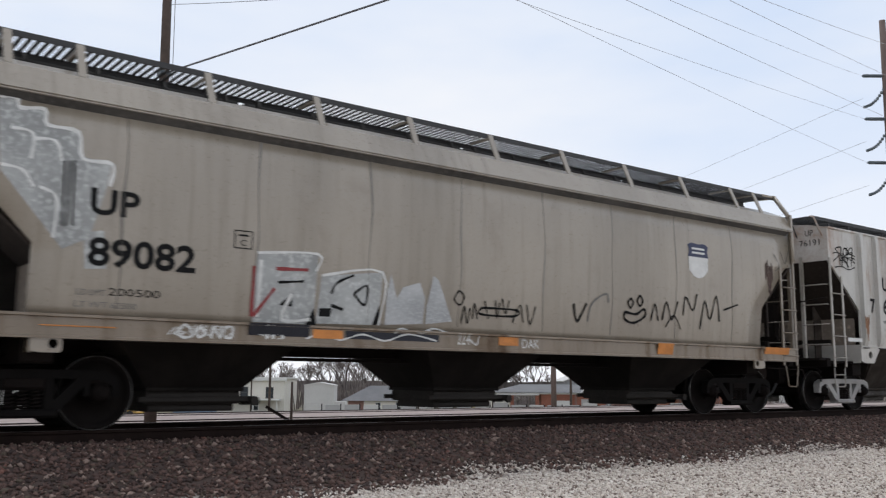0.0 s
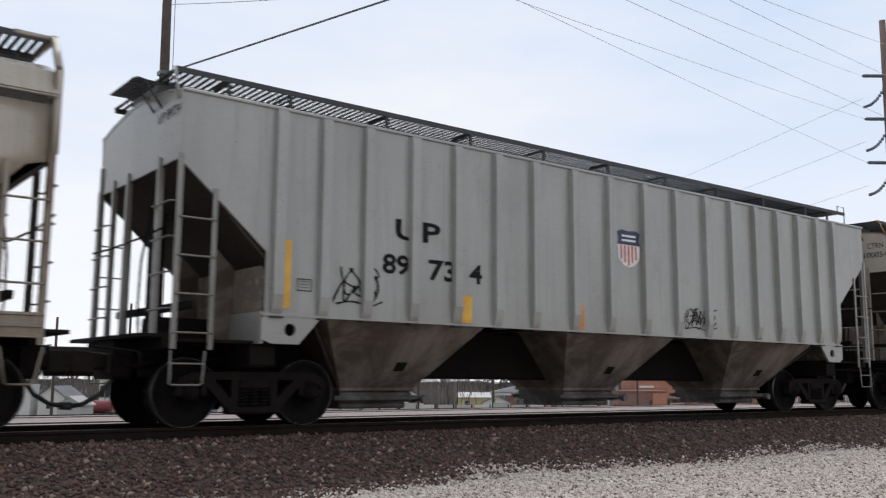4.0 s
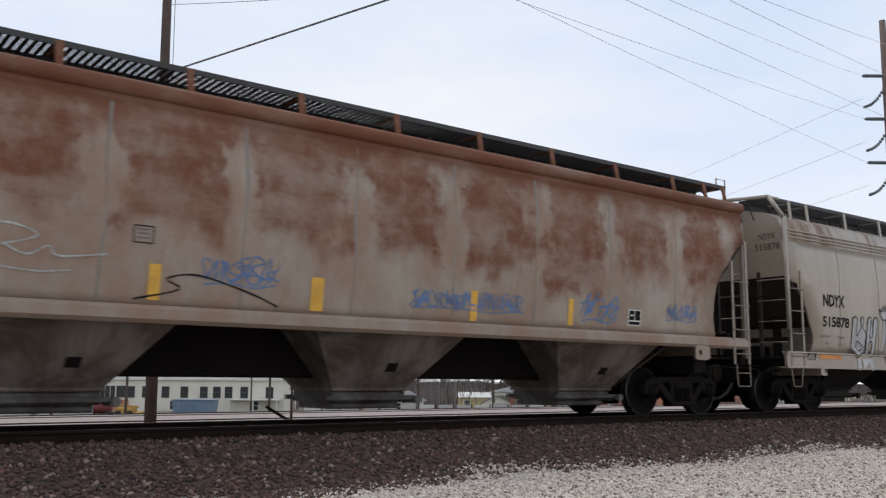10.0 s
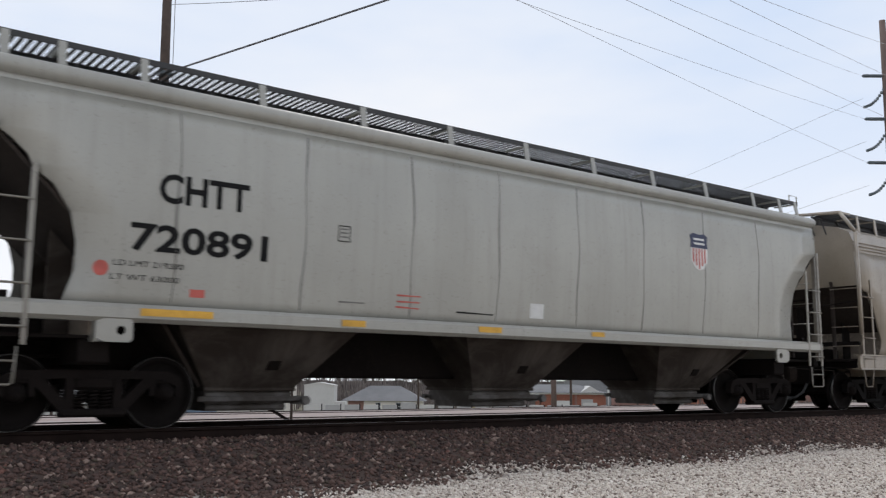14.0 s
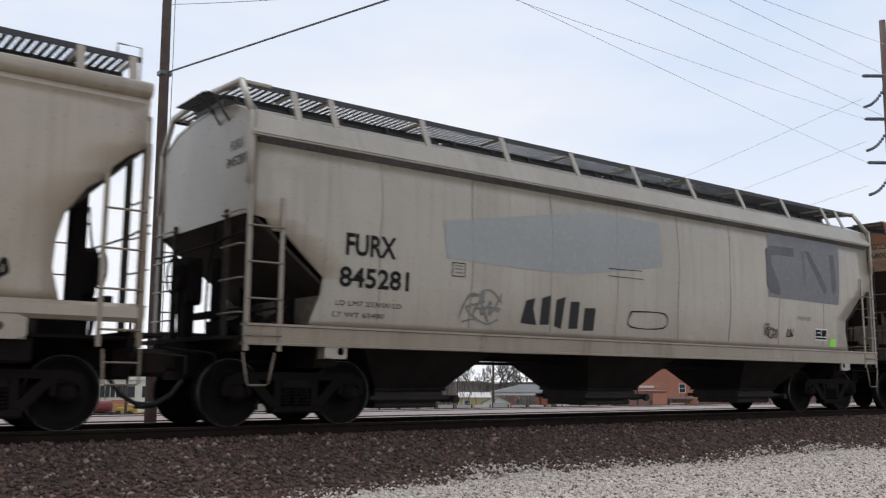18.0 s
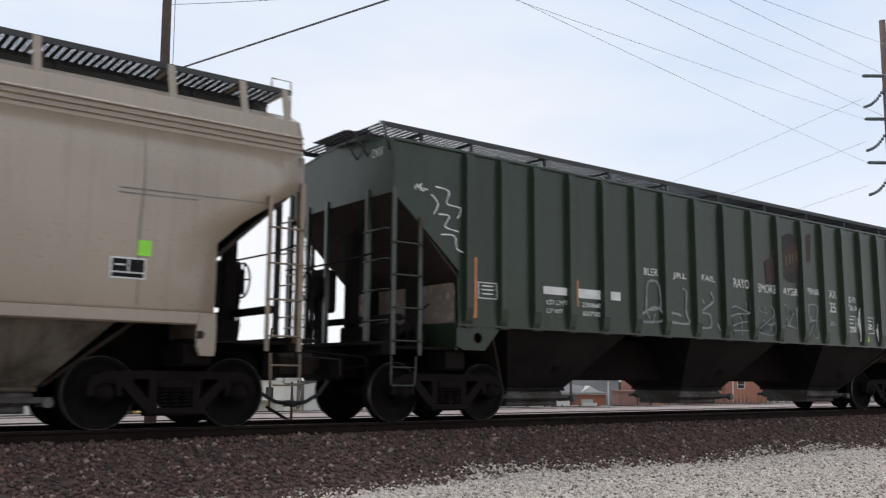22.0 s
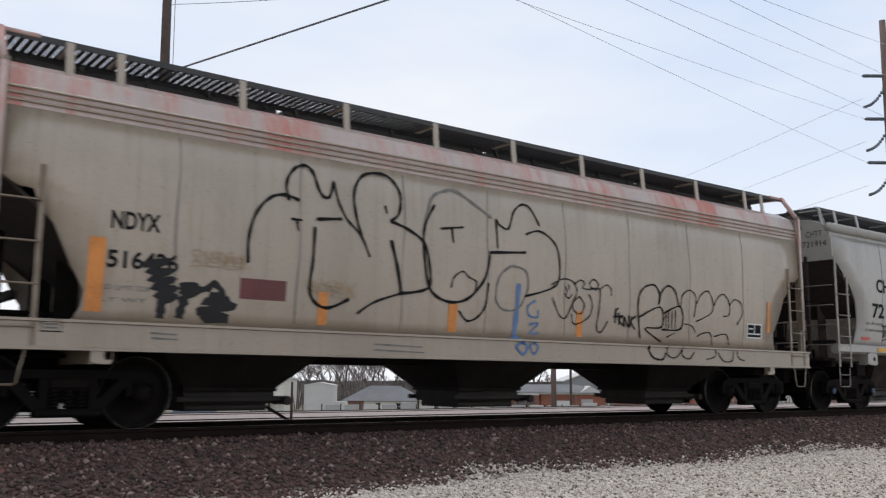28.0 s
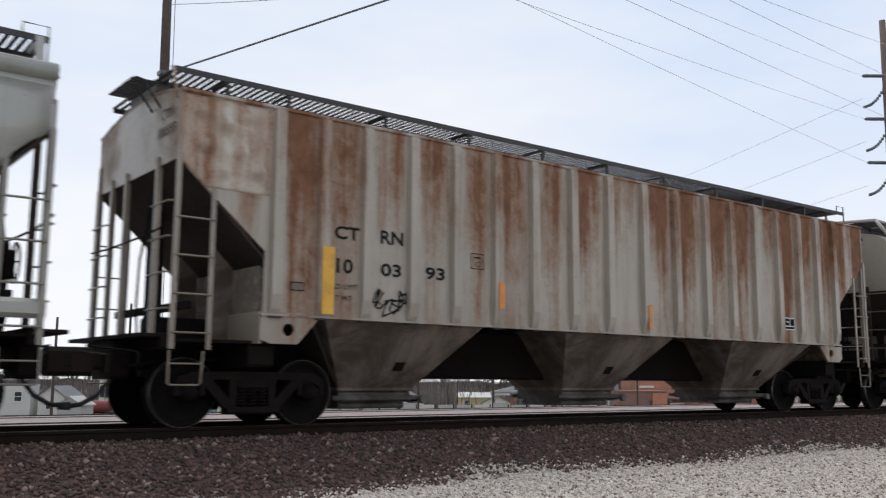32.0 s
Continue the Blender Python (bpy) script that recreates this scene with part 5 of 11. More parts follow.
# ---- lettering, tape, tags and graffiti on the near sides ----
# s runs from the car's left end along its side, z up from the rail head.
PAINTS = {
    "K": M_BLACK, "g": M_GREYTEXT, "O": M_ORANGE, "Y": M_YELLOW, "L": M_LIME, "W": M_WHITE, "S": M_SILVER, "D": M_RED, "s": M_STREAK, "x": M_REDTEXT, "G": M_GREEN, "B2": M_BLUESPRAY, "N": M_BLUE,
    "d": plain("charcoal_spray_paint", (0.024, 0.023, 0.025), 0.65, 0.3, 5.0, gloss=0.3),
    "d2": plain("grey_cover_paint", (0.15, 0.15, 0.16), 0.6, 0.2, 2.0),
    "d3": plain("dark_letter_under_paint", (0.085, 0.085, 0.094), 0.6, 0.4, 3.0),
    "d4": plain("faint_letter_under_paint", (0.12, 0.12, 0.128), 0.6, 0.4, 3.0),
    "k": plain("deep_black_spray_paint", (0.012, 0.012, 0.014), 0.6, 0.3, 5.0, gloss=0.3),
    "B": plain("dark_navy_spray_paint", (0.024, 0.025, 0.034), 0.6, 0.3, 5.0, gloss=0.3),
    "c9": plain("rubbed_chalk", (0.062, 0.078, 0.064), 0.8, 0.5, 9.0),
    "w": plain("thin_chalk_spray", (0.22, 0.25, 0.24), 0.7, 0.4, 8.0),
    "e": plain("cream_emblem_paint", (0.36, 0.345, 0.30), 0.6, 0.2, 8.0),
    "b": plain("pale_blue_spray_paint", (0.235, 0.27, 0.32), 0.6, 0.3, 8.0),
    "b2": plain("blue_grey_cover_paint", (0.262, 0.270, 0.268), 0.6, 0.12, 2.0),
    "v": plain("pale_lime_spray_paint", (0.27, 0.262, 0.13), 0.6, 0.25, 5.0),
    "v2": plain("olive_spray_paint", (0.19, 0.165, 0.07), 0.6, 0.3, 4.0),
    "w5": plain("thin_white_spray", (0.44, 0.45, 0.44), 0.65, 0.45, 3.0),
    "q": plain("maroon_paint", (0.13, 0.035, 0.035), 0.6, 0.3, 6.0),
    "y": plain("dull_gold_paint", (0.11, 0.072, 0.028), 0.7, 0.45, 8.0),
    "y2": plain("ochre_spray_paint", (0.34, 0.25, 0.16), 0.7, 0.3, 8.0),
    "r": plain("rust_stain", (0.25, 0.125, 0.068), 0.85, 0.5, 9.0),
    "W2": plain("brushed_white_paint", (0.62, 0.605, 0.575), 0.65, 0.2, 4.0),
    "D2": plain("deep_red_spray_paint", (0.17, 0.022, 0.025), 0.6, 0.3, 6.0),
    "o": plain("dark_maroon_outline", (0.04, 0.015, 0.014), 0.65, 0.3, 6.0),
    "o2": plain("sooty_emblem_black", (0.016, 0.014, 0.012), 0.7, 0.4, 4.0),
    "o3": plain("sooty_emblem_maroon", (0.036, 0.017, 0.014), 0.7, 0.4, 4.0),
    "g3": plain("thin_grey_spray", (0.10, 0.098, 0.095), 0.7, 0.5, 10.0),
    "w6": plain("thin_silver_spray", (0.335, 0.335, 0.33), 0.6, 0.45, 3.0),
    "w7": plain("silver_fill_paint", (0.40, 0.40, 0.395), 0.5, 0.35, 4.0),
    "d5": plain("thin_grey_shade_spray", (0.16, 0.157, 0.15), 0.7, 0.4, 4.0),
}


def face(i, z, s=None, width=9.0):
    """How far out the near side of car i stands at height z."""
    kind, length = CARS[i][1], CARS[i][2]
    sill = KINDS[kind]["sill"]
    if sill and z <= sill[1] and kind != "tan":
        return 1.632 if kind == "arched" else 1.662 if z > sill[1] - 0.03 else 1.622
    if sill and z <= sill[1]:
        return 1.602
    y = half_width(kind, z)
    if kind == "ribbed" and s is not None and width < 0.3:
        if min(abs(s - r * length / 16.8) for r in RIBS) < 0.085:
            return y + 0.097
    return y


def stick(i, name, pts, faces, mat, lift=0.006, label="", width=9.0):
    """Lays a flat figure of (s, z) points on the side of car i."""
    a = CARS[i][2] / 2
    mid = sum(p[0] for p in pts) / len(pts)
    m = Mesh().add([(s - a, -(face(i, z, mid, width) + lift), z) for s, z in pts], faces)
    return part(name, m, PAINTS[mat], TRAIN[i][0], label)


def dice(pts, step=0.16):
    """Cuts a flat figure of (s, z) points at even heights, so that it can bend with the side."""
    bm = bmesh.new()
    bm.faces.new([bm.verts.new((s, 0, z)) for s, z in pts])
    z0, z1 = min(p[1] for p in pts), max(p[1] for p in pts)
    bmesh.ops.triangulate(bm, faces=bm.faces[:])
    k = math.floor(z0 / step) + 1
    while k * step < z1 - 0.01:
        bmesh.ops.bisect_plane(bm, geom=bm.verts[:] + bm.edges[:] + bm.faces[:], plane_co=(0, 0, k * step), plane_no=(0, 0, 1))
        k += 1
    bm.verts.index_update()
    out = [(v.co.x, v.co.z) for v in bm.verts], [tuple(v.index for v in f.verts) for f in bm.faces]
    bm.free()
    return out


GLYPHS = {}


def glyphs(text, bold):
    """Flat outlines of a word as points and faces, one unit high from its baseline."""
    key = (text, bold)
    if key not in GLYPHS:
        cu = bpy.data.curves.new("word", "FONT")
        cu.body, cu.resolution_u, cu.offset = text, 3, bold
        ob = bpy.data.objects.new("word", cu)
        me = bpy.data.meshes.new_from_object(ob)
        pts = [(v.co.x, v.co.y) for v in me.vertices]
        fcs = [tuple(p.vertices) for p in me.polygons]
        bpy.data.objects.remove(ob)
        bpy.data.curves.remove(cu)
        bpy.data.meshes.remove(me)
        GLYPHS[key] = (pts, fcs)
    return GLYPHS[key]


def letters(i, text, s, z, w, h, mat, bold=0.0, name="lettering", lift=0.007, shear=0.0):
    pts, fcs = glyphs(text, bold)
    x0, x1 = min(p[0] for p in pts), max(p[0] for p in pts)
    y0, y1 = min(p[1] for p in pts), max(p[1] for p in pts)
    w = w if x1 - x0 > 0.3 or w > 0.2 else h * 0.22
    fit = [(s + (x - x0) / (x1 - x0) * w + shear * (y - y0) / (y1 - y0) * h, z + (y - y0) / (y1 - y0) * h) for x, y in pts]
    stick(i, name, fit, fcs, mat, lift)


def block_graffiti(i, text, s, z, w, h, fill, edge, shear):
    """Fat block letters, with a darker outline behind them where there is one."""
    wide = [0.45 if ch == "I" else 1.0 for ch in text]
    s_at = s
    for k, ch in enumerate(text):
        dz = 0.03 * h * math.sin(k * 2.1 + i)
        cw = w / sum(wide) * wide[k]
        s, s_at = s_at - k * cw, s_at + cw
        if edge != fill:
            letters(i, ch, s + k * cw - 0.05, z + dz - 0.05, cw * 0.96 + 0.10, h + 0.10, edge, 0.10, "graffiti", 0.007 + 0.0012 * (k % 2), shear)
        letters(i, ch, s + k * cw + 0.02, z + dz, cw * 0.90, h, fill, 0.06, "graffiti", 0.0105 + 0.0012 * (k % 2), shear)


def patch(i, s0, s1, z0, z1, mat):
    name = {"O": "reflector", "Y": "reflector", "L": "inspection_tag", "s": "stain", "r": "stain", "W": "stencil_plate"}.get(mat, "painted_patch")
    n = max(1, int((z1 - z0) / 0.3))
    if mat in ("s", "r"):
        # runs side by side, each of its own length
        rnd = random.Random(int(s0 * 100))
        runs = max(4, min(14, int((s1 - s0) / 0.035)))
        pts, fcs = [], []
        for q in range(runs):
            c, g = s0 + (s1 - s0) * (q + 0.5) / runs, (s1 - s0) / runs
            mid = 1.0 - abs(q + 0.5 - runs / 2) / (runs / 2)
            lo, hi = z1 - (z1 - z0) * rnd.uniform(0.25 + 0.5 * mid, 0.6 + 0.4 * mid), z1 - (z1 - z0) * rnd.uniform(0.0, 0.2)
            b, m = len(pts), 6
            for k in range(m + 1):
                t = k / m
                w = g * (0.5 + 0.8 * math.sin(math.pi * (0.12 + 0.8 * t)) * rnd.uniform(0.6, 1.0))
                x = c + g * 0.2 * math.sin(t * 5 + q)
                pts += [(x - w / 2, lo + (hi - lo) * t), (x + w / 2, lo + (hi - lo) * t)]
            fcs += [(b + 2 * k, b + 2 * k + 1, b + 2 * k + 3, b + 2 * k + 2) for k in range(m)]
        stick(i, name, pts, fcs, mat, 0.005, width=abs(s1 - s0))
        return
    else:
        pts = [p for k in range(n + 1) for p in ((s0, z0 + (z1 - z0) * k / n), (s1, z0 + (z1 - z0) * k / n))]
    stick(i, name, pts, [(2 * k, 2 * k + 1, 2 * k + 3, 2 * k + 2) for k in range(n)], mat, 0.0115 if mat in "OYL" else 0.005, width=abs(s1 - s0))


def ring(i, s0, s1, z0, z1, mat):
    """A plain hollow figure of the size of one large letter."""
    t = min(0.11, (s1 - s0) * 0.3)
    o = [(s0, z0), (s1, z0), (s1, z1), (s0, z1)]
    n = [(s0 + t, z0 + t), (s1 - t, z0 + t), (s1 - t, z1 - t), (s0 + t, z1 - t)]
    stick(i, "painted_figure", o + n, [(0, 1, 5, 4), (1, 2, 6, 5), (2, 3, 7, 6), (3, 0, 4, 7)], mat)


def disc(i, s0, s1, z0, z1, mat):
    n = 28
    cs, cz, rs, rz = (s0 + s1) / 2, (z0 + z1) / 2, (s1 - s0) / 2, (z1 - z0) / 2
    r = (rs + rz) / 2 if max(rs, rz) < 1.6 * min(rs, rz) else None
    pts = [(cs, cz)] + [(cs + (r or rs) * math.cos(2 * math.pi * k / n), cz + (r or rz) * math.sin(2 * math.pi * k / n)) for k in range(n)]
    stick(i, "round_mark", *dice(pts[1:]), mat, 0.0055)


def shape(i, pts, mat):
    """A filled flat figure, cut into level slices so that it follows the side."""
    stick(i, "painted_figure" if mat in ("y", "b2", "d2", "d3", "d4", "e", "s") else "graffiti", *dice(pts), mat, 0.0112 if mat in ("D2", "y") else 0.0098 if mat == "o3" else 0.0085 if mat in ("e", "d3", "d4", "v2", "S", "K", "W2", "w6", "w7") else 0.0062)


def ribbon(pts, w):
    """A band of width w along a smooth line through pts."""
    P2 = []
    ext = [pts[0]] + list(pts) + [pts[-1]]
    for k in range(1, len(ext) - 2):
        p0, p1, p2, p3 = (Vector(p) for p in ext[k - 1:k + 3])
        for j in range(4):
            t = j / 4
            P2.append(0.5 * ((2 * p1) + (p2 - p0) * t + (2 * p0 - 5 * p1 + 4 * p2 - p3) * t * t + (3 * p1 - p0 - 3 * p2 + p3) * t ** 3))
    P2.append(Vector(pts[-1]))
    out, fs = [], []
    for k, p in enumerate(P2):
        d = P2[min(k + 1, len(P2) - 1)] - P2[max(k - 1, 0)]
        d = d.normalized() if d.length > 1e-6 else Vector((1, 0))
        q = Vector((-d.y, d.x)) * w * (0.5 + 0.12 * math.sin(k * 1.7))
        out += [tuple(p + q), tuple(p - q)]
    for k in range(len(P2) - 1):
        fs.append((2 * k, 2 * k + 1, 2 * k + 3, 2 * k + 2))
    return out, fs


def stroke(i, pts, mat, w):
    straight = len(pts) == 2
    out, fs = ribbon(pts, w)
    stick(i, "painted_line" if straight else "graffiti", out, fs, mat, 0.0128 if mat in "KDow5" else 0.0095)


TAG_STROKES = (
    ((0.10, 0.95), (0.04, 0.20), (0.50, 0.04), (0.88, 0.40)), ((0.0, 0.08), (0.34, 1.0), (0.55, 0.15), (0.98, 0.85)),
    ((0.85, 0.95), (0.18, 0.80), (0.72, 0.48), (0.05, 0.04)), ((0.10, 0.0), (0.20, 0.98), (0.82, 0.76), (0.24, 0.50), (0.92, 0.03)),
    ((0.12, 0.45), (0.50, 0.95), (0.88, 0.52), (0.45, 0.03), (0.10, 0.50)), ((0.02, 0.88), (0.50, 0.93), (0.48, 0.30), (0.56, -0.06)),
    ((0.02, 0.95), (0.36, 0.05), (0.56, 0.62), (0.78, 0.05), (1.02, 1.02)), ((0.15, 0.0), (0.10, 0.75), (0.55, 1.0), (0.60, 0.45), (0.95, 0.30)),
)


def scribble(i, s0, s1, z0, z1, mat, seed):
    """A quick illegible tag: leaning hooked strokes run together, with a flourish below or behind."""
    rnd = random.Random(seed)
    w, h = s1 - s0, z1 - z0
    pts, fs = [], []
    thick = max(0.014, min(0.034, h * 0.055)) if mat != "w" else 0.05
    n = max(2, round(w / max(0.10, h * 0.5)))
    lean = rnd.uniform(0.12, 0.35) * h

    def line(run, t):
        o, f = ribbon(run, t)
        b = len(pts)
        pts.extend((min(max(s, s0 - 0.05), s1 + 0.05), min(max(z, z0 - 0.04), z1 + 0.05)) for s, z in o)
        fs.extend(tuple(v + b for v in q) for q in f)

    for lap in range(2 if h > 0.22 else 1):
        last = -1
        for k in range(n):
            j = rnd.choice([q for q in range(len(TAG_STROKES)) if q != last])
            last = j
            cw = w / n * rnd.uniform(0.7, 1.5)
            x0 = s0 + w * (k + 0.45 * lap) / (n + 0.45 * lap) - 0.1 * cw
            tall, sink = h * rnd.uniform(0.55, 0.98), h * rnd.uniform(0.0, 0.3)
            flip_v = rnd.random() < 0.35
            run = [(x0 + u * cw + lean * (v - 0.5), z0 + sink + (1 - v if flip_v else v) * min(tall, h - sink)) for u, v in TAG_STROKES[j]]
            line(run, thick * rnd.uniform(0.7, 1.25))
            if rnd.random() < 0.3:
                zc = z0 + h * rnd.uniform(0.3, 0.7)
                line([(x0 - 0.1 * cw, zc), (x0 + 0.5 * cw, zc + 0.05 * h), (x0 + 1.1 * cw, zc - 0.04 * h)], thick * 0.8)
    if w > 0.7 and h > 0.2:
        line([(s0, z0 + 0.04 * h), (s0 + 0.35 * w, z0 + 0.12 * h), (s0 + 0.7 * w, z0 + 0.02 * h), (s1, z0 + 0.16 * h)], thick * 0.8)
    stick(i, "graffiti", pts, fs, mat, 0.009)


def emblem(i, s0, s1, z0, z1, style):
    """A shield-shaped emblem: dark head with pale bars, pale or striped body."""
    e = 0.07 * (s1 - s0)
    s0, s1 = s0 - e, s1 + e
    w, h = s1 - s0, z1 - z0
    zm = z1 - h * 0.42
    body = [(s0, zm), (s0 + 0.02 * w, z0 + 0.22 * h), (s0 + 0.25 * w, z0 + 0.05 * h), (s0 + 0.5 * w, z0), (s1 - 0.25 * w, z0 + 0.05 * h), (s1 - 0.02 * w, z0 + 0.22 * h), (s1, zm)]
    head = [(s0 - 0.02 * w, zm), (s1 + 0.02 * w, zm), (s1 - 0.03 * w, z1 - 0.26 * h), (s1 + 0.03 * w, z1 - 0.10 * h), (s1 - 0.18 * w, z1 - 0.03 * h), (s0 + 0.5 * w, z1 - 0.06 * h), (s0 + 0.18 * w, z1 - 0.03 * h), (s0 - 0.03 * w, z1 - 0.10 * h), (s0 + 0.03 * w, z1 - 0.26 * h)]
    stick(i, "emblem_body", body, [tuple(range(7))], "W", 0.0055)
    stick(i, "emblem_head", head, [tuple(range(9))], "N", 0.0075)
    for k in (0.60, 0.26):
        stick(i, "emblem_bar", [(s0 + 0.18 * w, zm + h * 0.34 * k), (s1 - 0.18 * w, zm + h * 0.34 * k), (s1 - 0.18 * w, zm + h * (0.34 * k + 0.055)), (s0 + 0.18 * w, zm + h * (0.34 * k + 0.055))], [(0, 1, 2, 3)], "W", 0.0095)
    if style > 0:
        for k in range(5):
            x = s0 + w * (0.10 + 0.17 * k)
            lo = z0 + h * (0.20 - 0.16 * (1 - abs(k - 2) / 2))
            stick(i, "emblem_stripe", [(x, lo), (x + 0.085 * w, lo), (x + 0.085 * w, zm - 0.01), (x, zm - 0.01)], [(0, 1, 2, 3)], "x", 0.0085)


def data_panel(i, s0, s1, z0, z1):
    """Black two-part stencil panel with pale rules."""
    w, h = s1 - s0, z1 - z0
    stick(i, "stencil_panel", [(s0, z0), (s1, z0), (s1, z1), (s0, z1)], [(0, 1, 2, 3)], "W", 0.005)
    t = 0.05 * w
    for a, b, c, d in ((t, w * 0.48, 0.34 * h, h - t), (w * 0.53, w - t, 0.34 * h, h - t), (t, w - t, t, 0.26 * h)):
        stick(i, "stencil_panel", [(s0 + a, z0 + c), (s0 + b, z0 + c), (s0 + b, z0 + d), (s0 + a, z0 + d)], [(0, 1, 2, 3)], "K", 0.0075)
    stick(i, "stencil_panel", [(s0 + 0.12 * w, z0 + 0.60 * h), (s0 + 0.40 * w, z0 + 0.60 * h), (s0 + 0.40 * w, z0 + 0.68 * h), (s0 + 0.12 * w, z0 + 0.68 * h)], [(0, 1, 2, 3)], "W", 0.009)


def outline_box(i, s0, s1, z0, z1, mat, text=""):
    t = 0.014
    o = [(s0, z0), (s1, z0), (s1, z1), (s0, z1)]
    n = [(s0 + t, z0 + t), (s1 - t, z0 + t), (s1 - t, z1 - t), (s0 + t, z1 - t)]
    stick(i, "stencil_box", o + n, [(0, 1, 5, 4), (1, 2, 6, 5), (2, 3, 7, 6), (3, 0, 4, 7)], mat)
    w, h = s1 - s0, z1 - z0
    if text:
        letters(i, text, s0 + 0.34 * w, z0 + 0.16 * h, 0.32 * w, 0.32 * h, mat)
        stick(i, "stencil_box", [(s0 + 0.22 * w, z0 + 0.68 * h), (s1 - 0.22 * w, z0 + 0.68 * h), (s1 - 0.22 * w, z0 + 0.78 * h), (s0 + 0.22 * w, z0 + 0.78 * h)], [(0, 1, 2, 3)], mat)
    else:
        for k in (0.3, 0.55, 0.78):
            stick(i, "stencil_box", [(s0 + 0.2 * w, z0 + k * h - 0.01), (s1 - 0.2 * w, z0 + k * h - 0.01), (s1 - 0.2 * w, z0 + k * h + 0.01), (s0 + 0.2 * w, z0 + k * h + 0.01)], [(0, 1, 2, 3)], mat if mat == "W" else "g")


def tick_row(i, s0, s1, z0, z1, n):
    """A row of alike hooked spray marks."""
    for k in range(n):
        s = s0 + (s1 - s0) * (k + 0.5) / n
        h = (z1 - z0) * 0.9 + 0.26
        z = (z0 + z1) / 2
        o, f = ribbon([(s - 0.10, z + h * 0.45), (s - 0.07, z - h * 0.05), (s + 0.02, z - h * 0.5), (s + 0.04, z + h * 0.1), (s + 0.10, z + h * 0.5), (s + 0.13, z + h * 0.15), (s + 0.02, z + h * 0.02)], 0.055)
        stick(i, "graffiti", o, f, "K", 0.009)


def end_letters(i, lines):
    """Reporting marks on the end sheet that faces the camera."""
    a = CARS[i][2] / 2
    top = KINDS[CARS[i][1]]["foot"]
    for k, text in enumerate(lines):
        pts, fcs = glyphs(text, 0.0)
        x0, x1 = min(p[0] for p in pts), max(p[0] for p in pts)
        w = 0.10 * len(text)
        z = (4.0 if top > 3.2 else 3.75) - 0.23 * k
        m = Mesh().add([(-a + 0.004, -1.16 + w / 2 - (p[0] - x0) / (x1 - x0) * w, z + p[1] * 0.2) for p in pts], fcs)
        part("end_lettering", m, M_BLACK if i != 16 else M_WHITE, TRAIN[i][0])


for i, lines in enumerate((("UP",), ("UP", "76191"), ("UP", "8898"), ("UP 89734",), ("CTRN", "100054"), ("UP 90202",), (), ("FCTX 537",), ("NDYX", "515878"), ("NAHX", "508225"), ("CHTT", "720891"), (),
                           ("CMO", "21477"), ("FURX", "845281"), ("GCCX", "68001"), ("CHTT", "720206"), ("CNW",), ("CEFX", "13023"), ("CTRN", "100585"), (), (), ("CHTT", "721914"), ("CHTT", "721386"), ("CTRN", "100393"), ())):
    end_letters(i, lines)

letters(0, "UP", 1.77, 2.55, 0.59, 0.32, "K", 0.026)
letters(0, "89082", 1.78, 1.94, 1.33, 0.35, "K", 0.026)
letters(0, "LD LMT", 1.69, 1.60, 0.33, 0.07, "g")
letters(0, "200500", 2.06, 1.61, 0.63, 0.09, "K")
letters(0, "LT WT 62500", 1.68, 1.46, 0.73, 0.07, "g")
emblem(0, 13.02, 13.55, 2.63, 3.34, 0)
patch(0, 1.29, 2.14, 1.22, 1.37, "O")
patch(0, 4.78, 5.25, 1.19, 1.31, "O")
patch(0, 8.11, 8.52, 1.19, 1.33, "O")
patch(0, 11.94, 12.38, 1.14, 1.34, "O")
patch(0, 15.32, 16.20, 1.22, 1.36, "O")
patch(0, 3.83, 4.72, 1.20, 1.36, "B")
patch(0, 5.30, 6.93, 1.20, 1.31, "B")
outline_box(0, 3.61, 3.87, 2.32, 2.56, "K", "C")
patch(0, 15.53, 15.81, 2.37, 3.21, "s")
scribble(0, 2.80, 3.62, 1.16, 1.31, "W", 6)
scribble(0, 3.97, 4.34, 1.15, 1.34, "W", 7)
shape(0, [(6.03, 1.43), (6.03, 1.87), (6.09, 2.16), (6.21, 1.82), (6.31, 1.99), (6.61, 2.08), (6.72, 1.86), (6.71, 1.47)], "S")
shape(0, [(6.76, 1.47), (6.76, 1.73), (6.86, 2.20), (6.96, 2.14), (7.04, 1.82), (7.15, 1.62), (7.26, 1.53)], "S")
stroke(0, [(7.36, 2.01), (7.47, 1.93), (7.40, 1.79), (7.28, 1.87), (7.36, 2.01)], "K", 0.022)
stroke(0, [(7.44, 1.51), (7.48, 1.78), (7.56, 1.51), (7.60, 1.75)], "K", 0.022)
stroke(0, [(7.66, 1.59), (7.68, 1.83), (7.76, 1.59)], "K", 0.022)
stroke(0, [(7.83, 1.77), (8.56, 1.77), (8.53, 1.67), (7.82, 1.67), (7.83, 1.77)], "K", 0.033)
stroke(0, [(7.89, 1.88), (7.98, 1.61)], "K", 0.022)
stroke(0, [(8.11, 1.90), (8.16, 1.62), (8.20, 1.87)], "K", 0.022)
stroke(0, [(8.25, 1.94), (8.34, 1.70), (8.40, 1.92)], "K", 0.022)
stroke(0, [(8.50, 1.56), (8.64, 1.86), (8.73, 1.58)], "K", 0.022)
stroke(0, [(8.79, 1.87), (8.88, 1.55), (8.99, 1.85)], "K", 0.022)
stroke(0, [(9.87, 1.95), (9.97, 1.65), (10.18, 1.97)], "K", 0.044)
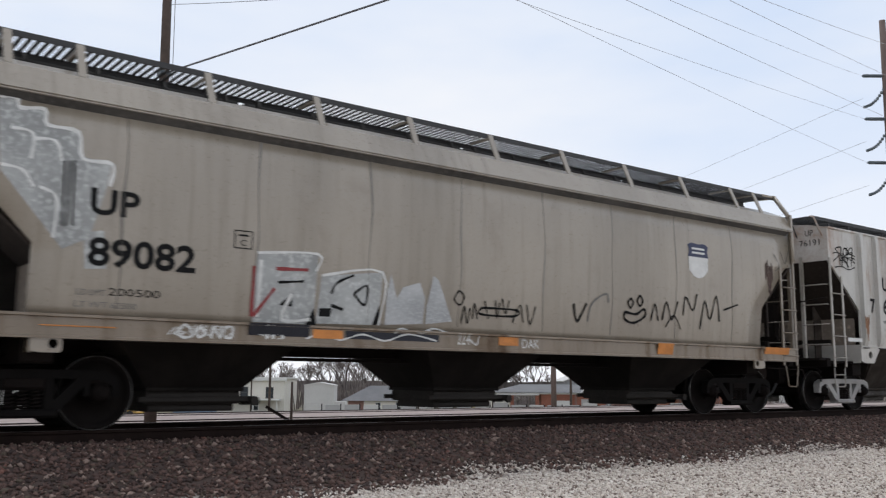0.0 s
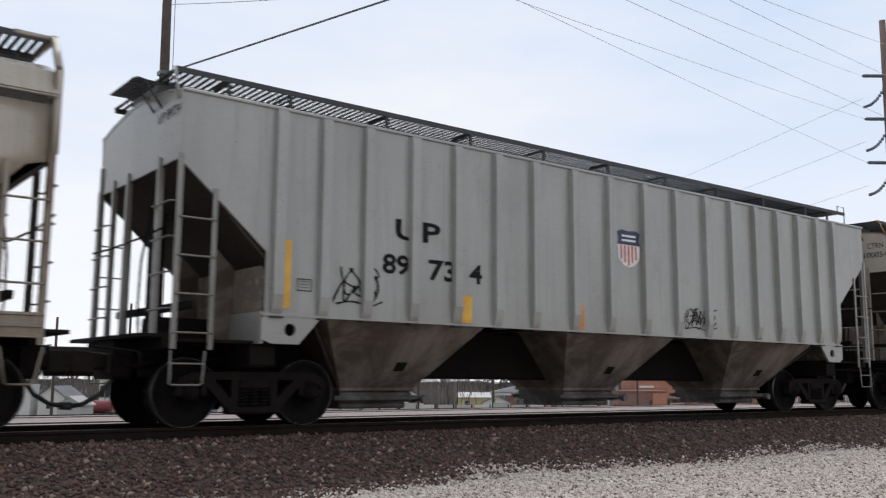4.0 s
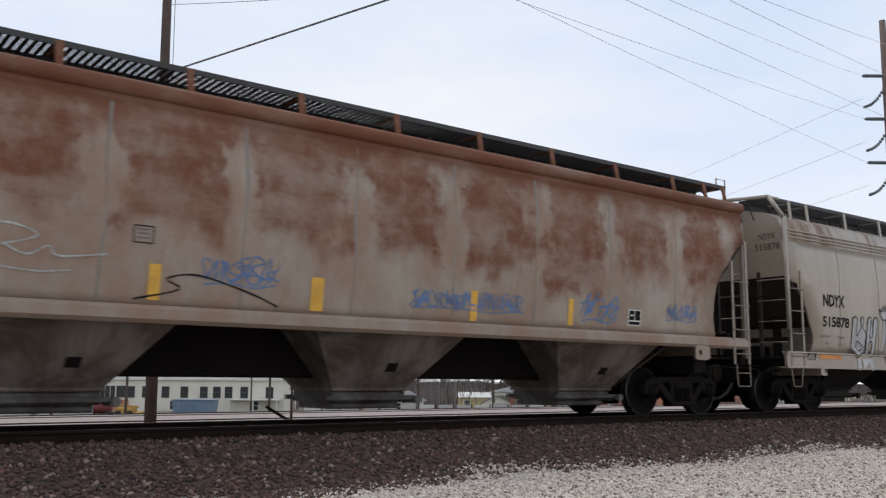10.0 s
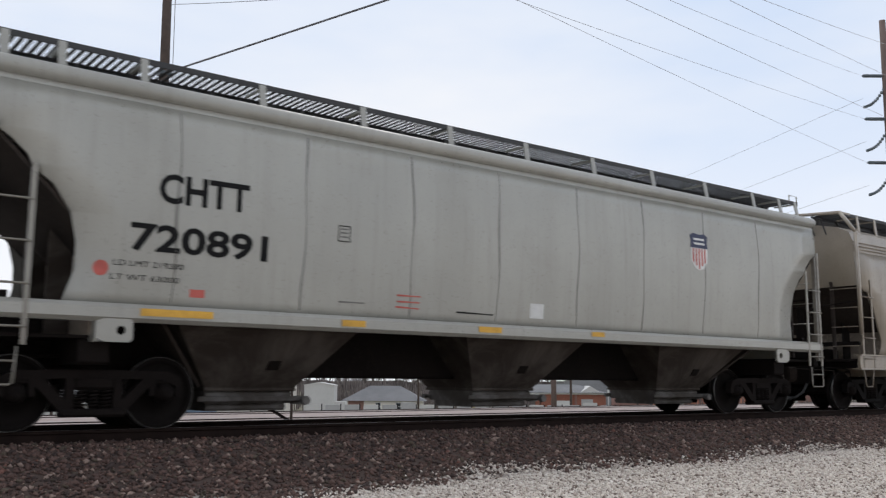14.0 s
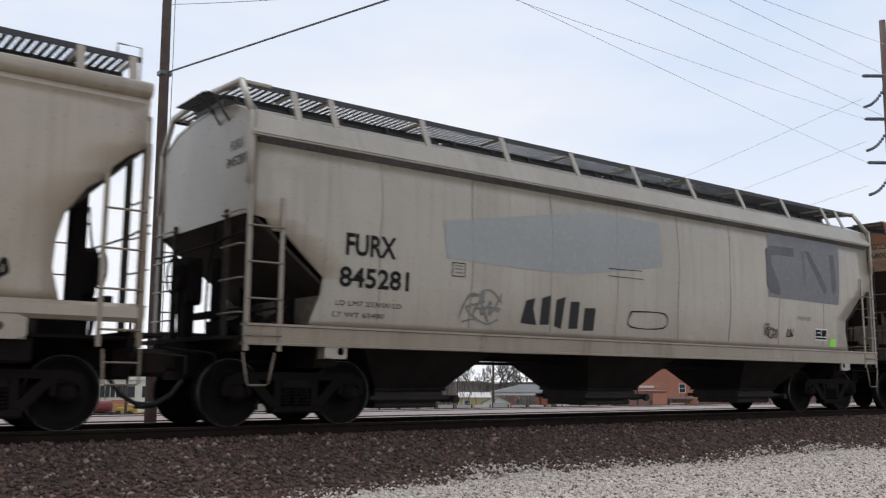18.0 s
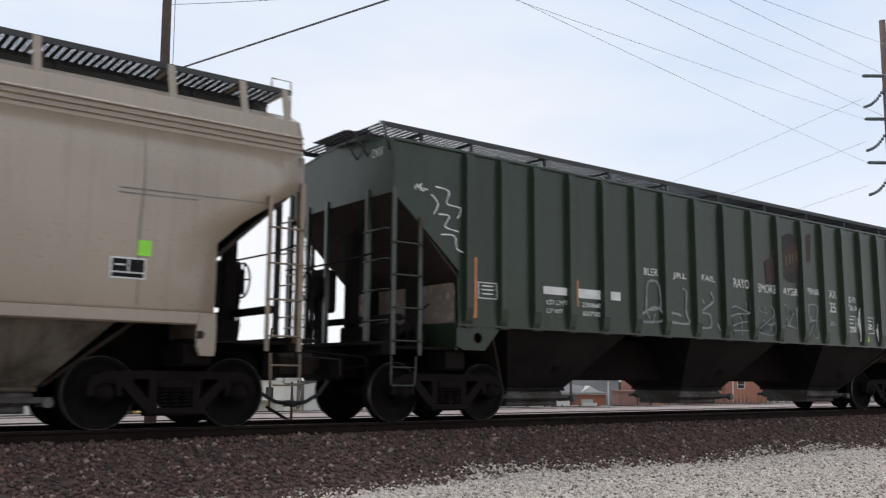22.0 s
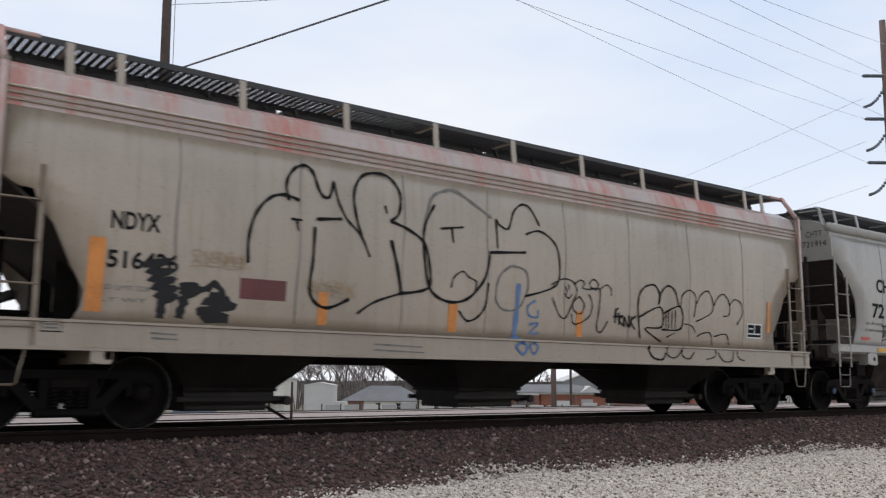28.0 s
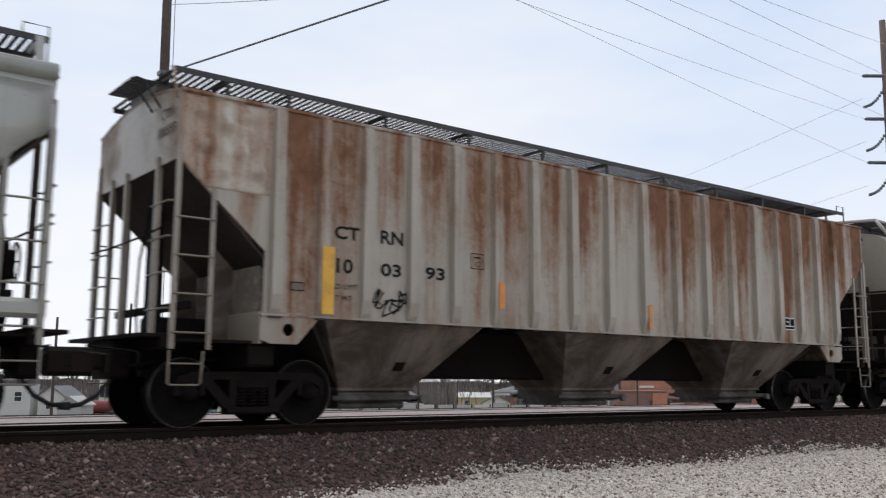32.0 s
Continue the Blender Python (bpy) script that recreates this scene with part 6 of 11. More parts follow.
stroke(0, [(10.23, 1.66), (10.32, 1.98), (10.68, 2.17), (10.73, 2.01)], "g", 0.033)
stroke(0, [(11.32, 2.13), (11.39, 2.06), (11.32, 1.95), (11.25, 2.05), (11.32, 2.13)], "K", 0.033)
stroke(0, [(11.57, 2.20), (11.65, 2.10), (11.58, 2.00), (11.50, 2.09), (11.57, 2.20)], "K", 0.033)
stroke(0, [(11.17, 1.88), (11.48, 1.85), (11.68, 1.95), (11.73, 1.83), (11.43, 1.69), (11.18, 1.75), (11.17, 1.88)], "K", 0.044)
stroke(0, [(11.89, 1.75), (11.99, 2.06), (12.10, 1.76)], "K", 0.033)
stroke(0, [(12.21, 1.77), (12.32, 2.12), (12.49, 1.79), (12.65, 2.15)], "K", 0.033)
stroke(0, [(12.82, 1.89), (12.88, 2.25), (13.11, 2.00), (13.23, 2.32)], "K", 0.033)
stroke(0, [(13.35, 1.65), (13.47, 2.20), (13.65, 1.85), (13.84, 2.32), (13.96, 1.82)], "K", 0.033)
stroke(0, [(14.09, 2.06), (14.55, 2.19)], "K", 0.033)
stroke(0, [(12.32, 1.65), (12.54, 1.88), (12.77, 1.63)], "K", 0.022)
stroke(0, [(15.87, 3.34), (16.05, 3.10), (15.89, 2.98)], "g", 0.022)
stroke(0, [(16.13, 3.42), (16.27, 3.17), (16.44, 3.45)], "g", 0.022)
letters(0, "224", 7.28, 1.18, 0.24, 0.17, "W")
letters(0, "DAK", 8.61, 1.16, 0.37, 0.14, "W")
stroke(0, [(6.12, 1.31), (6.35, 1.39), (6.60, 1.32), (6.91, 1.41), (7.17, 1.36)], "W", 0.022)
stroke(0, [(7.51, 1.27), (7.65, 1.18), (7.71, 1.32)], "W", 0.022)
shape(0, [(0.71, 3.77), (0.89, 3.80), (0.94, 3.70), (1.19, 3.74), (1.24, 3.56), (1.59, 3.52), (1.64, 3.22), (1.99, 3.19), (1.95, 2.90), (1.79, 2.27), (1.49, 2.11), (0.77, 2.94)], "w5")
stroke(0, [(0.71, 3.79), (0.89, 3.80), (0.94, 3.69), (1.20, 3.72), (1.24, 3.54), (1.59, 3.51), (1.65, 3.20), (2.00, 3.18), (1.98, 2.91)], "W", 0.044)
stroke(0, [(0.85, 3.44), (1.09, 3.41), (1.08, 3.11)], "W", 0.033)
stroke(0, [(1.45, 3.14), (1.47, 2.37)], "K", 0.022)
stroke(0, [(1.51, 3.15), (1.52, 2.38)], "K", 0.022)
stroke(0, [(1.56, 3.16), (1.58, 2.39)], "K", 0.022)
stroke(0, [(1.10, 3.35), (1.34, 3.36), (1.42, 3.13)], "W", 0.033)
stroke(0, [(0.76, 3.00), (1.00, 2.97), (1.13, 2.79)], "W", 0.033)
stroke(0, [(1.19, 2.80), (1.39, 2.69), (1.38, 2.23)], "W", 0.033)
shape(0, [(1.72, 2.33), (1.95, 2.37), (2.01, 1.92), (1.76, 1.90)], "w5")
shape(0, [(3.95, 2.30), (4.86, 2.36), (4.85, 1.38), (3.94, 1.38)], "w5")
shape(0, [(4.93, 2.06), (5.94, 2.18), (5.91, 1.42), (4.89, 1.40)], "w5")
stroke(0, [(3.95, 2.29), (4.86, 2.35), (4.84, 2.11)], "W", 0.033)
stroke(0, [(4.93, 2.06), (5.94, 2.18), (5.92, 1.42)], "W", 0.033)
stroke(0, [(4.01, 2.20), (4.00, 1.45)], "W", 0.044)
stroke(0, [(4.49, 1.78), (4.37, 1.43), (4.80, 1.45)], "W", 0.044)
stroke(0, [(3.92, 1.45), (3.91, 2.11)], "D", 0.044)
stroke(0, [(3.94, 1.45), (4.23, 1.84)], "D", 0.044)
stroke(0, [(4.23, 2.10), (4.72, 2.12)], "D", 0.044)
stroke(0, [(4.27, 1.92), (4.66, 1.96)], "K", 0.033)
shape(0, [(4.31, 1.62), (4.49, 1.79), (4.51, 1.61)], "K")
shape(0, [(4.73, 1.37), (4.84, 1.61), (4.90, 1.38)], "K")
shape(0, [(5.81, 1.42), (5.91, 1.71), (5.96, 1.42)], "K")
shape(0, [(4.93, 1.61), (5.13, 1.62), (5.11, 1.50), (4.93, 1.50)], "K")
stroke(0, [(5.10, 1.82), (5.19, 1.98), (5.45, 2.10)], "K", 0.033)
stroke(0, [(5.47, 1.84), (5.68, 1.97), (5.66, 1.69), (5.47, 1.84)], "K", 0.033)
stroke(0, [(5.11, 1.66), (5.31, 1.61)], "K", 0.044)
stroke(0, [(2.87, 1.19), (2.98, 1.30), (3.09, 1.18), (2.98, 1.14), (2.87, 1.19)], "W", 0.033)
stroke(0, [(3.13, 1.20), (3.17, 1.28), (3.25, 1.20), (3.17, 1.15), (3.13, 1.20)], "W", 0.033)
stroke(0, [(3.33, 1.14), (3.35, 1.29), (3.45, 1.15), (3.46, 1.30)], "W", 0.033)
stroke(0, [(3.50, 1.28), (3.61, 1.29), (3.60, 1.16), (3.51, 1.16)], "W", 0.033)
stroke(0, [(4.05, 1.31), (4.13, 1.32), (4.10, 1.16)], "W", 0.033)
stroke(0, [(4.18, 1.16), (4.25, 1.31), (4.34, 1.17)], "W", 0.033)
stroke(0, [(4.68, 1.18), (4.94, 1.26), (5.21, 1.18), (5.58, 1.27), (5.96, 1.19), (6.36, 1.30), (6.88, 1.22)], "W", 0.022)
letters(1, "U", 2.38, 2.84, 0.27, 0.33, "K", 0.026)
letters(1, "P", 3.07, 2.84, 0.29, 0.33, "K", 0.026)
letters(1, "7", 1.76, 2.28, 0.22, 0.35, "K", 0.026)
letters(1, "6", 2.37, 2.28, 0.22, 0.37, "K", 0.026)
letters(1, "1", 3.21, 2.29, 0.10, 0.35, "K", 0.026)
letters(1, "9", 3.92, 2.29, 0.21, 0.37, "K", 0.026)
letters(1, "1", 4.67, 2.31, 0.09, 0.34, "K", 0.026)
ring(1, 6.37, 6.78, 2.54, 3.05, "K")
ring(1, 7.27, 7.72, 2.54, 3.06, "K")
ring(1, 9.20, 9.58, 2.55, 3.03, "K")
ring(1, 10.10, 10.51, 2.54, 3.04, "K")
ring(1, 5.48, 5.84, 1.84, 2.37, "K")
ring(1, 6.36, 6.77, 1.82, 2.34, "K")
ring(1, 7.25, 7.66, 1.83, 2.34, "K")
ring(1, 9.25, 9.50, 1.82, 2.33, "K")
ring(1, 10.94, 11.31, 1.82, 2.31, "K")
patch(1, 8.42, 8.51, 2.55, 3.05, "K")
patch(1, 8.40, 8.49, 1.82, 2.32, "K")
patch(1, 10.24, 10.33, 1.82, 2.33, "K")
patch(1, 2.21, 2.56, 2.06, 2.13, "g")
patch(1, 2.94, 3.50, 2.05, 2.12, "g")
patch(1, 3.74, 3.98, 2.08, 2.17, "g")
letters(1, "LD LMT", 2.25, 1.87, 0.37, 0.07, "K")
letters(1, "LT WT", 2.25, 1.71, 0.30, 0.08, "K")
letters(1, "200500", 3.01, 1.87, 0.44, 0.08, "K")
letters(1, "72480", 3.11, 1.71, 0.34, 0.07, "K")
patch(1, 1.30, 1.50, 1.61, 2.23, "r")
patch(1, 2.77, 2.86, 3.56, 4.04, "r")
patch(1, 4.44, 4.55, 1.69, 2.07, "O")
patch(1, 7.02, 7.13, 1.63, 2.10, "O")
patch(1, 9.84, 9.92, 1.70, 2.12, "O")
patch(1, 12.44, 12.70, 1.70, 2.16, "O")
shape(1, [(0.66, 1.67), (1.31, 1.67), (1.31, 1.59), (0.66, 1.58)], "W")
data_panel(1, 13.35, 13.77, 1.76, 2.05)
scribble(1, 3.75, 4.23, 1.72, 2.07, "K", 11)
scribble(1, 4.55, 5.11, 1.72, 2.17, "K", 12)
scribble(1, 0.25, 1.12, 3.23, 3.77, "K", 13)
patch(1, 10.59, 10.68, 3.27, 3.74, "r")
patch(1, 14.49, 14.63, 3.49, 4.00, "r")
patch(1, 15.92, 16.10, 3.40, 3.94, "r")
patch(1, 16.29, 16.48, 3.63, 4.01, "r")
patch(1, 13.33, 13.45, 3.67, 4.09, "r")
patch(1, 10.01, 10.14, 3.30, 3.86, "r")
patch(1, 10.17, 10.31, 3.44, 3.92, "r")
patch(1, 12.85, 12.98, 3.25, 4.01, "r")
patch(1, 14.69, 14.81, 3.44, 4.05, "r")
patch(1, 13.23, 13.39, 3.76, 4.16, "r")
patch(1, 12.39, 12.58, 3.80, 4.06, "r")
letters(2, "UP", 1.61, 2.53, 0.62, 0.35, "K", 0.026)
letters(2, "8898", 1.55, 1.93, 1.21, 0.34, "K", 0.026)
letters(2, "LD LMT 200700", 1.44, 1.60, 0.79, 0.07, "g")
letters(2, "LT WT 62300", 1.42, 1.47, 0.77, 0.07, "g")
patch(2, 6.83, 8.01, 1.16, 1.28, "w5")
shape(2, [(2.32, 1.38), (3.30, 2.32), (3.42, 2.32), (3.46, 2.10), (3.88, 2.35), (3.63, 1.90), (4.17, 2.32), (4.71, 2.19), (4.76, 2.20), (5.14, 2.40), (5.18, 2.24), (5.02, 1.41), (3.35, 1.36)], "D")
shape(2, [(3.30, 2.32), (3.40, 2.32), (3.45, 2.10), (3.54, 2.32), (3.86, 2.34), (3.63, 1.90), (3.92, 1.41), (3.63, 1.38), (3.40, 1.76), (3.36, 1.36), (3.01, 1.38)], "W2")
shape(2, [(4.17, 2.32), (4.60, 2.37), (4.71, 2.09), (4.66, 1.42), (4.10, 1.40), (4.12, 1.67)], "W2")
shape(2, [(5.14, 2.36), (5.54, 2.40), (5.72, 2.29), (5.69, 1.99), (5.50, 1.96), (5.80, 1.44), (5.44, 1.42), (5.29, 1.72), (5.21, 1.42), (5.02, 1.41), (5.10, 2.02)], "W2")
shape(2, [(4.51, 2.13), (4.50, 2.09), (4.45, 2.06), (4.40, 2.05), (4.36, 2.07), (4.34, 2.12), (4.35, 2.16), (4.39, 2.19), (4.45, 2.20), (4.49, 2.17)], "D2")
shape(2, [(5.50, 2.22), (5.49, 2.19), (5.46, 2.16), (5.42, 2.16), (5.39, 2.18), (5.37, 2.21), (5.38, 2.25), (5.41, 2.27), (5.46, 2.27), (5.49, 2.26)], "D2")
stroke(2, [(3.30, 2.32), (3.41, 2.35), (3.94, 2.40), (3.83, 2.16), (3.65, 1.92)], "o", 0.055)
stroke(2, [(3.83, 2.16), (4.13, 2.38), (4.64, 2.41), (4.74, 2.22), (5.10, 2.45), (5.61, 2.49), (5.73, 2.32), (5.71, 1.95), (5.56, 1.93), (5.82, 1.43)], "o", 0.055)
stroke(2, [(6.18, 1.97), (6.30, 2.08), (6.58, 2.20), (6.83, 2.21), (7.01, 2.02), (6.93, 1.75), (6.69, 1.54), (6.67, 1.45)], "g3", 0.030)
stroke(2, [(6.17, 1.96), (6.32, 1.67), (6.44, 1.44)], "K", 0.060)
stroke(2, [(6.92, 2.17), (7.18, 2.27), (7.45, 2.17), (7.50, 1.98), (7.38, 1.69), (7.07, 1.55), (7.00, 1.56), (7.03, 1.48)], "g3", 0.030)
stroke(2, [(7.45, 2.17), (7.68, 2.23), (7.92, 2.13), (7.94, 1.89), (7.74, 1.64), (7.47, 1.57), (7.45, 1.50)], "g3", 0.035)
stroke(2, [(7.87, 2.19), (8.06, 2.30), (8.30, 2.20), (8.39, 1.96), (8.21, 1.70), (7.98, 1.57), (7.93, 1.49)], "g3", 0.040)
stroke(2, [(7.03, 1.47), (7.20, 1.52), (7.40, 1.47)], "g3", 0.040)
stroke(2, [(7.45, 1.49), (7.65, 1.54), (7.82, 1.46)], "g3", 0.040)
stroke(2, [(8.41, 1.86), (8.61, 1.86), (8.58, 1.64), (8.29, 1.63)], "K", 0.022)
shape(2, [(6.57, 1.31), (6.80, 1.31), (6.79, 1.14), (6.64, 1.14)], "W2")
shape(2, [(6.84, 1.31), (7.44, 1.32), (7.39, 1.14), (7.08, 1.14), (6.91, 1.18)], "W2")
shape(2, [(7.49, 1.31), (7.89, 1.32), (7.85, 1.15), (7.46, 1.15)], "W2")
stroke(2, [(6.46, 1.32), (6.55, 1.16)], "K", 0.050)
stroke(2, [(7.44, 1.32), (7.41, 1.16)], "K", 0.030)
block_graffiti(2, "CEKAY", 8.80, 1.39, 3.59, 0.93, "d", "d", 0.16)
patch(2, 1.14, 1.60, 1.36, 3.21, "s")
patch(2, 15.53, 15.57, 1.73, 3.23, "s")
patch(2, 1.20, 1.68, 4.03, 4.12, "s")
outline_box(2, 3.54, 3.77, 2.42, 2.55, "K")
stroke(2, [(2.99, 1.34), (4.64, 1.36)], "Y", 0.022)
scribble(2, 2.51, 2.89, 1.53, 1.63, "W", 22)
emblem(2, 12.60, 13.25, 2.62, 3.33, 0)
stroke(2, [(12.73, 2.25), (12.79, 2.00)], "K", 0.033)
stroke(2, [(12.71, 2.23), (12.87, 2.20), (12.86, 2.07), (12.74, 1.99)], "K", 0.033)
stroke(2, [(12.92, 2.24), (12.97, 2.03)], "K", 0.033)
stroke(2, [(12.92, 2.23), (13.06, 2.28)], "K", 0.033)
stroke(2, [(12.95, 2.13), (13.07, 2.17)], "K", 0.033)
stroke(2, [(12.97, 2.03), (13.10, 2.08)], "K", 0.033)
stroke(2, [(13.11, 2.28), (13.17, 2.07), (13.24, 2.21), (13.30, 2.09), (13.35, 2.32)], "K", 0.033)
stroke(2, [(13.48, 2.37), (13.52, 2.11)], "K", 0.033)
stroke(2, [(13.41, 2.26), (13.58, 2.33)], "K", 0.033)
stroke(2, [(12.92, 1.87), (13.19, 1.98), (13.50, 1.95)], "K", 0.033)
stroke(2, [(13.02, 1.83), (13.23, 1.91), (13.40, 1.88)], "K", 0.033)
data_panel(2, 14.09, 14.63, 1.56, 1.83)
patch(2, 14.33, 14.54, 1.87, 2.01, "L")
patch(2, 15.30, 15.50, 2.34, 3.22, "s")
letters(3, "UP", 3.31, 2.68, 0.83, 0.31, "K", 0.026)
letters(3, "89", 3.09, 2.16, 0.48, 0.30, "K", 0.026)
letters(3, "73", 3.92, 2.12, 0.53, 0.32, "K", 0.026)
letters(3, "4", 4.71, 2.13, 0.26, 0.30, "K", 0.026)
patch(3, 1.46, 1.61, 1.58, 2.50, "Y")
patch(3, 4.55, 4.76, 1.51, 1.94, "Y")
patch(3, 7.11, 7.25, 1.51, 1.92, "O")
emblem(3, 8.18, 8.69, 2.68, 3.38, 1)
scribble(3, 2.32, 3.10, 1.66, 2.21, "K", 31)
outline_box(3, 1.71, 1.93, 1.82, 1.99, "K")
scribble(3, 9.97, 10.97, 1.62, 2.05, "K", 32)
letters(4, "CT", 2.26, 2.55, 0.35, 0.25, "K", 0.026)
letters(4, "RN", 3.03, 2.55, 0.40, 0.24, "K", 0.026)
letters(4, "10", 2.30, 2.11, 0.31, 0.24, "K", 0.026)
letters(4, "00", 3.02, 2.11, 0.39, 0.23, "K", 0.026)
letters(4, "54", 3.84, 2.11, 0.39, 0.22, "K", 0.026)
letters(4, "LD LMT", 2.26, 1.88, 0.37, 0.07, "K")
letters(4, "LT WT", 2.26, 1.72, 0.34, 0.07, "K")
letters(4, "221600", 3.02, 1.87, 0.40, 0.07, "K")
letters(4, "64300", 3.08, 1.71, 0.35, 0.07, "K")
patch(4, 1.53, 1.97, 1.67, 1.79, "Y")
patch(4, 2.21, 2.68, 1.52, 1.62, "O")
patch(4, 4.61, 5.11, 1.50, 1.62, "O")
patch(4, 7.22, 7.69, 1.49, 1.62, "O")
patch(4, 9.96, 10.49, 1.49, 1.59, "O")
patch(4, 12.50, 13.00, 1.51, 1.60, "O")
patch(4, 14.80, 15.18, 1.62, 1.77, "Y")
outline_box(4, 4.72, 4.98, 2.33, 2.59, "K", "K")
outline_box(4, 1.63, 1.86, 1.83, 1.93, "K")
data_panel(4, 13.35, 13.73, 1.73, 2.04)
scribble(4, 7.20, 7.55, 1.78, 1.98, "K", 41)
patch(4, 15.11, 15.28, 1.93, 2.07, "L")
letters(5, "U", 3.13, 2.64, 0.28, 0.37, "K", 0.026)
letters(5, "P", 3.69, 2.65, 0.26, 0.37, "K", 0.026)
letters(5, "90", 2.89, 2.09, 0.53, 0.37, "K", 0.026)
letters(5, "20", 3.69, 2.10, 0.51, 0.37, "K", 0.026)
letters(5, "2", 4.51, 2.11, 0.24, 0.36, "K", 0.026)
letters(5, "LD LMT", 2.95, 1.87, 0.42, 0.07, "K")
letters(5, "LT WT", 2.93, 1.72, 0.43, 0.07, "K")
letters(5, "222500", 3.72, 1.87, 0.42, 0.07, "K")
letters(5, "64800", 3.79, 1.72, 0.35, 0.07, "K")
letters(5, "LO", 4.55, 1.87, 0.16, 0.06, "K")
emblem(5, 8.01, 8.67, 2.69, 3.39, 1)
scribble(5, 6.14, 6.80, 1.67, 1.97, "W", 51)
scribble(5, 7.03, 7.62, 1.66, 1.90, "W", 52)
scribble(5, 7.99, 8.63, 1.71, 2.14, "K", 53)
scribble(5, 2.27, 2.51, 1.67, 1.83, "B2", 54)
outline_box(5, 1.59, 1.83, 1.81, 1.97, "K")
outline_box(5, 5.45, 5.69, 2.43, 2.68, "K", "C")
data_panel(5, 13.33, 13.73, 1.71, 1.96)
patch(5, 4.64, 4.88, 1.53, 1.64, "O")
stroke(5, [(0.33, 4.07), (0.90, 4.11)], "g", 0.011)
stroke(5, [(0.33, 3.99), (1.00, 4.04)], "g", 0.011)
stroke(5, [(0.34, 3.92), (1.04, 3.95)], "g", 0.011)
letters(6, "NDYX", 1.34, 2.34, 0.87, 0.27, "K", 0.026)
letters(6, "515133", 1.32, 1.88, 1.02, 0.23, "K", 0.026)
letters(6, "LD LMT 223100", 1.27, 1.60, 0.81, 0.08, "K")
letters(6, "LT WT 63100", 1.28, 1.45, 0.78, 0.07, "K")
outline_box(6, 3.82, 4.06, 2.08, 2.34, "K", "C")
scribble(6, 2.09, 2.89, 1.57, 1.81, "g3", 61)
scribble(6, 3.14, 4.66, 1.34, 1.96, "g3", 62)
stroke(6, [(4.84, 1.57), (5.53, 1.79), (6.32, 1.88), (6.04, 1.34), (5.64, 0.96)], "K", 0.055)
stroke(6, [(6.75, 2.20), (6.95, 1.76), (6.87, 1.37), (7.14, 0.98)], "K", 0.066)
stroke(6, [(7.02, 1.77), (7.92, 1.96), (7.91, 1.50), (7.08, 1.38)], "K", 0.044)
stroke(6, [(8.12, 1.05), (8.85, 1.33), (8.22, 1.67), (8.81, 2.12), (8.95, 1.65), (8.22, 1.52)], "K", 0.055)
scribble(6, 9.36, 14.57, 1.05, 1.34, "g3", 64)
scribble(6, 2.30, 5.02, 1.04, 1.30, "g3", 65)
disc(6, 8.73, 9.63, 2.12, 2.98, "G")
shape(6, [(8.81, 2.81), (9.06, 2.85), (9.50, 2.60), (9.09, 2.26), (8.84, 2.23), (8.77, 2.51)], "e")
stroke(6, [(8.82, 2.47), (8.83, 2.63)], "K", 0.036)
stroke(6, [(8.89, 2.47), (8.90, 2.60)], "K", 0.036)
stroke(6, [(8.95, 2.47), (8.96, 2.60)], "K", 0.036)
stroke(6, [(9.02, 2.47), (9.03, 2.63)], "K", 0.036)
stroke(6, [(9.08, 2.47), (9.09, 2.60)], "K", 0.036)
stroke(6, [(9.15, 2.47), (9.16, 2.60)], "K", 0.036)
stroke(6, [(9.22, 2.47), (9.23, 2.63)], "K", 0.036)
data_panel(6, 14.13, 14.71, 1.49, 1.79)
patch(6, 14.41, 14.61, 1.13, 1.28, "L")
letters(6, "HLS BBCP", 14.18, 2.16, 0.60, 0.07, "g")
stroke(6, [(4.76, 1.53), (5.07, 1.65), (5.45, 1.75)], "K", 0.033)
stroke(6, [(5.45, 1.78), (5.39, 1.40)], "K", 0.033)
stroke(6, [(5.47, 1.84), (6.12, 1.87)], "K", 0.033)
stroke(6, [(4.78, 1.52), (4.95, 1.45), (5.00, 1.30)], "K", 0.033)
stroke(6, [(6.21, 1.73), (6.05, 1.51), (6.02, 1.34)], "K", 0.099)
stroke(6, [(6.21, 1.73), (6.21, 1.35)], "K", 0.022)
stroke(6, [(6.30, 1.78), (6.66, 2.20)], "K", 0.033)
stroke(6, [(6.66, 2.20), (6.91, 1.99)], "K", 0.033)
stroke(6, [(6.89, 2.08), (6.86, 1.77)], "K", 0.088)
stroke(6, [(7.00, 1.82), (6.83, 1.50), (6.77, 1.37)], "K", 0.099)
stroke(6, [(6.98, 1.91), (7.24, 1.97), (7.42, 1.89), (7.92, 2.06), (7.85, 1.78)], "K", 0.033)
stroke(6, [(7.18, 1.56), (7.67, 1.67), (7.91, 1.55), (7.98, 1.32)], "K", 0.066)
stroke(6, [(7.88, 1.82), (7.95, 1.32)], "K", 0.088)
stroke(6, [(8.11, 1.84), (8.24, 2.03), (8.64, 2.08), (8.90, 1.88), (8.97, 1.59)], "K", 0.033)
stroke(6, [(8.17, 1.51), (8.87, 1.54)], "K", 0.022)
stroke(6, [(8.93, 1.73), (8.92, 1.35)], "K", 0.077)
shape(6, [(8.17, 1.68), (8.39, 1.78), (8.66, 1.72)], "K")
shape(6, [(8.18, 1.48), (8.33, 1.35), (8.43, 1.48)], "K")
shape(6, [(8.69, 1.50), (8.92, 1.48), (8.89, 1.35)], "K")
stroke(6, [(5.53, 0.98), (5.95, 1.17), (6.11, 1.24)], "K", 0.088)
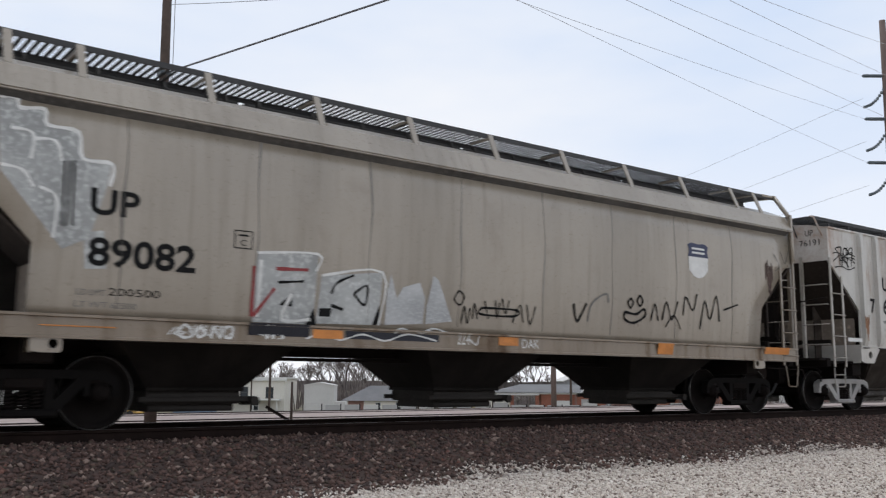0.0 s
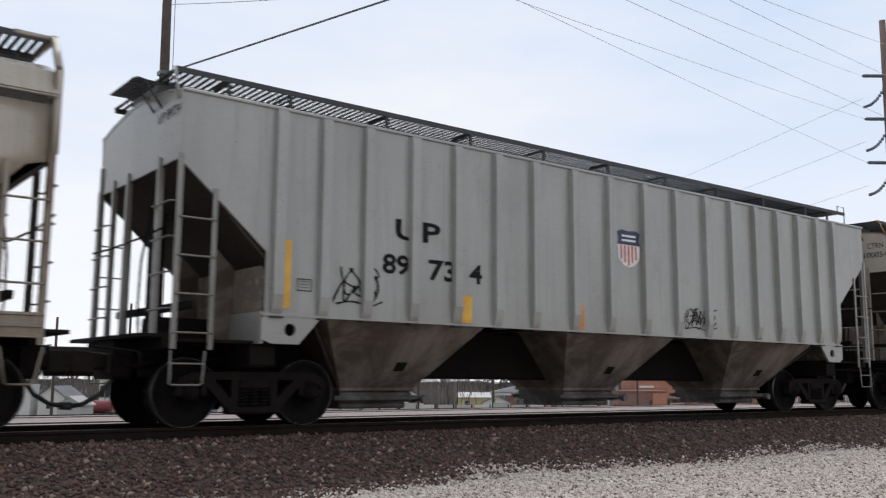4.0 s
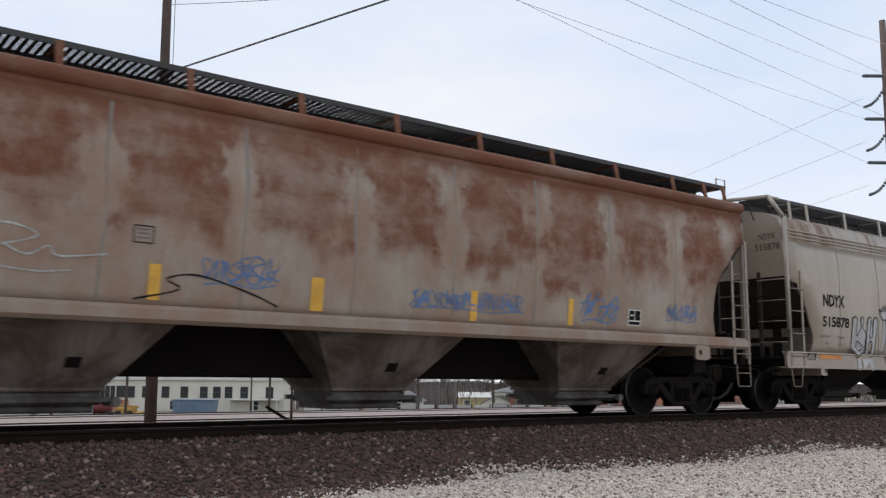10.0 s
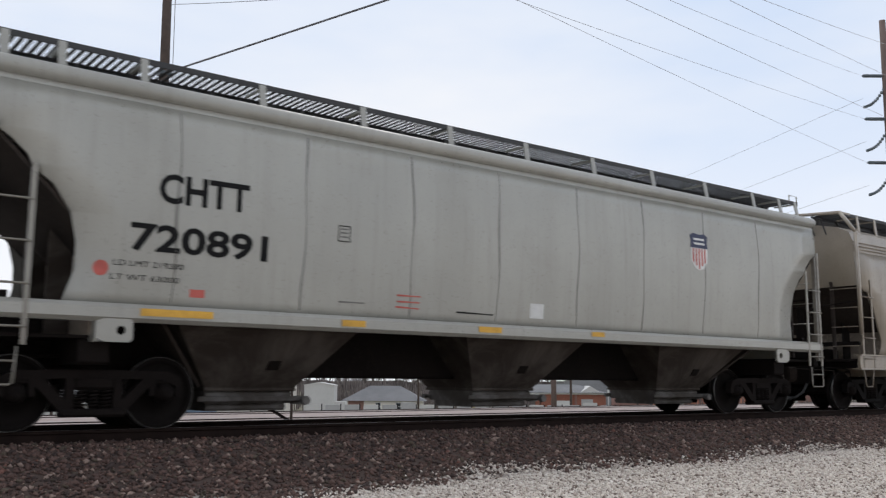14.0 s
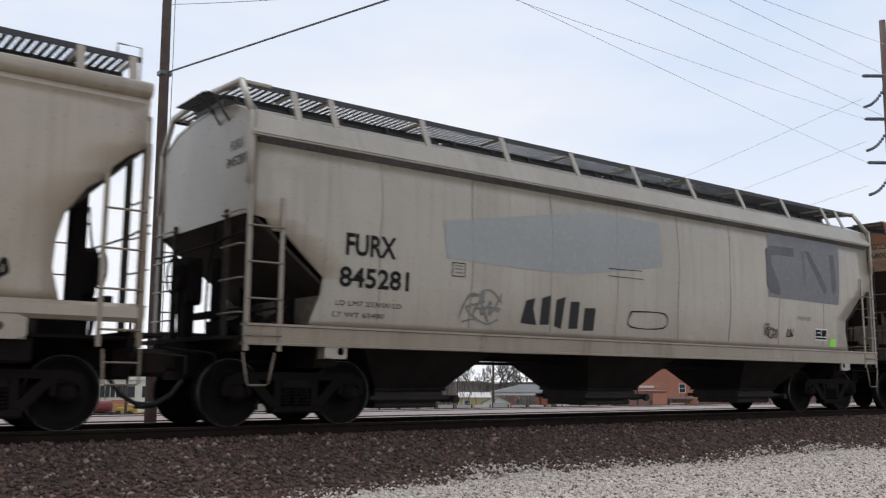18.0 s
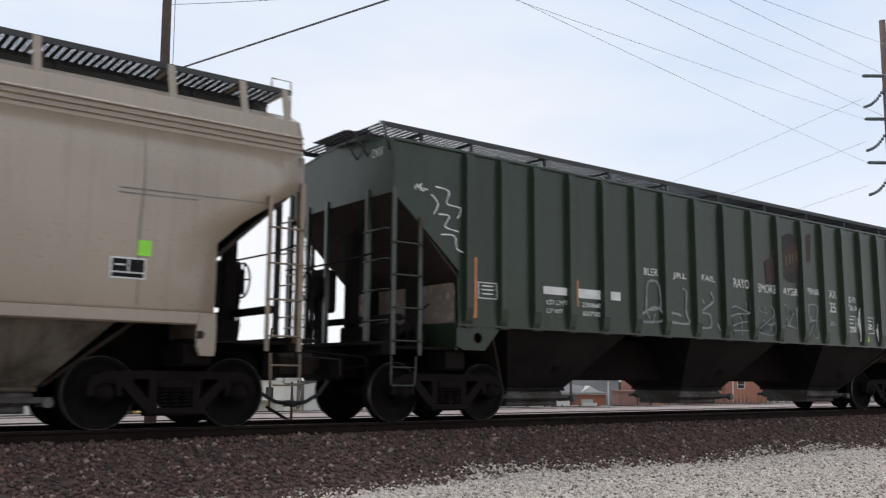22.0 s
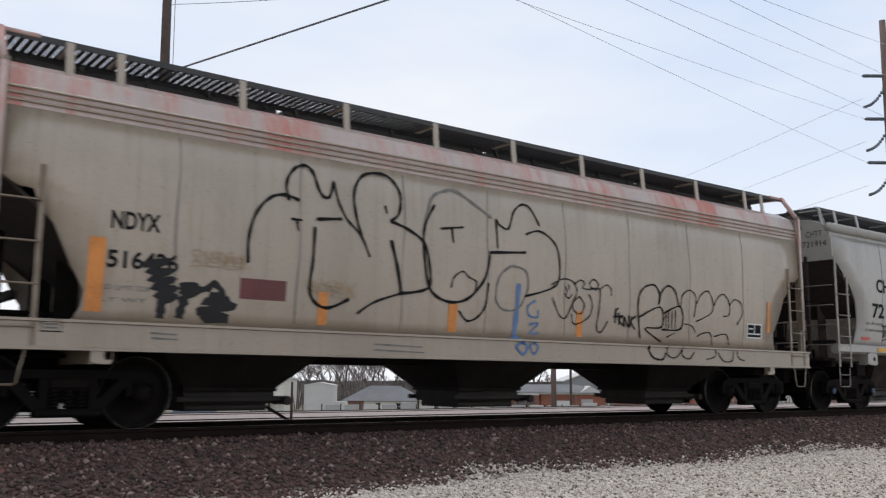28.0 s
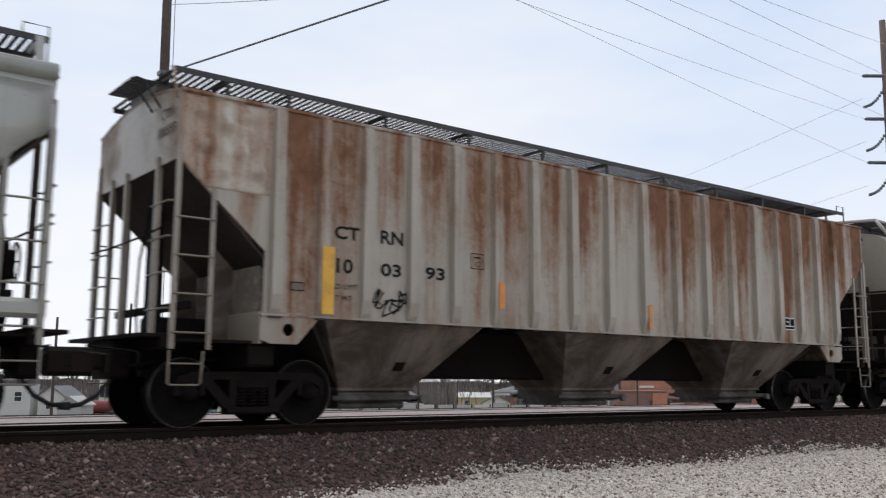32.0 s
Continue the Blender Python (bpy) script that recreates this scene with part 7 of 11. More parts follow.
stroke(6, [(6.89, 1.24), (7.00, 1.02), (6.55, 0.96)], "K", 0.077)
stroke(6, [(7.12, 1.01), (7.85, 1.06), (8.49, 1.06), (8.76, 1.23), (9.03, 1.16)], "K", 0.088)
stroke(6, [(8.04, 1.28), (8.10, 1.12)], "K", 0.077)
stroke(6, [(2.19, 1.00), (2.37, 1.05), (2.53, 1.00)], "K", 0.033)
stroke(6, [(2.40, 1.24), (2.47, 1.08), (2.54, 1.28)], "K", 0.033)
stroke(6, [(3.18, 1.50), (3.15, 1.76), (3.29, 1.88), (3.38, 1.70), (3.51, 1.48)], "g", 0.044)
stroke(6, [(3.42, 1.89), (3.63, 1.90), (3.73, 1.60), (3.60, 1.48)], "g", 0.044)
stroke(6, [(3.85, 1.92), (4.12, 1.94), (4.17, 1.66), (4.04, 1.54), (3.85, 1.72)], "g", 0.044)
stroke(6, [(4.40, 1.52), (4.58, 2.01), (4.78, 1.54), (4.96, 1.99)], "g", 0.044)
stroke(6, [(2.16, 1.66), (2.30, 1.85), (2.53, 1.79), (2.69, 1.58)], "w", 0.033)
stroke(6, [(5.26, 2.01), (5.36, 2.06), (5.32, 1.85), (5.52, 2.03), (5.62, 1.91), (5.83, 2.10)], "g", 0.022)
stroke(6, [(9.13, 1.75), (9.22, 1.79), (9.19, 1.65), (9.13, 1.59), (9.21, 1.51), (9.16, 1.46)], "K", 0.022)
stroke(6, [(9.27, 1.76), (9.34, 1.69), (9.28, 1.59), (9.34, 1.49)], "K", 0.022)
stroke(6, [(9.52, 1.50), (9.53, 1.67), (9.68, 1.89), (9.96, 2.03), (10.23, 1.99), (10.34, 1.79), (10.38, 1.54)], "g3", 0.036)
stroke(6, [(9.92, 1.41), (9.91, 1.84), (9.95, 1.93), (10.01, 1.84), (10.03, 1.52)], "g3", 0.036)
stroke(6, [(10.34, 1.87), (10.39, 2.02), (10.54, 2.16), (10.66, 2.11), (10.67, 1.89)], "g3", 0.036)
stroke(6, [(10.69, 1.52), (10.63, 1.81), (10.79, 2.01), (11.07, 2.13), (11.42, 2.10), (11.64, 1.96), (11.69, 1.81), (11.61, 1.35)], "g3", 0.036)
stroke(6, [(10.95, 2.14), (10.98, 1.82), (11.51, 1.83)], "g3", 0.036)
stroke(6, [(11.55, 2.05), (11.68, 2.20), (11.90, 2.27), (12.23, 2.18), (12.47, 1.98), (12.52, 1.78), (12.48, 1.53)], "g3", 0.036)
stroke(6, [(12.18, 2.08), (12.13, 1.64), (11.97, 1.61)], "g3", 0.036)
stroke(6, [(12.32, 2.29), (12.56, 2.19), (12.91, 2.05), (12.93, 1.88), (12.63, 1.46)], "g3", 0.036)
stroke(6, [(12.91, 1.88), (13.17, 1.88), (13.38, 1.62)], "g3", 0.036)
stroke(6, [(13.48, 1.96), (13.59, 1.59)], "K", 0.022)
stroke(6, [(13.69, 2.02), (13.64, 1.59), (13.91, 1.90)], "K", 0.022)
letters(7, "FCTX", 1.79, 2.50, 0.79, 0.24, "K", 0.026)
letters(7, "537", 1.78, 2.01, 0.59, 0.24, "K", 0.026)
letters(7, "LD LMT", 1.74, 1.78, 0.36, 0.07, "g")
letters(7, "LT WT", 1.72, 1.62, 0.38, 0.07, "g")
patch(7, 0.98, 1.24, 1.56, 2.52, "Y")
patch(7, 4.61, 4.76, 1.59, 2.03, "Y")
patch(7, 6.87, 7.07, 1.57, 2.03, "Y")
patch(7, 9.70, 9.84, 1.56, 2.03, "Y")
patch(7, 11.85, 11.97, 1.58, 2.03, "Y")
scribble(7, 5.32, 6.33, 1.81, 2.23, "B2", 71)
scribble(7, 8.56, 10.82, 1.70, 2.02, "B2", 72)
scribble(7, 12.19, 13.08, 1.65, 2.17, "B2", 74)
scribble(7, 14.44, 15.36, 1.76, 2.10, "B2", 76)
stroke(7, [(4.44, 1.59), (5.01, 1.74), (4.84, 1.86), (5.25, 1.93), (6.00, 1.74), (6.39, 1.59)], "K", 0.022)
stroke(7, [(2.40, 2.28), (2.95, 2.36), (3.30, 2.25), (2.95, 2.12), (2.75, 2.10)], "w5", 0.022)
stroke(7, [(2.62, 2.38), (2.55, 1.98)], "w5", 0.022)
stroke(7, [(2.95, 2.12), (3.20, 2.02), (3.42, 2.14), (3.55, 2.03), (4.10, 2.10)], "w5", 0.022)
stroke(7, [(2.80, 1.88), (3.30, 1.84), (3.70, 1.88)], "w5", 0.02)
data_panel(7, 13.38, 13.72, 1.64, 1.93)
patch(7, 1.25, 1.44, 1.64, 1.75, "W")
outline_box(7, 4.38, 4.64, 2.27, 2.49, "K")
letters(8, "NDYX", 1.41, 2.34, 0.90, 0.27, "K", 0.026)
letters(8, "515878", 1.39, 1.88, 1.12, 0.24, "K", 0.026)
letters(8, "LD LMT", 1.32, 1.63, 0.40, 0.07, "g")
letters(8, "LT WT", 1.32, 1.48, 0.40, 0.07, "g")
letters(8, "223600", 1.99, 1.63, 0.33, 0.06, "g")
letters(8, "63000", 2.04, 1.47, 0.28, 0.06, "g")
shape(8, [(2.67, 2.13), (2.85, 2.14), (2.82, 1.72), (3.04, 1.94), (3.03, 2.15), (3.14, 2.14), (3.11, 1.91), (3.25, 1.79), (3.22, 1.56), (3.12, 1.32), (2.89, 1.36), (3.11, 1.45), (2.96, 1.56), (2.82, 1.59), (2.80, 1.29), (2.59, 1.29)], "w7")
stroke(8, [(2.67, 2.13), (2.85, 2.14), (2.82, 1.72), (3.04, 1.94), (3.03, 2.15), (3.14, 2.14), (3.11, 1.91), (3.25, 1.79), (3.22, 1.56), (3.12, 1.32), (2.89, 1.36), (3.11, 1.45), (2.96, 1.56), (2.82, 1.59), (2.80, 1.29), (2.59, 1.29), (2.67, 2.13)], "K", 0.024)
shape(8, [(3.34, 2.15), (3.48, 2.16), (3.43, 1.71), (3.56, 1.76), (3.61, 2.13), (3.78, 2.14), (3.70, 1.60), (3.62, 1.32), (3.51, 1.32), (3.54, 1.59), (3.40, 1.58), (3.36, 1.31), (3.26, 1.31)], "S")
stroke(8, [(3.34, 2.15), (3.48, 2.16), (3.43, 1.71), (3.56, 1.76), (3.61, 2.13), (3.78, 2.14), (3.70, 1.60), (3.62, 1.32), (3.51, 1.32), (3.54, 1.59), (3.40, 1.58), (3.36, 1.31), (3.26, 1.31), (3.34, 2.15)], "K", 0.024)
shape(8, [(2.69, 1.19), (2.82, 1.20), (2.85, 0.94), (2.71, 0.93)], "S")
shape(8, [(2.91, 1.19), (3.36, 1.20), (3.43, 0.93), (3.30, 0.93), (3.23, 1.13), (3.04, 1.12), (2.95, 0.94)], "S")
patch(8, 1.10, 2.00, 1.16, 1.26, "O")
patch(8, 4.05, 4.46, 1.18, 1.29, "O")
patch(8, 6.69, 7.11, 1.16, 1.28, "O")
patch(8, 9.28, 9.81, 1.16, 1.28, "O")
patch(8, 11.79, 12.24, 1.17, 1.27, "O")
patch(8, 14.69, 15.61, 1.17, 1.27, "O")
outline_box(8, 0.62, 0.91, 1.13, 1.28, "K")
data_panel(8, 14.23, 14.74, 1.49, 1.79)
shape(8, [(4.06, 2.13), (4.18, 2.15), (4.19, 1.72), (4.07, 1.40), (3.98, 1.40), (4.07, 1.75)], "S")
shape(8, [(4.22, 2.14), (4.36, 2.14), (4.32, 1.37), (4.20, 1.36)], "S")
shape(8, [(4.51, 2.14), (4.63, 2.14), (4.60, 1.38), (4.49, 1.38)], "S")
shape(8, [(4.67, 2.13), (4.99, 2.15), (5.15, 2.00), (5.34, 1.96), (5.30, 1.91), (5.12, 1.93), (4.98, 2.03), (4.82, 2.04), (4.79, 1.74), (5.30, 1.66), (4.86, 1.44), (4.64, 1.39), (5.04, 1.55), (4.65, 1.57)], "S")
shape(8, [(3.99, 1.32), (4.13, 1.31), (4.14, 1.03), (4.02, 1.03)], "S")
shape(8, [(4.19, 1.31), (4.58, 1.29), (4.39, 1.04), (4.35, 1.13), (4.26, 1.03)], "S")
shape(8, [(4.68, 1.30), (4.90, 1.29), (4.82, 1.02), (4.69, 1.01)], "S")
shape(8, [(5.19, 1.29), (5.27, 1.30), (5.28, 1.02), (5.22, 1.02)], "S")
shape(8, [(5.32, 1.29), (5.42, 1.28), (5.47, 1.02), (5.35, 1.01)], "S")
shape(8, [(3.89, 2.40), (4.02, 2.16), (4.28, 2.18), (4.40, 2.46), (4.27, 2.36), (4.20, 2.50), (4.15, 2.34), (4.05, 2.48), (4.03, 2.33)], "S")
stroke(8, [(4.67, 2.13), (4.99, 2.15), (5.15, 2.00), (5.34, 1.96), (5.30, 1.91), (5.12, 1.93), (4.98, 2.03), (4.82, 2.04), (4.79, 1.74), (5.30, 1.66), (4.86, 1.44)], "K", 0.022)
stroke(8, [(4.63, 2.14), (4.60, 1.38)], "K", 0.022)
stroke(8, [(4.51, 2.14), (4.49, 1.38)], "K", 0.022)
stroke(8, [(4.36, 2.14), (4.32, 1.37)], "K", 0.022)
stroke(8, [(4.18, 2.15), (4.19, 1.72), (4.07, 1.40)], "K", 0.022)
stroke(8, [(3.89, 2.40), (4.02, 2.16), (4.28, 2.18), (4.40, 2.46), (4.27, 2.36), (4.20, 2.50), (4.15, 2.34), (4.05, 2.48), (4.03, 2.33), (3.89, 2.40)], "K", 0.022)
stroke(8, [(4.67, 2.13), (4.65, 1.57), (5.04, 1.55)], "K", 0.022)
stroke(8, [(5.25, 1.60), (5.34, 1.50), (5.36, 1.37)], "K", 0.022)
shape(8, [(5.96, 2.24), (6.08, 2.29), (6.45, 2.30), (6.45, 2.07), (6.37, 2.03), (6.39, 1.42), (6.19, 1.41), (6.17, 1.97), (5.97, 1.99)], "v")
shape(8, [(6.46, 2.25), (7.05, 2.31), (7.11, 1.82), (6.90, 1.81), (6.92, 1.48), (6.64, 1.47), (6.58, 1.93)], "v")
shape(8, [(7.34, 2.33), (7.55, 2.33), (7.56, 2.08), (7.35, 2.05)], "v")
shape(8, [(7.90, 2.31), (8.21, 2.33), (8.27, 1.98), (8.23, 1.58), (7.92, 1.58)], "v")
shape(8, [(8.44, 2.31), (8.78, 2.30), (8.74, 1.85), (8.50, 1.84)], "v")
shape(8, [(8.83, 2.18), (9.12, 2.29), (9.52, 2.34), (9.63, 2.08), (9.58, 1.70), (9.03, 1.71)], "v")
shape(8, [(9.94, 2.29), (10.43, 2.35), (10.44, 1.66), (10.00, 1.68)], "v")
disc(8, 7.12, 7.33, 1.80, 1.98, "v")
disc(8, 7.35, 7.61, 1.78, 1.99, "v")
disc(8, 7.63, 7.82, 1.86, 2.01, "v")
shape(8, [(6.18, 1.75), (6.38, 1.80), (6.48, 1.60), (6.39, 1.44), (6.19, 1.43)], "v2")
shape(8, [(7.91, 1.78), (8.64, 1.83), (8.65, 1.59), (7.92, 1.55)], "v2")
shape(8, [(9.03, 1.73), (9.58, 1.81), (9.58, 1.60), (9.13, 1.57)], "v2")
shape(8, [(7.40, 1.69), (7.65, 1.71), (7.66, 1.52), (7.41, 1.50)], "v2")
stroke(8, [(5.98, 1.96), (6.13, 1.90), (6.14, 1.41)], "b", 0.099)
stroke(8, [(7.13, 2.28), (7.26, 2.14), (7.15, 1.68), (7.20, 1.46)], "b", 0.099)
stroke(8, [(7.64, 2.17), (7.73, 1.94), (7.71, 1.41)], "b", 0.088)
stroke(8, [(8.26, 2.22), (8.32, 1.67)], "b", 0.088)
stroke(8, [(8.78, 2.10), (8.84, 1.54), (8.89, 1.42)], "b", 0.099)
stroke(8, [(9.22, 2.13), (9.32, 1.97)], "b", 0.088)
stroke(8, [(9.68, 2.25), (9.84, 1.92), (9.74, 1.50)], "b", 0.099)
stroke(8, [(5.63, 1.93), (5.73, 2.01), (5.71, 1.80), (5.61, 1.66)], "b", 0.077)
shape(8, [(11.15, 2.25), (11.94, 2.35), (11.99, 1.99), (11.72, 1.97), (11.75, 1.37), (11.43, 1.35), (11.39, 1.98), (11.16, 1.99)], "v")
shape(8, [(12.04, 2.31), (12.29, 2.34), (12.34, 1.39), (12.13, 1.38)], "v")
shape(8, [(12.62, 2.33), (12.81, 2.35), (12.85, 1.42), (12.66, 1.41)], "v")
shape(8, [(13.00, 2.37), (13.19, 2.39), (13.20, 2.09), (13.43, 2.34), (13.56, 2.27), (13.33, 1.96), (13.63, 1.53), (13.39, 1.48), (13.22, 1.80), (13.23, 1.44), (13.04, 1.43)], "v")
shape(8, [(10.36, 2.27), (10.62, 2.33), (10.73, 2.08), (10.69, 1.82), (10.81, 1.32), (10.43, 1.30)], "v")
shape(8, [(11.40, 1.75), (11.73, 1.77), (11.74, 1.53), (11.42, 1.51)], "v2")
shape(8, [(12.10, 1.86), (12.83, 1.92), (12.83, 1.74), (12.11, 1.69)], "v2")
stroke(8, [(11.02, 2.24), (11.14, 1.34)], "b", 0.099)
stroke(8, [(10.82, 2.09), (10.93, 1.84), (10.75, 1.70)], "b", 0.099)
stroke(8, [(13.68, 2.21), (13.86, 2.07), (13.78, 1.91)], "b", 0.099)
stroke(8, [(12.36, 2.31), (12.49, 2.03), (12.48, 1.40)], "b", 0.088)
stroke(8, [(12.88, 2.36), (12.96, 1.42)], "b", 0.077)
patch(8, 15.41, 16.22, 3.86, 4.07, "r")
patch(8, 15.44, 15.67, 3.44, 3.63, "r")
letters(9, "NAHX", 2.54, 2.54, 0.86, 0.25, "K", 0.026)
letters(9, "508225", 2.51, 2.09, 1.01, 0.23, "K", 0.026)
letters(9, "LD LMT 224800", 2.48, 1.88, 0.76, 0.06, "K")
letters(9, "LT WT 63900", 2.46, 1.72, 0.76, 0.07, "K")
patch(9, 1.00, 1.22, 1.63, 2.56, "O")
patch(9, 3.88, 4.05, 1.63, 2.12, "O")
patch(9, 6.77, 6.91, 1.63, 2.08, "O")
patch(9, 9.93, 10.01, 1.62, 2.06, "O")
patch(9, 12.78, 12.85, 1.62, 2.10, "O")
patch(9, 15.83, 15.85, 1.85, 2.54, "O")
outline_box(9, 4.28, 4.53, 2.32, 2.56, "K", "U")
stroke(9, [(4.80, 1.85), (5.20, 1.85)], "x", 0.022)
stroke(9, [(4.78, 1.78), (5.25, 1.77)], "x", 0.022)
stroke(9, [(4.78, 1.71), (5.27, 1.71)], "x", 0.022)
stroke(9, [(4.79, 1.64), (5.27, 1.63)], "x", 0.022)
stroke(9, [(5.78, 1.66), (6.44, 1.65)], "g", 0.022)
stroke(9, [(7.76, 1.65), (8.34, 1.64)], "g", 0.022)
stroke(9, [(1.35, 1.73), (1.57, 1.73)], "g", 0.022)
stroke(9, [(1.54, 1.62), (2.28, 1.65)], "g", 0.011)
patch(9, 8.37, 8.66, 1.63, 1.73, "W")
data_panel(9, 13.82, 14.23, 1.64, 1.93)
outline_box(9, 1.35, 1.59, 1.63, 1.75, "K")
patch(9, 15.22, 15.43, 1.73, 1.88, "L")
letters(10, "CHTT", 1.96, 2.79, 1.21, 0.38, "K", 0.026)
letters(10, "720891", 1.64, 2.17, 1.83, 0.35, "K", 0.026)
letters(10, "LD LMT 219200", 1.46, 1.98, 0.87, 0.07, "K")
letters(10, "LT WT 63000", 1.44, 1.81, 0.85, 0.07, "K")
patch(10, 1.79, 2.71, 1.38, 1.47, "Y")
patch(10, 4.60, 4.99, 1.37, 1.46, "Y")
patch(10, 7.07, 7.54, 1.38, 1.47, "Y")
patch(10, 9.59, 9.91, 1.40, 1.48, "Y")
disc(10, 1.22, 1.42, 1.85, 2.02, "x")
patch(10, 2.44, 2.64, 1.65, 1.75, "x")
patch(10, 8.26, 8.57, 1.66, 1.90, "W")
outline_box(10, 4.54, 4.74, 2.56, 2.79, "K")
emblem(10, 12.47, 12.93, 2.79, 3.54, 1)
stroke(10, [(5.59, 1.87), (6.02, 1.87)], "x", 0.022)
stroke(10, [(5.59, 1.78), (6.01, 1.78)], "x", 0.022)
stroke(10, [(5.58, 1.70), (6.01, 1.69)], "x", 0.022)
stroke(10, [(4.61, 1.72), (5.04, 1.72)], "g", 0.022)
stroke(10, [(6.72, 1.68), (7.46, 1.67)], "K", 0.022)
letters(11, "CRDX", 1.68, 2.39, 0.80, 0.21, "K", 0.026)
letters(11, "13741", 1.67, 1.90, 0.63, 0.23, "K", 0.026)
letters(11, "LD LMT 223400", 1.63, 1.65, 0.67, 0.06, "K")
letters(11, "LT WT 62600", 1.63, 1.51, 0.67, 0.06, "K")
patch(11, 1.47, 1.69, 1.43, 2.36, "O")
patch(11, 3.95, 4.15, 1.42, 1.86, "O")
patch(11, 6.71, 6.90, 1.43, 1.89, "O")
patch(11, 10.15, 10.31, 1.44, 1.89, "O")
patch(11, 12.96, 13.09, 1.42, 1.90, "O")
patch(11, 2.79, 2.96, 1.05, 1.20, "Y")
stroke(11, [(2.30, 2.04), (2.35, 2.35), (2.46, 2.19), (2.55, 2.41), (2.63, 2.21), (2.72, 2.43), (2.81, 2.15), (2.94, 2.31), (2.96, 2.06)], "K", 0.033)
stroke(11, [(2.33, 1.97), (2.42, 1.71), (2.33, 1.37), (2.32, 1.10)], "K", 0.033)
stroke(11, [(2.92, 2.02), (2.83, 1.67), (2.99, 1.40), (3.08, 1.12)], "K", 0.033)
stroke(11, [(2.36, 2.01), (2.89, 2.03)], "K", 0.044)
stroke(11, [(2.50, 1.95), (2.82, 1.94), (2.80, 1.70), (2.55, 1.70), (2.50, 1.95)], "K", 0.033)
stroke(11, [(2.63, 1.86), (2.70, 1.81)], "K", 0.066)
stroke(11, [(2.67, 1.52), (2.51, 1.17)], "K", 0.033)
stroke(11, [(2.67, 1.52), (2.86, 1.18)], "K", 0.033)
stroke(11, [(2.67, 1.52), (2.69, 1.11)], "K", 0.033)
letters(11, "MORE", 3.05, 1.56, 0.41, 0.15, "K")
letters(11, "BEERS", 3.14, 1.38, 0.48, 0.15, "K")
scribble(11, 1.73, 2.32, 1.06, 1.30, "K", 91)
stroke(11, [(3.59, 2.08), (3.78, 2.24), (4.06, 2.15), (4.11, 1.90), (3.88, 1.59), (3.65, 1.65), (3.54, 1.93), (3.63, 2.08)], "W", 0.033)
stroke(11, [(3.71, 1.94), (3.83, 2.02)], "W", 0.033)
stroke(11, [(3.87, 1.95), (4.03, 2.00)], "W", 0.033)
stroke(11, [(3.68, 1.72), (3.99, 1.85)], "W", 0.022)
stroke(11, [(4.53, 1.96), (4.87, 1.95)], "W", 0.033)
stroke(11, [(4.69, 2.13), (4.70, 1.78)], "W", 0.033)
stroke(11, [(4.56, 2.08), (4.83, 1.83)], "W", 0.033)
stroke(11, [(4.82, 2.12), (4.57, 1.79)], "W", 0.033)
disc(11, 5.92, 6.19, 2.32, 2.60, "W")
disc(11, 11.26, 11.57, 2.36, 2.64, "W")
stroke(11, [(5.99, 2.55), (6.13, 2.37)], "x", 0.033)
stroke(11, [(11.33, 2.58), (11.51, 2.42)], "x", 0.033)
patch(11, 1.71, 2.29, 3.62, 3.64, "W")
outline_box(11, 4.04, 4.29, 2.13, 2.38, "K", "C")
stroke(11, [(5.63, 1.16), (6.51, 1.16)], "K", 0.033)
stroke(11, [(5.64, 1.06), (6.57, 1.06)], "K", 0.033)
data_panel(11, 14.57, 15.07, 1.55, 1.84)
patch(11, 13.95, 14.16, 1.52, 1.72, "L")
patch(11, 15.38, 15.58, 2.59, 3.05, "s")
patch(11, 8.11, 8.59, 1.12, 1.23, "W")
stroke(11, [(7.60, 2.31), (7.56, 2.38), (7.67, 2.50), (8.00, 2.67), (8.50, 2.87), (8.90, 2.98), (9.25, 2.99), (9.48, 2.99)], "q", 0.050)
stroke(11, [(7.58, 2.34), (7.76, 2.52), (8.07, 2.69)], "q", 0.120)
shape(11, [(9.34, 2.98), (9.54, 2.99), (9.44, 2.87), (9.35, 2.83)], "q")
stroke(11, [(9.43, 2.86), (9.19, 2.69), (8.90, 2.55)], "q", 0.050)
stroke(11, [(7.66, 2.30), (7.90, 2.24), (8.28, 2.19), (8.60, 2.20), (8.74, 2.28)], "q", 0.090)
stroke(11, [(8.87, 2.75), (8.82, 2.84), (8.63, 2.85), (8.49, 2.74), (8.58, 2.56), (8.72, 2.41), (8.76, 2.31)], "q", 0.050)
stroke(11, [(8.05, 2.25), (8.20, 2.37), (8.46, 2.44), (8.61, 2.42), (8.63, 2.24)], "q", 0.035)
stroke(11, [(8.87, 2.39), (8.96, 2.46), (9.05, 2.47)], "q", 0.030)
shape(11, [(8.23, 1.99), (9.11, 2.25), (9.15, 2.06), (8.25, 1.80)], "w6")
stroke(11, [(8.23, 1.99), (9.11, 2.25), (9.15, 2.06), (8.25, 1.80), (8.23, 1.99)], "w5", 0.026)
shape(11, [(8.65, 1.93), (8.85, 1.99), (8.88, 1.42), (8.71, 1.42)], "w6")
stroke(11, [(8.65, 1.93), (8.85, 1.99), (8.88, 1.42), (8.71, 1.42), (8.65, 1.93)], "w5", 0.026)
shape(11, [(8.90, 1.97), (9.10, 2.02), (9.13, 1.46), (8.91, 1.43)], "w6")
stroke(11, [(8.90, 1.97), (9.10, 2.02), (9.13, 1.46), (8.91, 1.43), (8.90, 1.97)], "w5", 0.026)
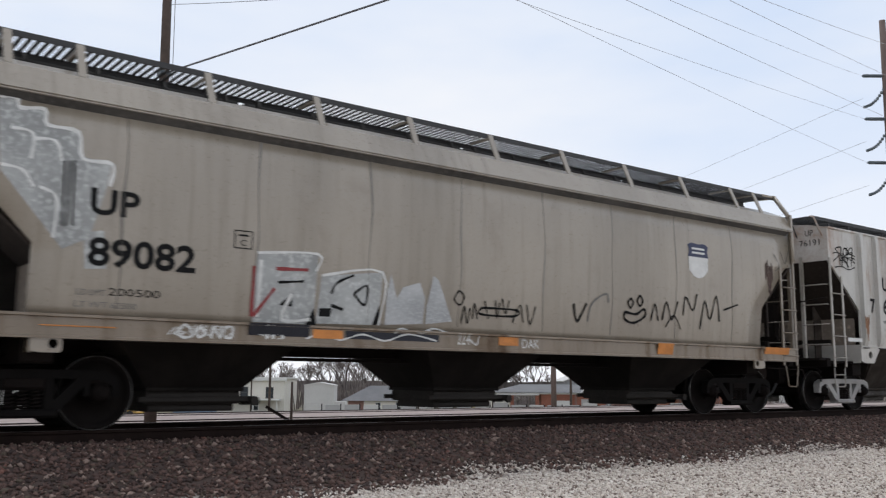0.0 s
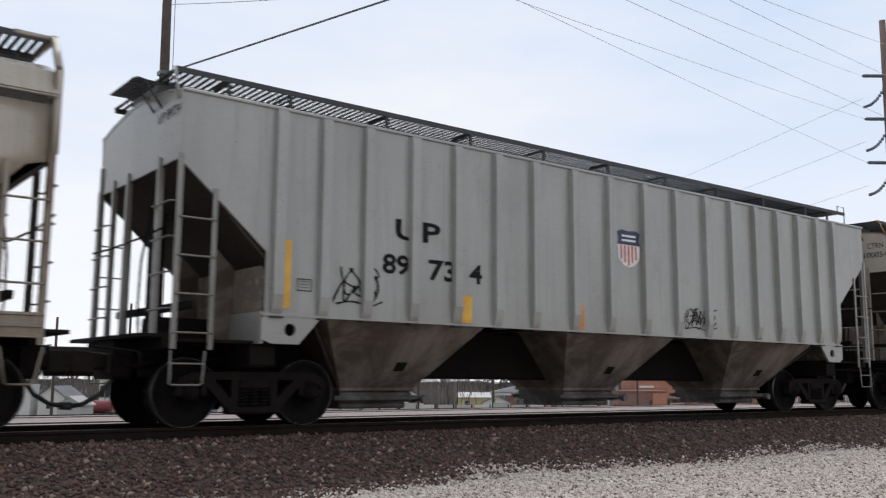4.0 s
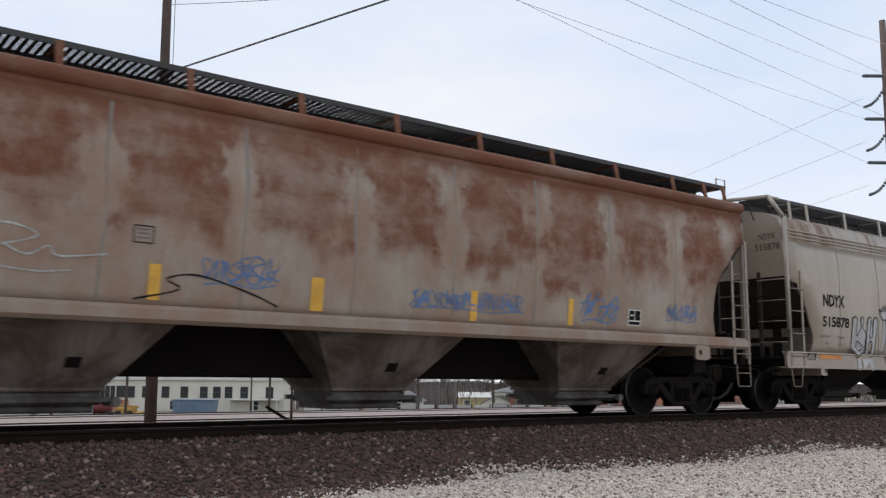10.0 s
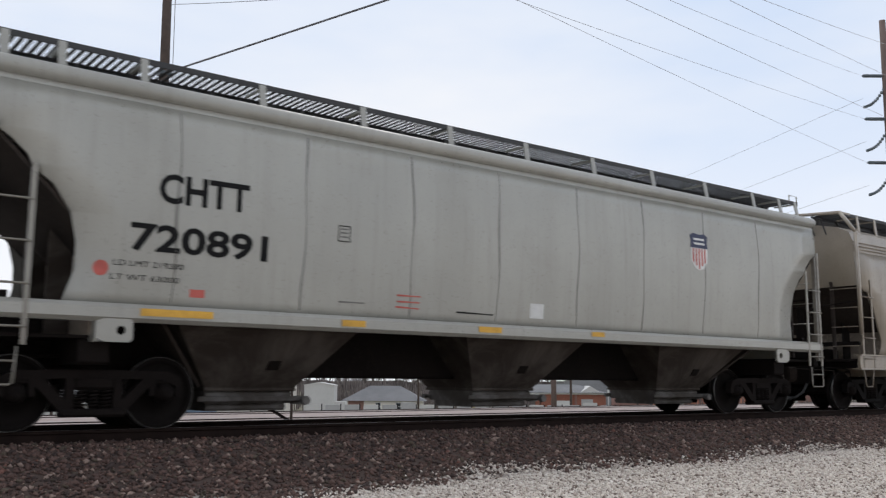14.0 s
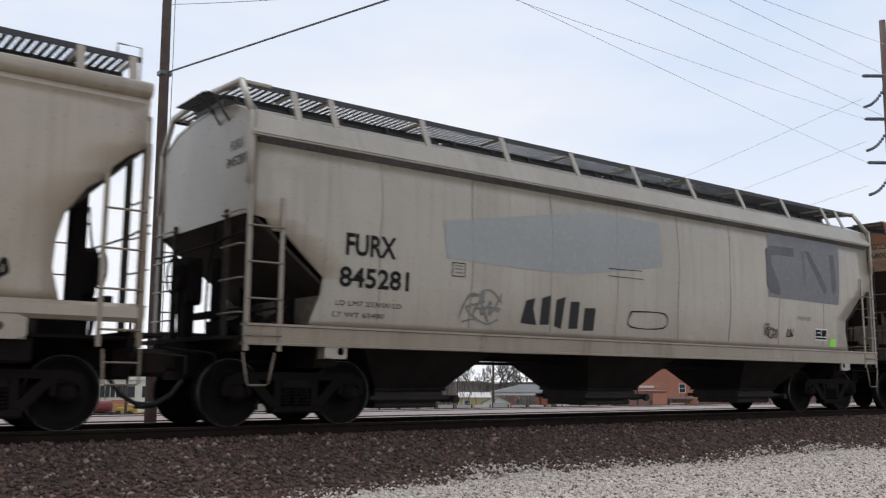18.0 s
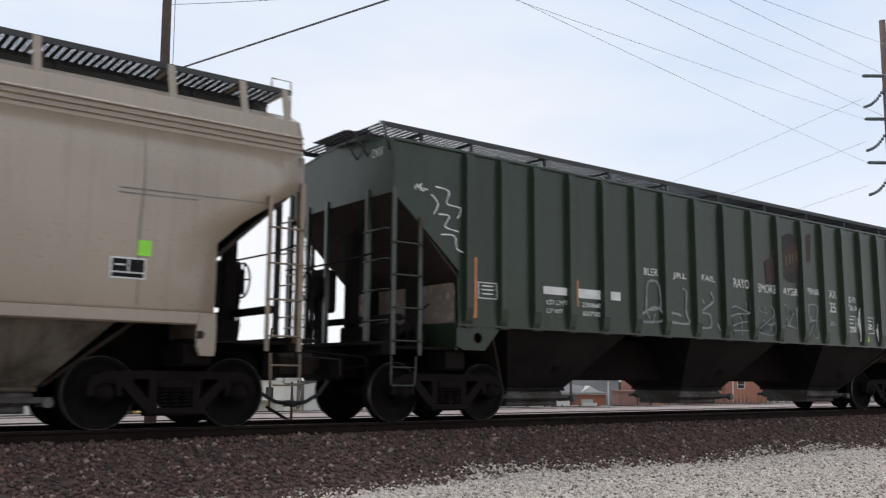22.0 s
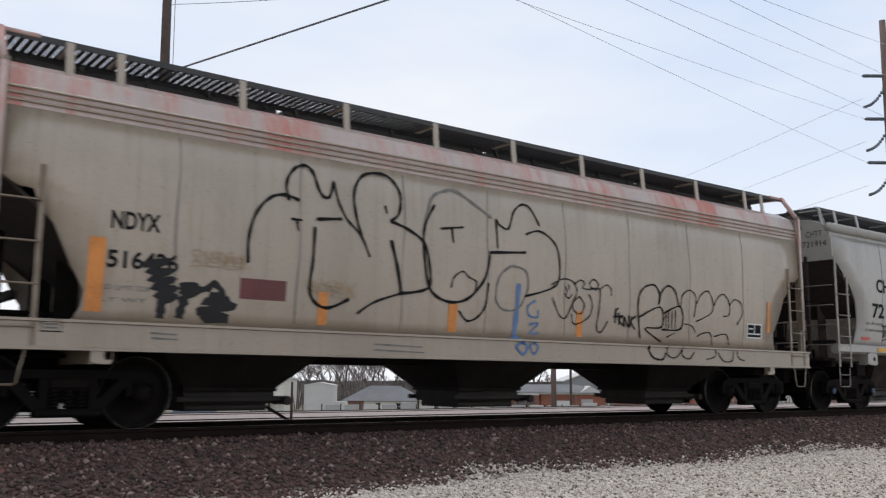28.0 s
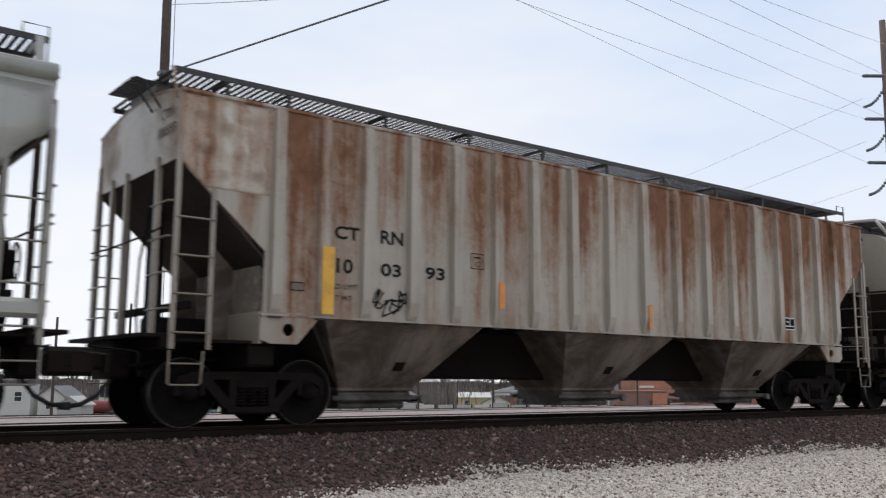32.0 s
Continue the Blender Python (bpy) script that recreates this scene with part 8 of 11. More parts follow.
shape(11, [(9.15, 1.95), (9.27, 1.80), (9.45, 1.76), (9.71, 1.82), (9.84, 1.70), (9.61, 1.61), (9.47, 1.47), (9.33, 1.45), (9.14, 1.76)], "w6")
stroke(11, [(9.15, 1.95), (9.27, 1.80), (9.45, 1.76), (9.71, 1.82), (9.84, 1.70), (9.61, 1.61), (9.47, 1.47), (9.33, 1.45), (9.14, 1.76), (9.15, 1.95)], "w5", 0.026)
shape(11, [(9.67, 2.19), (9.89, 2.29), (10.12, 1.49), (9.91, 1.47), (9.76, 1.84)], "w6")
stroke(11, [(9.67, 2.19), (9.89, 2.29), (10.12, 1.49), (9.91, 1.47), (9.76, 1.84), (9.67, 2.19)], "w5", 0.026)
shape(11, [(10.01, 1.85), (10.15, 2.08), (10.30, 2.15), (10.26, 1.87), (10.42, 1.49), (10.17, 1.49)], "w6")
stroke(11, [(10.01, 1.85), (10.15, 2.08), (10.30, 2.15), (10.26, 1.87), (10.42, 1.49), (10.17, 1.49), (10.01, 1.85)], "w5", 0.026)
shape(11, [(10.36, 2.15), (11.26, 2.13), (11.20, 1.92), (10.34, 1.93)], "w6")
stroke(11, [(10.36, 2.15), (11.26, 2.13), (11.20, 1.92), (10.34, 1.93), (10.36, 2.15)], "w5", 0.026)
shape(11, [(10.61, 1.91), (10.84, 1.91), (10.79, 1.47), (10.55, 1.48)], "w6")
stroke(11, [(10.61, 1.91), (10.84, 1.91), (10.79, 1.47), (10.55, 1.48), (10.61, 1.91)], "w5", 0.026)
shape(11, [(8.09, 2.00), (8.21, 1.98), (8.24, 1.80), (8.17, 1.78)], "d5")
shape(11, [(8.49, 1.83), (8.63, 1.88), (8.68, 1.46), (8.58, 1.45)], "d5")
shape(11, [(9.52, 2.12), (9.65, 2.17), (9.74, 1.86), (9.61, 1.87)], "d5")
shape(11, [(10.41, 1.90), (10.59, 1.92), (10.53, 1.51), (10.40, 1.50)], "d5")
shape(11, [(9.16, 1.69), (9.31, 1.47), (9.16, 1.48)], "d5")
shape(11, [(8.75, 1.30), (8.95, 1.29), (9.00, 1.06), (8.81, 1.07)], "w6")
shape(11, [(9.09, 1.30), (9.39, 1.30), (9.57, 1.08), (9.33, 1.07)], "w6")
shape(11, [(9.73, 1.30), (10.07, 1.31), (10.23, 1.07), (10.00, 1.09)], "w6")
shape(11, [(10.38, 1.32), (10.78, 1.32), (10.75, 1.13), (10.40, 1.15)], "w6")
stroke(11, [(11.16, 2.40), (11.21, 2.54), (11.31, 2.59), (11.44, 2.55), (11.48, 2.43), (11.39, 2.33), (11.27, 2.31), (11.16, 2.40)], "q", 0.022)
stroke(11, [(11.21, 2.53), (11.44, 2.35)], "q", 0.020)
stroke(11, [(11.35, 2.53), (11.27, 2.35)], "K", 0.016)
letters(12, "CMO", 1.42, 2.71, 1.15, 0.37, "K", 0.026)
letters(12, "21477", 1.39, 2.10, 1.47, 0.36, "K", 0.026)
letters(12, "LO LMT 223500", 1.68, 1.93, 0.85, 0.05, "K")
letters(12, "LT WT 62500", 1.69, 1.77, 0.76, 0.06, "K")
tick_row(12, 1.44, 4.46, 1.71, 1.84, 7)
tick_row(12, 5.45, 5.86, 1.58, 1.76, 1)
tick_row(12, 7.45, 9.10, 1.62, 1.77, 4)
tick_row(12, 11.70, 13.65, 1.64, 1.76, 4)
tick_row(12, 14.42, 15.54, 1.67, 1.82, 3)
stroke(12, [(6.09, 2.29), (6.35, 2.31), (6.32, 2.07), (6.43, 2.14)], "K", 0.040)
stroke(12, [(6.19, 2.32), (6.17, 2.04), (6.15, 1.80)], "K", 0.040)
stroke(12, [(6.03, 1.74), (6.22, 1.79), (6.42, 1.81), (6.46, 2.01), (6.41, 2.16), (6.53, 2.28), (6.71, 2.30), (6.74, 2.16), (6.67, 2.00), (6.54, 1.82)], "K", 0.040)
stroke(12, [(6.50, 2.04), (6.54, 2.15), (6.63, 2.14), (6.63, 2.04), (6.55, 1.98), (6.50, 2.04)], "K", 0.036)
stroke(12, [(6.66, 2.29), (6.84, 2.32), (6.88, 2.11), (6.95, 2.19)], "K", 0.036)
stroke(12, [(6.55, 1.57), (6.58, 1.82), (6.75, 1.90), (6.95, 1.93)], "K", 0.032)
stroke(12, [(6.95, 2.33), (7.06, 2.16), (7.16, 2.33), (7.13, 2.14), (7.07, 1.92)], "K", 0.036)
stroke(12, [(7.14, 2.17), (7.32, 2.24), (7.34, 2.07), (7.18, 2.00), (7.32, 1.95)], "K", 0.036)
stroke(12, [(6.96, 1.92), (7.34, 1.98), (7.60, 2.01)], "K", 0.036)
stroke(12, [(7.50, 2.07), (7.62, 2.01), (7.52, 1.91)], "K", 0.036)
stroke(12, [(4.77, 1.91), (4.89, 1.89), (4.99, 1.92), (5.04, 2.05), (5.07, 2.19), (5.13, 2.23), (5.16, 2.14), (5.13, 1.96), (5.06, 1.74), (5.01, 1.60), (5.00, 1.78), (5.02, 1.93)], "K", 0.032)
stroke(12, [(5.20, 1.59), (5.24, 1.80), (5.30, 2.10), (5.34, 2.25), (5.32, 2.07), (5.25, 1.82), (5.25, 1.60)], "K", 0.032)
stroke(12, [(4.88, 1.83), (5.11, 1.86), (5.17, 1.94), (5.13, 1.89), (5.09, 1.74), (5.14, 1.65), (5.18, 1.82), (5.22, 1.87), (5.41, 1.86), (5.48, 1.84)], "K", 0.032)
stroke(12, [(5.29, 1.70), (5.33, 1.94), (5.43, 1.94), (5.61, 1.89)], "K", 0.032)
stroke(12, [(5.68, 1.93), (5.66, 1.75), (5.72, 1.56), (5.74, 1.71), (5.87, 1.88)], "K", 0.050)
stroke(12, [(5.68, 1.92), (5.71, 1.77), (5.85, 1.86)], "K", 0.050)
stroke(12, [(10.36, 2.14), (10.49, 2.26), (10.64, 2.27), (10.66, 2.13), (10.57, 1.97), (10.42, 1.87), (10.36, 1.65), (10.42, 1.61), (10.53, 1.84), (10.38, 1.99), (10.36, 2.14)], "K", 0.026)
stroke(12, [(10.53, 1.89), (10.66, 1.91), (10.70, 1.57)], "K", 0.026)
stroke(12, [(10.73, 2.17), (10.88, 2.26), (10.83, 2.14), (10.81, 2.03)], "K", 0.026)
stroke(12, [(11.09, 1.90), (10.96, 1.96), (10.94, 2.15), (11.10, 2.29), (11.30, 2.28), (11.27, 2.12), (11.09, 1.90), (10.94, 1.80), (10.94, 1.69), (11.13, 1.72), (11.07, 1.82)], "K", 0.026)
stroke(12, [(10.85, 1.88), (10.76, 1.73), (10.83, 1.58), (10.89, 1.80)], "K", 0.026)
stroke(12, [(11.36, 1.94), (11.39, 2.21), (11.48, 2.31), (11.57, 2.19), (11.55, 2.08), (11.41, 2.08)], "K", 0.026)
shape(12, [(9.27, 1.88), (9.36, 1.96), (9.34, 2.07), (9.46, 2.18), (9.59, 2.17), (9.69, 2.26), (9.79, 2.25), (9.83, 2.35), (9.97, 2.45), (10.10, 2.40), (10.06, 2.34), (9.97, 2.28), (10.03, 2.23), (9.99, 2.15), (9.91, 2.13), (9.87, 1.99), (9.73, 1.84), (9.63, 1.84), (9.57, 1.76), (9.42, 1.69), (9.37, 1.77), (9.38, 1.87)], "W2")
stroke(12, [(9.27, 1.88), (9.36, 1.96), (9.34, 2.07), (9.46, 2.18), (9.59, 2.17), (9.69, 2.26), (9.79, 2.25), (9.83, 2.35), (9.97, 2.45), (10.10, 2.40), (10.06, 2.34), (9.97, 2.28), (10.03, 2.23), (9.99, 2.15), (9.91, 2.13), (9.87, 1.99), (9.73, 1.84), (9.63, 1.84), (9.57, 1.76), (9.42, 1.69), (9.37, 1.77), (9.38, 1.87), (9.27, 1.88)], "K", 0.024)
stroke(12, [(9.36, 1.96), (9.48, 1.95), (9.50, 1.89), (9.42, 1.90)], "K", 0.018)
stroke(12, [(9.59, 2.17), (9.61, 2.06), (9.57, 2.01), (9.73, 2.04), (9.63, 1.84)], "K", 0.018)
stroke(12, [(9.79, 2.25), (9.91, 2.13)], "K", 0.018)
stroke(12, [(9.69, 2.14), (9.83, 2.20), (9.83, 2.03)], "K", 0.018)
stroke(12, [(9.89, 1.91), (10.05, 1.91)], "K", 0.018)
stroke(12, [(9.97, 1.90), (9.93, 1.81), (9.89, 1.64)], "K", 0.018)
stroke(12, [(9.93, 1.81), (10.05, 1.79), (10.02, 1.65), (9.97, 1.66)], "K", 0.018)
stroke(12, [(6.92, 2.25), (6.98, 1.93)], "K", 0.034)
stroke(12, [(6.90, 2.23), (7.35, 2.23)], "K", 0.034)
stroke(12, [(6.94, 2.09), (7.24, 2.09)], "K", 0.034)
stroke(12, [(6.96, 1.94), (7.42, 2.03)], "K", 0.034)
emblem(12, 13.21, 13.87, 3.24, 3.87, 2)
letters(12, "BUILDING", 14.07, 3.61, 1.03, 0.15, "K", 0.026)
letters(12, "AMERICA", 14.12, 3.37, 0.94, 0.15, "K", 0.026)
patch(12, 1.74, 2.61, 1.36, 1.47, "Y")
patch(12, 4.75, 5.17, 1.36, 1.50, "Y")
patch(12, 6.82, 7.28, 1.36, 1.48, "Y")
patch(12, 9.64, 10.03, 1.36, 1.47, "Y")
patch(12, 11.87, 12.24, 1.36, 1.44, "Y")
patch(12, 14.49, 15.04, 1.36, 1.44, "Y")
outline_box(12, 4.56, 4.83, 2.47, 2.70, "K", "F")
data_panel(12, 13.89, 14.29, 1.63, 1.94)
stroke(12, [(3.03, 1.71), (4.25, 1.74)], "x", 0.011)
stroke(12, [(3.03, 1.63), (4.25, 1.66)], "x", 0.011)
stroke(12, [(5.34, 1.76), (6.16, 1.76)], "x", 0.011)
letters(13, "FURX", 1.52, 2.38, 0.86, 0.32, "K", 0.026)
letters(13, "845281", 1.43, 1.93, 1.20, 0.29, "K", 0.026)
letters(13, "LD LMT 223100 LD", 1.40, 1.67, 1.12, 0.07, "K")
letters(13, "LT WT 63400", 1.36, 1.51, 0.86, 0.07, "K")
shape(13, [(11.90, 3.84), (14.77, 3.95), (14.62, 2.39), (11.86, 2.42)], "d2")
outline_box(13, 3.43, 3.69, 2.22, 2.44, "K")
stroke(13, [(7.57, 1.89), (8.50, 1.89), (8.48, 1.63), (7.55, 1.62), (7.57, 1.89)], "K", 0.022)
scribble(13, 3.66, 4.41, 1.51, 2.13, "g", 111)
stroke(13, [(6.94, 2.62), (7.84, 2.64)], "K", 0.011)
stroke(13, [(6.94, 2.49), (7.86, 2.49)], "K", 0.011)
data_panel(13, 13.66, 14.15, 1.57, 1.83)
shape(13, [(11.80, 3.42), (11.99, 3.52), (12.87, 3.54), (12.86, 3.34), (12.23, 3.33), (11.99, 3.30), (11.99, 2.78), (11.95, 2.68), (12.29, 2.65), (12.28, 2.47), (11.92, 2.51), (11.80, 2.66)], "d3")
shape(13, [(13.15, 3.50), (13.28, 3.52), (13.28, 2.77), (13.16, 2.75)], "d4")
shape(13, [(13.30, 3.53), (13.48, 3.51), (14.14, 2.72), (14.01, 2.58), (13.47, 3.25)], "d3")
shape(13, [(14.30, 3.51), (14.50, 3.53), (14.52, 2.79), (14.42, 2.57), (14.32, 2.74)], "d3")
patch(13, 14.26, 14.51, 1.45, 1.62, "L")
scribble(13, 11.71, 12.20, 1.51, 1.86, "s", 112)
scribble(13, 12.55, 12.79, 1.58, 1.82, "K", 113)
letters(13, "HTN 29 CAFL", 12.94, 1.98, 0.54, 0.09, "g")
shape(13, [(3.25, 3.06), (6.55, 3.59), (8.37, 3.59), (8.40, 2.76), (6.22, 2.46), (5.87, 2.55), (4.89, 2.45), (3.32, 2.49)], "b2")
shape(13, [(4.89, 1.57), (4.99, 1.94), (5.19, 1.99), (5.16, 1.81), (5.25, 1.55)], "k")
shape(13, [(5.32, 1.56), (5.35, 2.00), (5.55, 2.06), (5.53, 1.57)], "k")
shape(13, [(5.65, 1.55), (5.68, 1.99), (5.89, 2.05), (5.85, 1.85), (5.82, 1.51)], "k")
shape(13, [(5.99, 1.52), (6.02, 1.98), (6.24, 1.99), (6.21, 1.53)], "k")
shape(13, [(6.34, 1.50), (6.37, 1.89), (6.64, 1.90), (6.61, 1.51)], "k")
letters(14, "GCCX", 1.73, 2.45, 0.85, 0.23, "K", 0.026)
letters(14, "68001", 1.68, 1.98, 0.94, 0.23, "K", 0.026)
letters(14, "LD LMT 220", 1.64, 1.76, 1.01, 0.07, "g")
letters(14, "LT WT", 1.69, 1.61, 0.95, 0.06, "g")
outline_box(14, 4.30, 4.54, 2.29, 2.53, "K")
data_panel(14, 13.27, 13.61, 1.65, 1.89)
patch(14, 13.30, 13.65, 1.92, 2.03, "L")
outline_box(14, 1.25, 1.47, 1.63, 1.73, "K")
letters(15, "CHTT", 2.10, 2.76, 0.85, 0.23, "K", 0.026)
letters(15, "720206", 2.10, 2.30, 1.22, 0.22, "K", 0.026)
letters(15, "LD LMT 223700", 2.05, 1.92, 0.87, 0.07, "K")
letters(15, "LT WT 62300", 2.03, 1.75, 0.87, 0.07, "K")
outline_box(15, 3.71, 3.97, 2.58, 2.82, "K", "C")
patch(15, 1.43, 2.40, 1.42, 1.53, "Y")
patch(15, 4.54, 5.01, 1.43, 1.55, "Y")
patch(15, 6.99, 7.48, 1.41, 1.53, "Y")
patch(15, 9.55, 10.02, 1.42, 1.53, "Y")
patch(15, 11.81, 12.17, 1.42, 1.51, "Y")
letters(15, "DO NOT HAMMER ON CAR", 8.50, 2.60, 1.87, 0.11, "x")
stroke(15, [(8.86, 2.35), (9.20, 2.35)], "x", 0.022)
stroke(15, [(8.85, 2.26), (9.90, 2.28)], "x", 0.022)
stroke(15, [(8.85, 2.17), (9.89, 2.18)], "x", 0.022)
stroke(15, [(8.85, 2.08), (9.84, 2.09)], "x", 0.022)
stroke(15, [(8.84, 1.99), (9.89, 2.00)], "x", 0.022)
stroke(15, [(8.59, 1.84), (9.80, 1.85)], "g", 0.022)
stroke(15, [(2.46, 1.50), (3.11, 1.48)], "g", 0.011)
data_panel(15, 14.34, 14.77, 1.82, 2.08)
patch(15, 14.66, 14.82, 2.11, 2.30, "L")
outline_box(15, 1.44, 1.74, 1.68, 1.84, "K")
stroke(15, [(14.39, 2.92), (16.45, 2.96)], "g", 0.011)
stroke(15, [(14.38, 2.86), (15.38, 2.88)], "g", 0.011)
patch(16, 3.04, 3.64, 2.07, 2.20, "W")
patch(16, 3.86, 4.45, 2.05, 2.21, "W")
patch(16, 4.68, 4.93, 2.06, 2.21, "W")
patch(16, 1.45, 1.60, 1.60, 2.55, "O")
patch(16, 3.75, 3.86, 1.90, 2.35, "O")
patch(16, 6.21, 6.33, 1.90, 2.30, "O")
patch(16, 9.02, 9.12, 1.92, 2.41, "O")
patch(16, 12.54, 12.64, 2.06, 2.35, "O")
patch(16, 15.47, 15.65, 1.65, 2.56, "O")
letters(16, "LD LMT", 3.11, 1.90, 0.48, 0.08, "W")
letters(16, "LT WT", 3.11, 1.76, 0.37, 0.07, "W")
letters(16, "230860", 3.94, 1.90, 0.48, 0.08, "W")
letters(16, "60700", 3.96, 1.75, 0.43, 0.08, "W")
scribble(16, 0.40, 0.61, 3.43, 3.59, "W", 121)
stroke(16, [(0.78, 3.57), (1.04, 3.53), (1.00, 3.33), (1.27, 3.29), (1.21, 3.12)], "W", 0.022)
stroke(16, [(0.70, 3.44), (0.83, 3.31), (0.75, 3.14)], "W", 0.022)
stroke(16, [(0.84, 3.15), (1.05, 3.14), (0.97, 2.97), (1.23, 2.92)], "W", 0.022)
stroke(16, [(0.89, 2.84), (1.15, 2.84), (1.20, 2.65), (1.38, 2.59)], "W", 0.022)
outline_box(16, 1.63, 2.02, 1.91, 2.17, "W")
letters(16, "RAYO", 8.32, 2.53, 0.52, 0.19, "W")
letters(16, "SMOKE", 9.15, 2.49, 0.66, 0.18, "W")
letters(16, "AYSIR", 10.06, 2.49, 0.58, 0.16, "W")
letters(16, "SPINR", 10.90, 2.56, 0.59, 0.14, "W")
letters(16, "TAX", 11.78, 2.53, 0.41, 0.18, "W")
letters(16, "KES", 11.79, 2.21, 0.36, 0.22, "W")
letters(16, "2010", 12.64, 2.47, 0.39, 0.15, "W")
outline_box(16, 12.52, 13.00, 1.80, 2.17, "W")
outline_box(16, 13.35, 13.81, 1.79, 2.17, "W")
scribble(16, 12.58, 12.97, 1.81, 1.93, "W", 130)
scribble(16, 13.42, 13.77, 1.84, 2.01, "W", 131)
scribble(16, 13.95, 14.12, 1.60, 2.11, "W", 132)
scribble(16, 13.11, 13.29, 1.61, 2.38, "W", 133)
scribble(16, 12.66, 13.06, 2.26, 2.44, "W", 134)
patch(16, 13.33, 13.55, 1.60, 1.77, "L")
disc(16, 9.95, 10.91, 2.71, 3.90, "o2")
shape(16, [(9.42, 3.15), (9.98, 3.39), (10.85, 3.76), (11.25, 3.94), (11.20, 3.32), (10.82, 3.15), (10.00, 2.85), (9.46, 2.65)], "o3")
shape(16, [(9.80, 2.92), (9.79, 3.15), (9.91, 3.18), (9.93, 2.95)], "y")
shape(16, [(9.77, 3.36), (9.77, 3.43), (9.94, 3.48), (9.94, 3.40)], "y")
shape(16, [(10.21, 3.12), (10.20, 3.32), (10.26, 3.35), (10.27, 3.14)], "y")
shape(16, [(10.34, 3.17), (10.33, 3.37), (10.40, 3.40), (10.40, 3.19)], "y")
shape(16, [(10.47, 3.20), (10.46, 3.39), (10.51, 3.42), (10.51, 3.22)], "y")
shape(16, [(10.61, 3.25), (10.60, 3.46), (10.66, 3.49), (10.67, 3.27)], "y")
shape(16, [(10.75, 3.30), (10.74, 3.51), (10.79, 3.54), (10.80, 3.32)], "y")
shape(16, [(10.88, 3.38), (10.87, 3.58), (10.91, 3.60), (10.91, 3.40)], "y")
shape(16, [(10.72, 3.66), (10.72, 3.69), (11.05, 3.76), (11.05, 3.73)], "y")
shape(16, [(9.81, 2.81), (9.80, 2.83), (9.95, 2.86), (9.95, 2.84)], "y")
letters(16, "BLER", 5.58, 2.58, 0.39, 0.13, "W")
letters(16, "JRL", 6.40, 2.55, 0.42, 0.14, "W")
letters(16, "FAIL", 7.29, 2.59, 0.41, 0.12, "W")
stroke(16, [(5.61, 1.94), (5.65, 2.39), (5.76, 2.48), (5.94, 2.46), (6.02, 2.25), (6.00, 2.00), (5.71, 1.94)], "w", 0.044)
stroke(16, [(5.51, 1.86), (5.78, 1.98), (6.00, 1.97), (6.08, 1.76), (5.51, 1.71)], "w", 0.044)
stroke(16, [(5.61, 1.94), (5.76, 1.70), (5.86, 1.88)], "w", 0.033)
stroke(16, [(6.66, 2.39), (6.79, 2.33), (6.76, 1.95), (6.85, 1.74), (6.34, 1.74)], "w", 0.044)
stroke(16, [(6.30, 1.92), (6.53, 1.90), (6.61, 1.87)], "w", 0.044)
stroke(16, [(7.53, 2.39), (7.62, 2.21), (7.25, 1.99), (7.50, 1.93), (7.51, 1.70), (7.18, 1.68)], "w", 0.044)
stroke(16, [(7.17, 1.98), (7.24, 2.22), (7.33, 2.15)], "w", 0.033)
stroke(16, [(7.72, 1.79), (7.82, 1.64)], "w", 0.033)
stroke(16, [(8.22, 2.11), (8.32, 2.15), (8.45, 2.13), (8.61, 2.09), (8.83, 2.04)], "w", 0.026)
stroke(16, [(8.70, 2.25), (8.71, 2.13)], "w", 0.026)
stroke(16, [(8.87, 2.29), (8.86, 2.03)], "w", 0.026)
stroke(16, [(8.46, 1.92), (8.53, 1.88), (8.54, 1.58)], "w", 0.026)
stroke(16, [(8.22, 1.75), (8.50, 1.83), (8.76, 1.86)], "w", 0.026)
stroke(16, [(8.25, 1.66), (8.78, 1.68)], "w", 0.026)
stroke(16, [(8.19, 1.94), (8.39, 2.00), (8.81, 2.02)], "w", 0.026)
stroke(16, [(9.15, 2.21), (9.17, 2.11), (9.44, 2.06)], "w", 0.026)
stroke(16, [(9.36, 2.21), (9.37, 2.07)], "w", 0.026)
stroke(16, [(9.57, 2.23), (9.67, 2.15), (9.66, 2.01), (9.38, 1.86), (9.17, 1.74)], "w", 0.026)
stroke(16, [(9.28, 1.92), (9.35, 1.89)], "w", 0.026)
stroke(16, [(9.14, 1.65), (9.66, 1.62), (9.74, 1.85), (9.59, 1.86), (9.53, 1.69)], "w", 0.026)
stroke(16, [(9.08, 1.78), (9.14, 1.65)], "w", 0.026)
stroke(16, [(9.45, 1.83), (9.70, 1.83)], "w", 0.026)
stroke(16, [(10.06, 2.28), (10.21, 2.25), (10.20, 2.11)], "w", 0.026)
stroke(16, [(10.49, 2.26), (10.55, 2.19), (10.60, 2.25)], "w", 0.026)
stroke(16, [(10.55, 2.19), (10.54, 1.68)], "w", 0.026)
stroke(16, [(10.16, 1.82), (10.29, 1.94), (10.42, 2.11)], "w", 0.026)
stroke(16, [(10.13, 1.99), (10.23, 1.90), (10.39, 1.80)], "w", 0.026)
stroke(16, [(10.03, 1.76), (10.09, 1.82), (10.00, 1.85)], "w", 0.026)
stroke(16, [(10.16, 1.84), (10.51, 1.79)], "w", 0.026)
stroke(16, [(11.03, 2.31), (11.06, 2.02), (11.37, 2.01)], "w", 0.026)
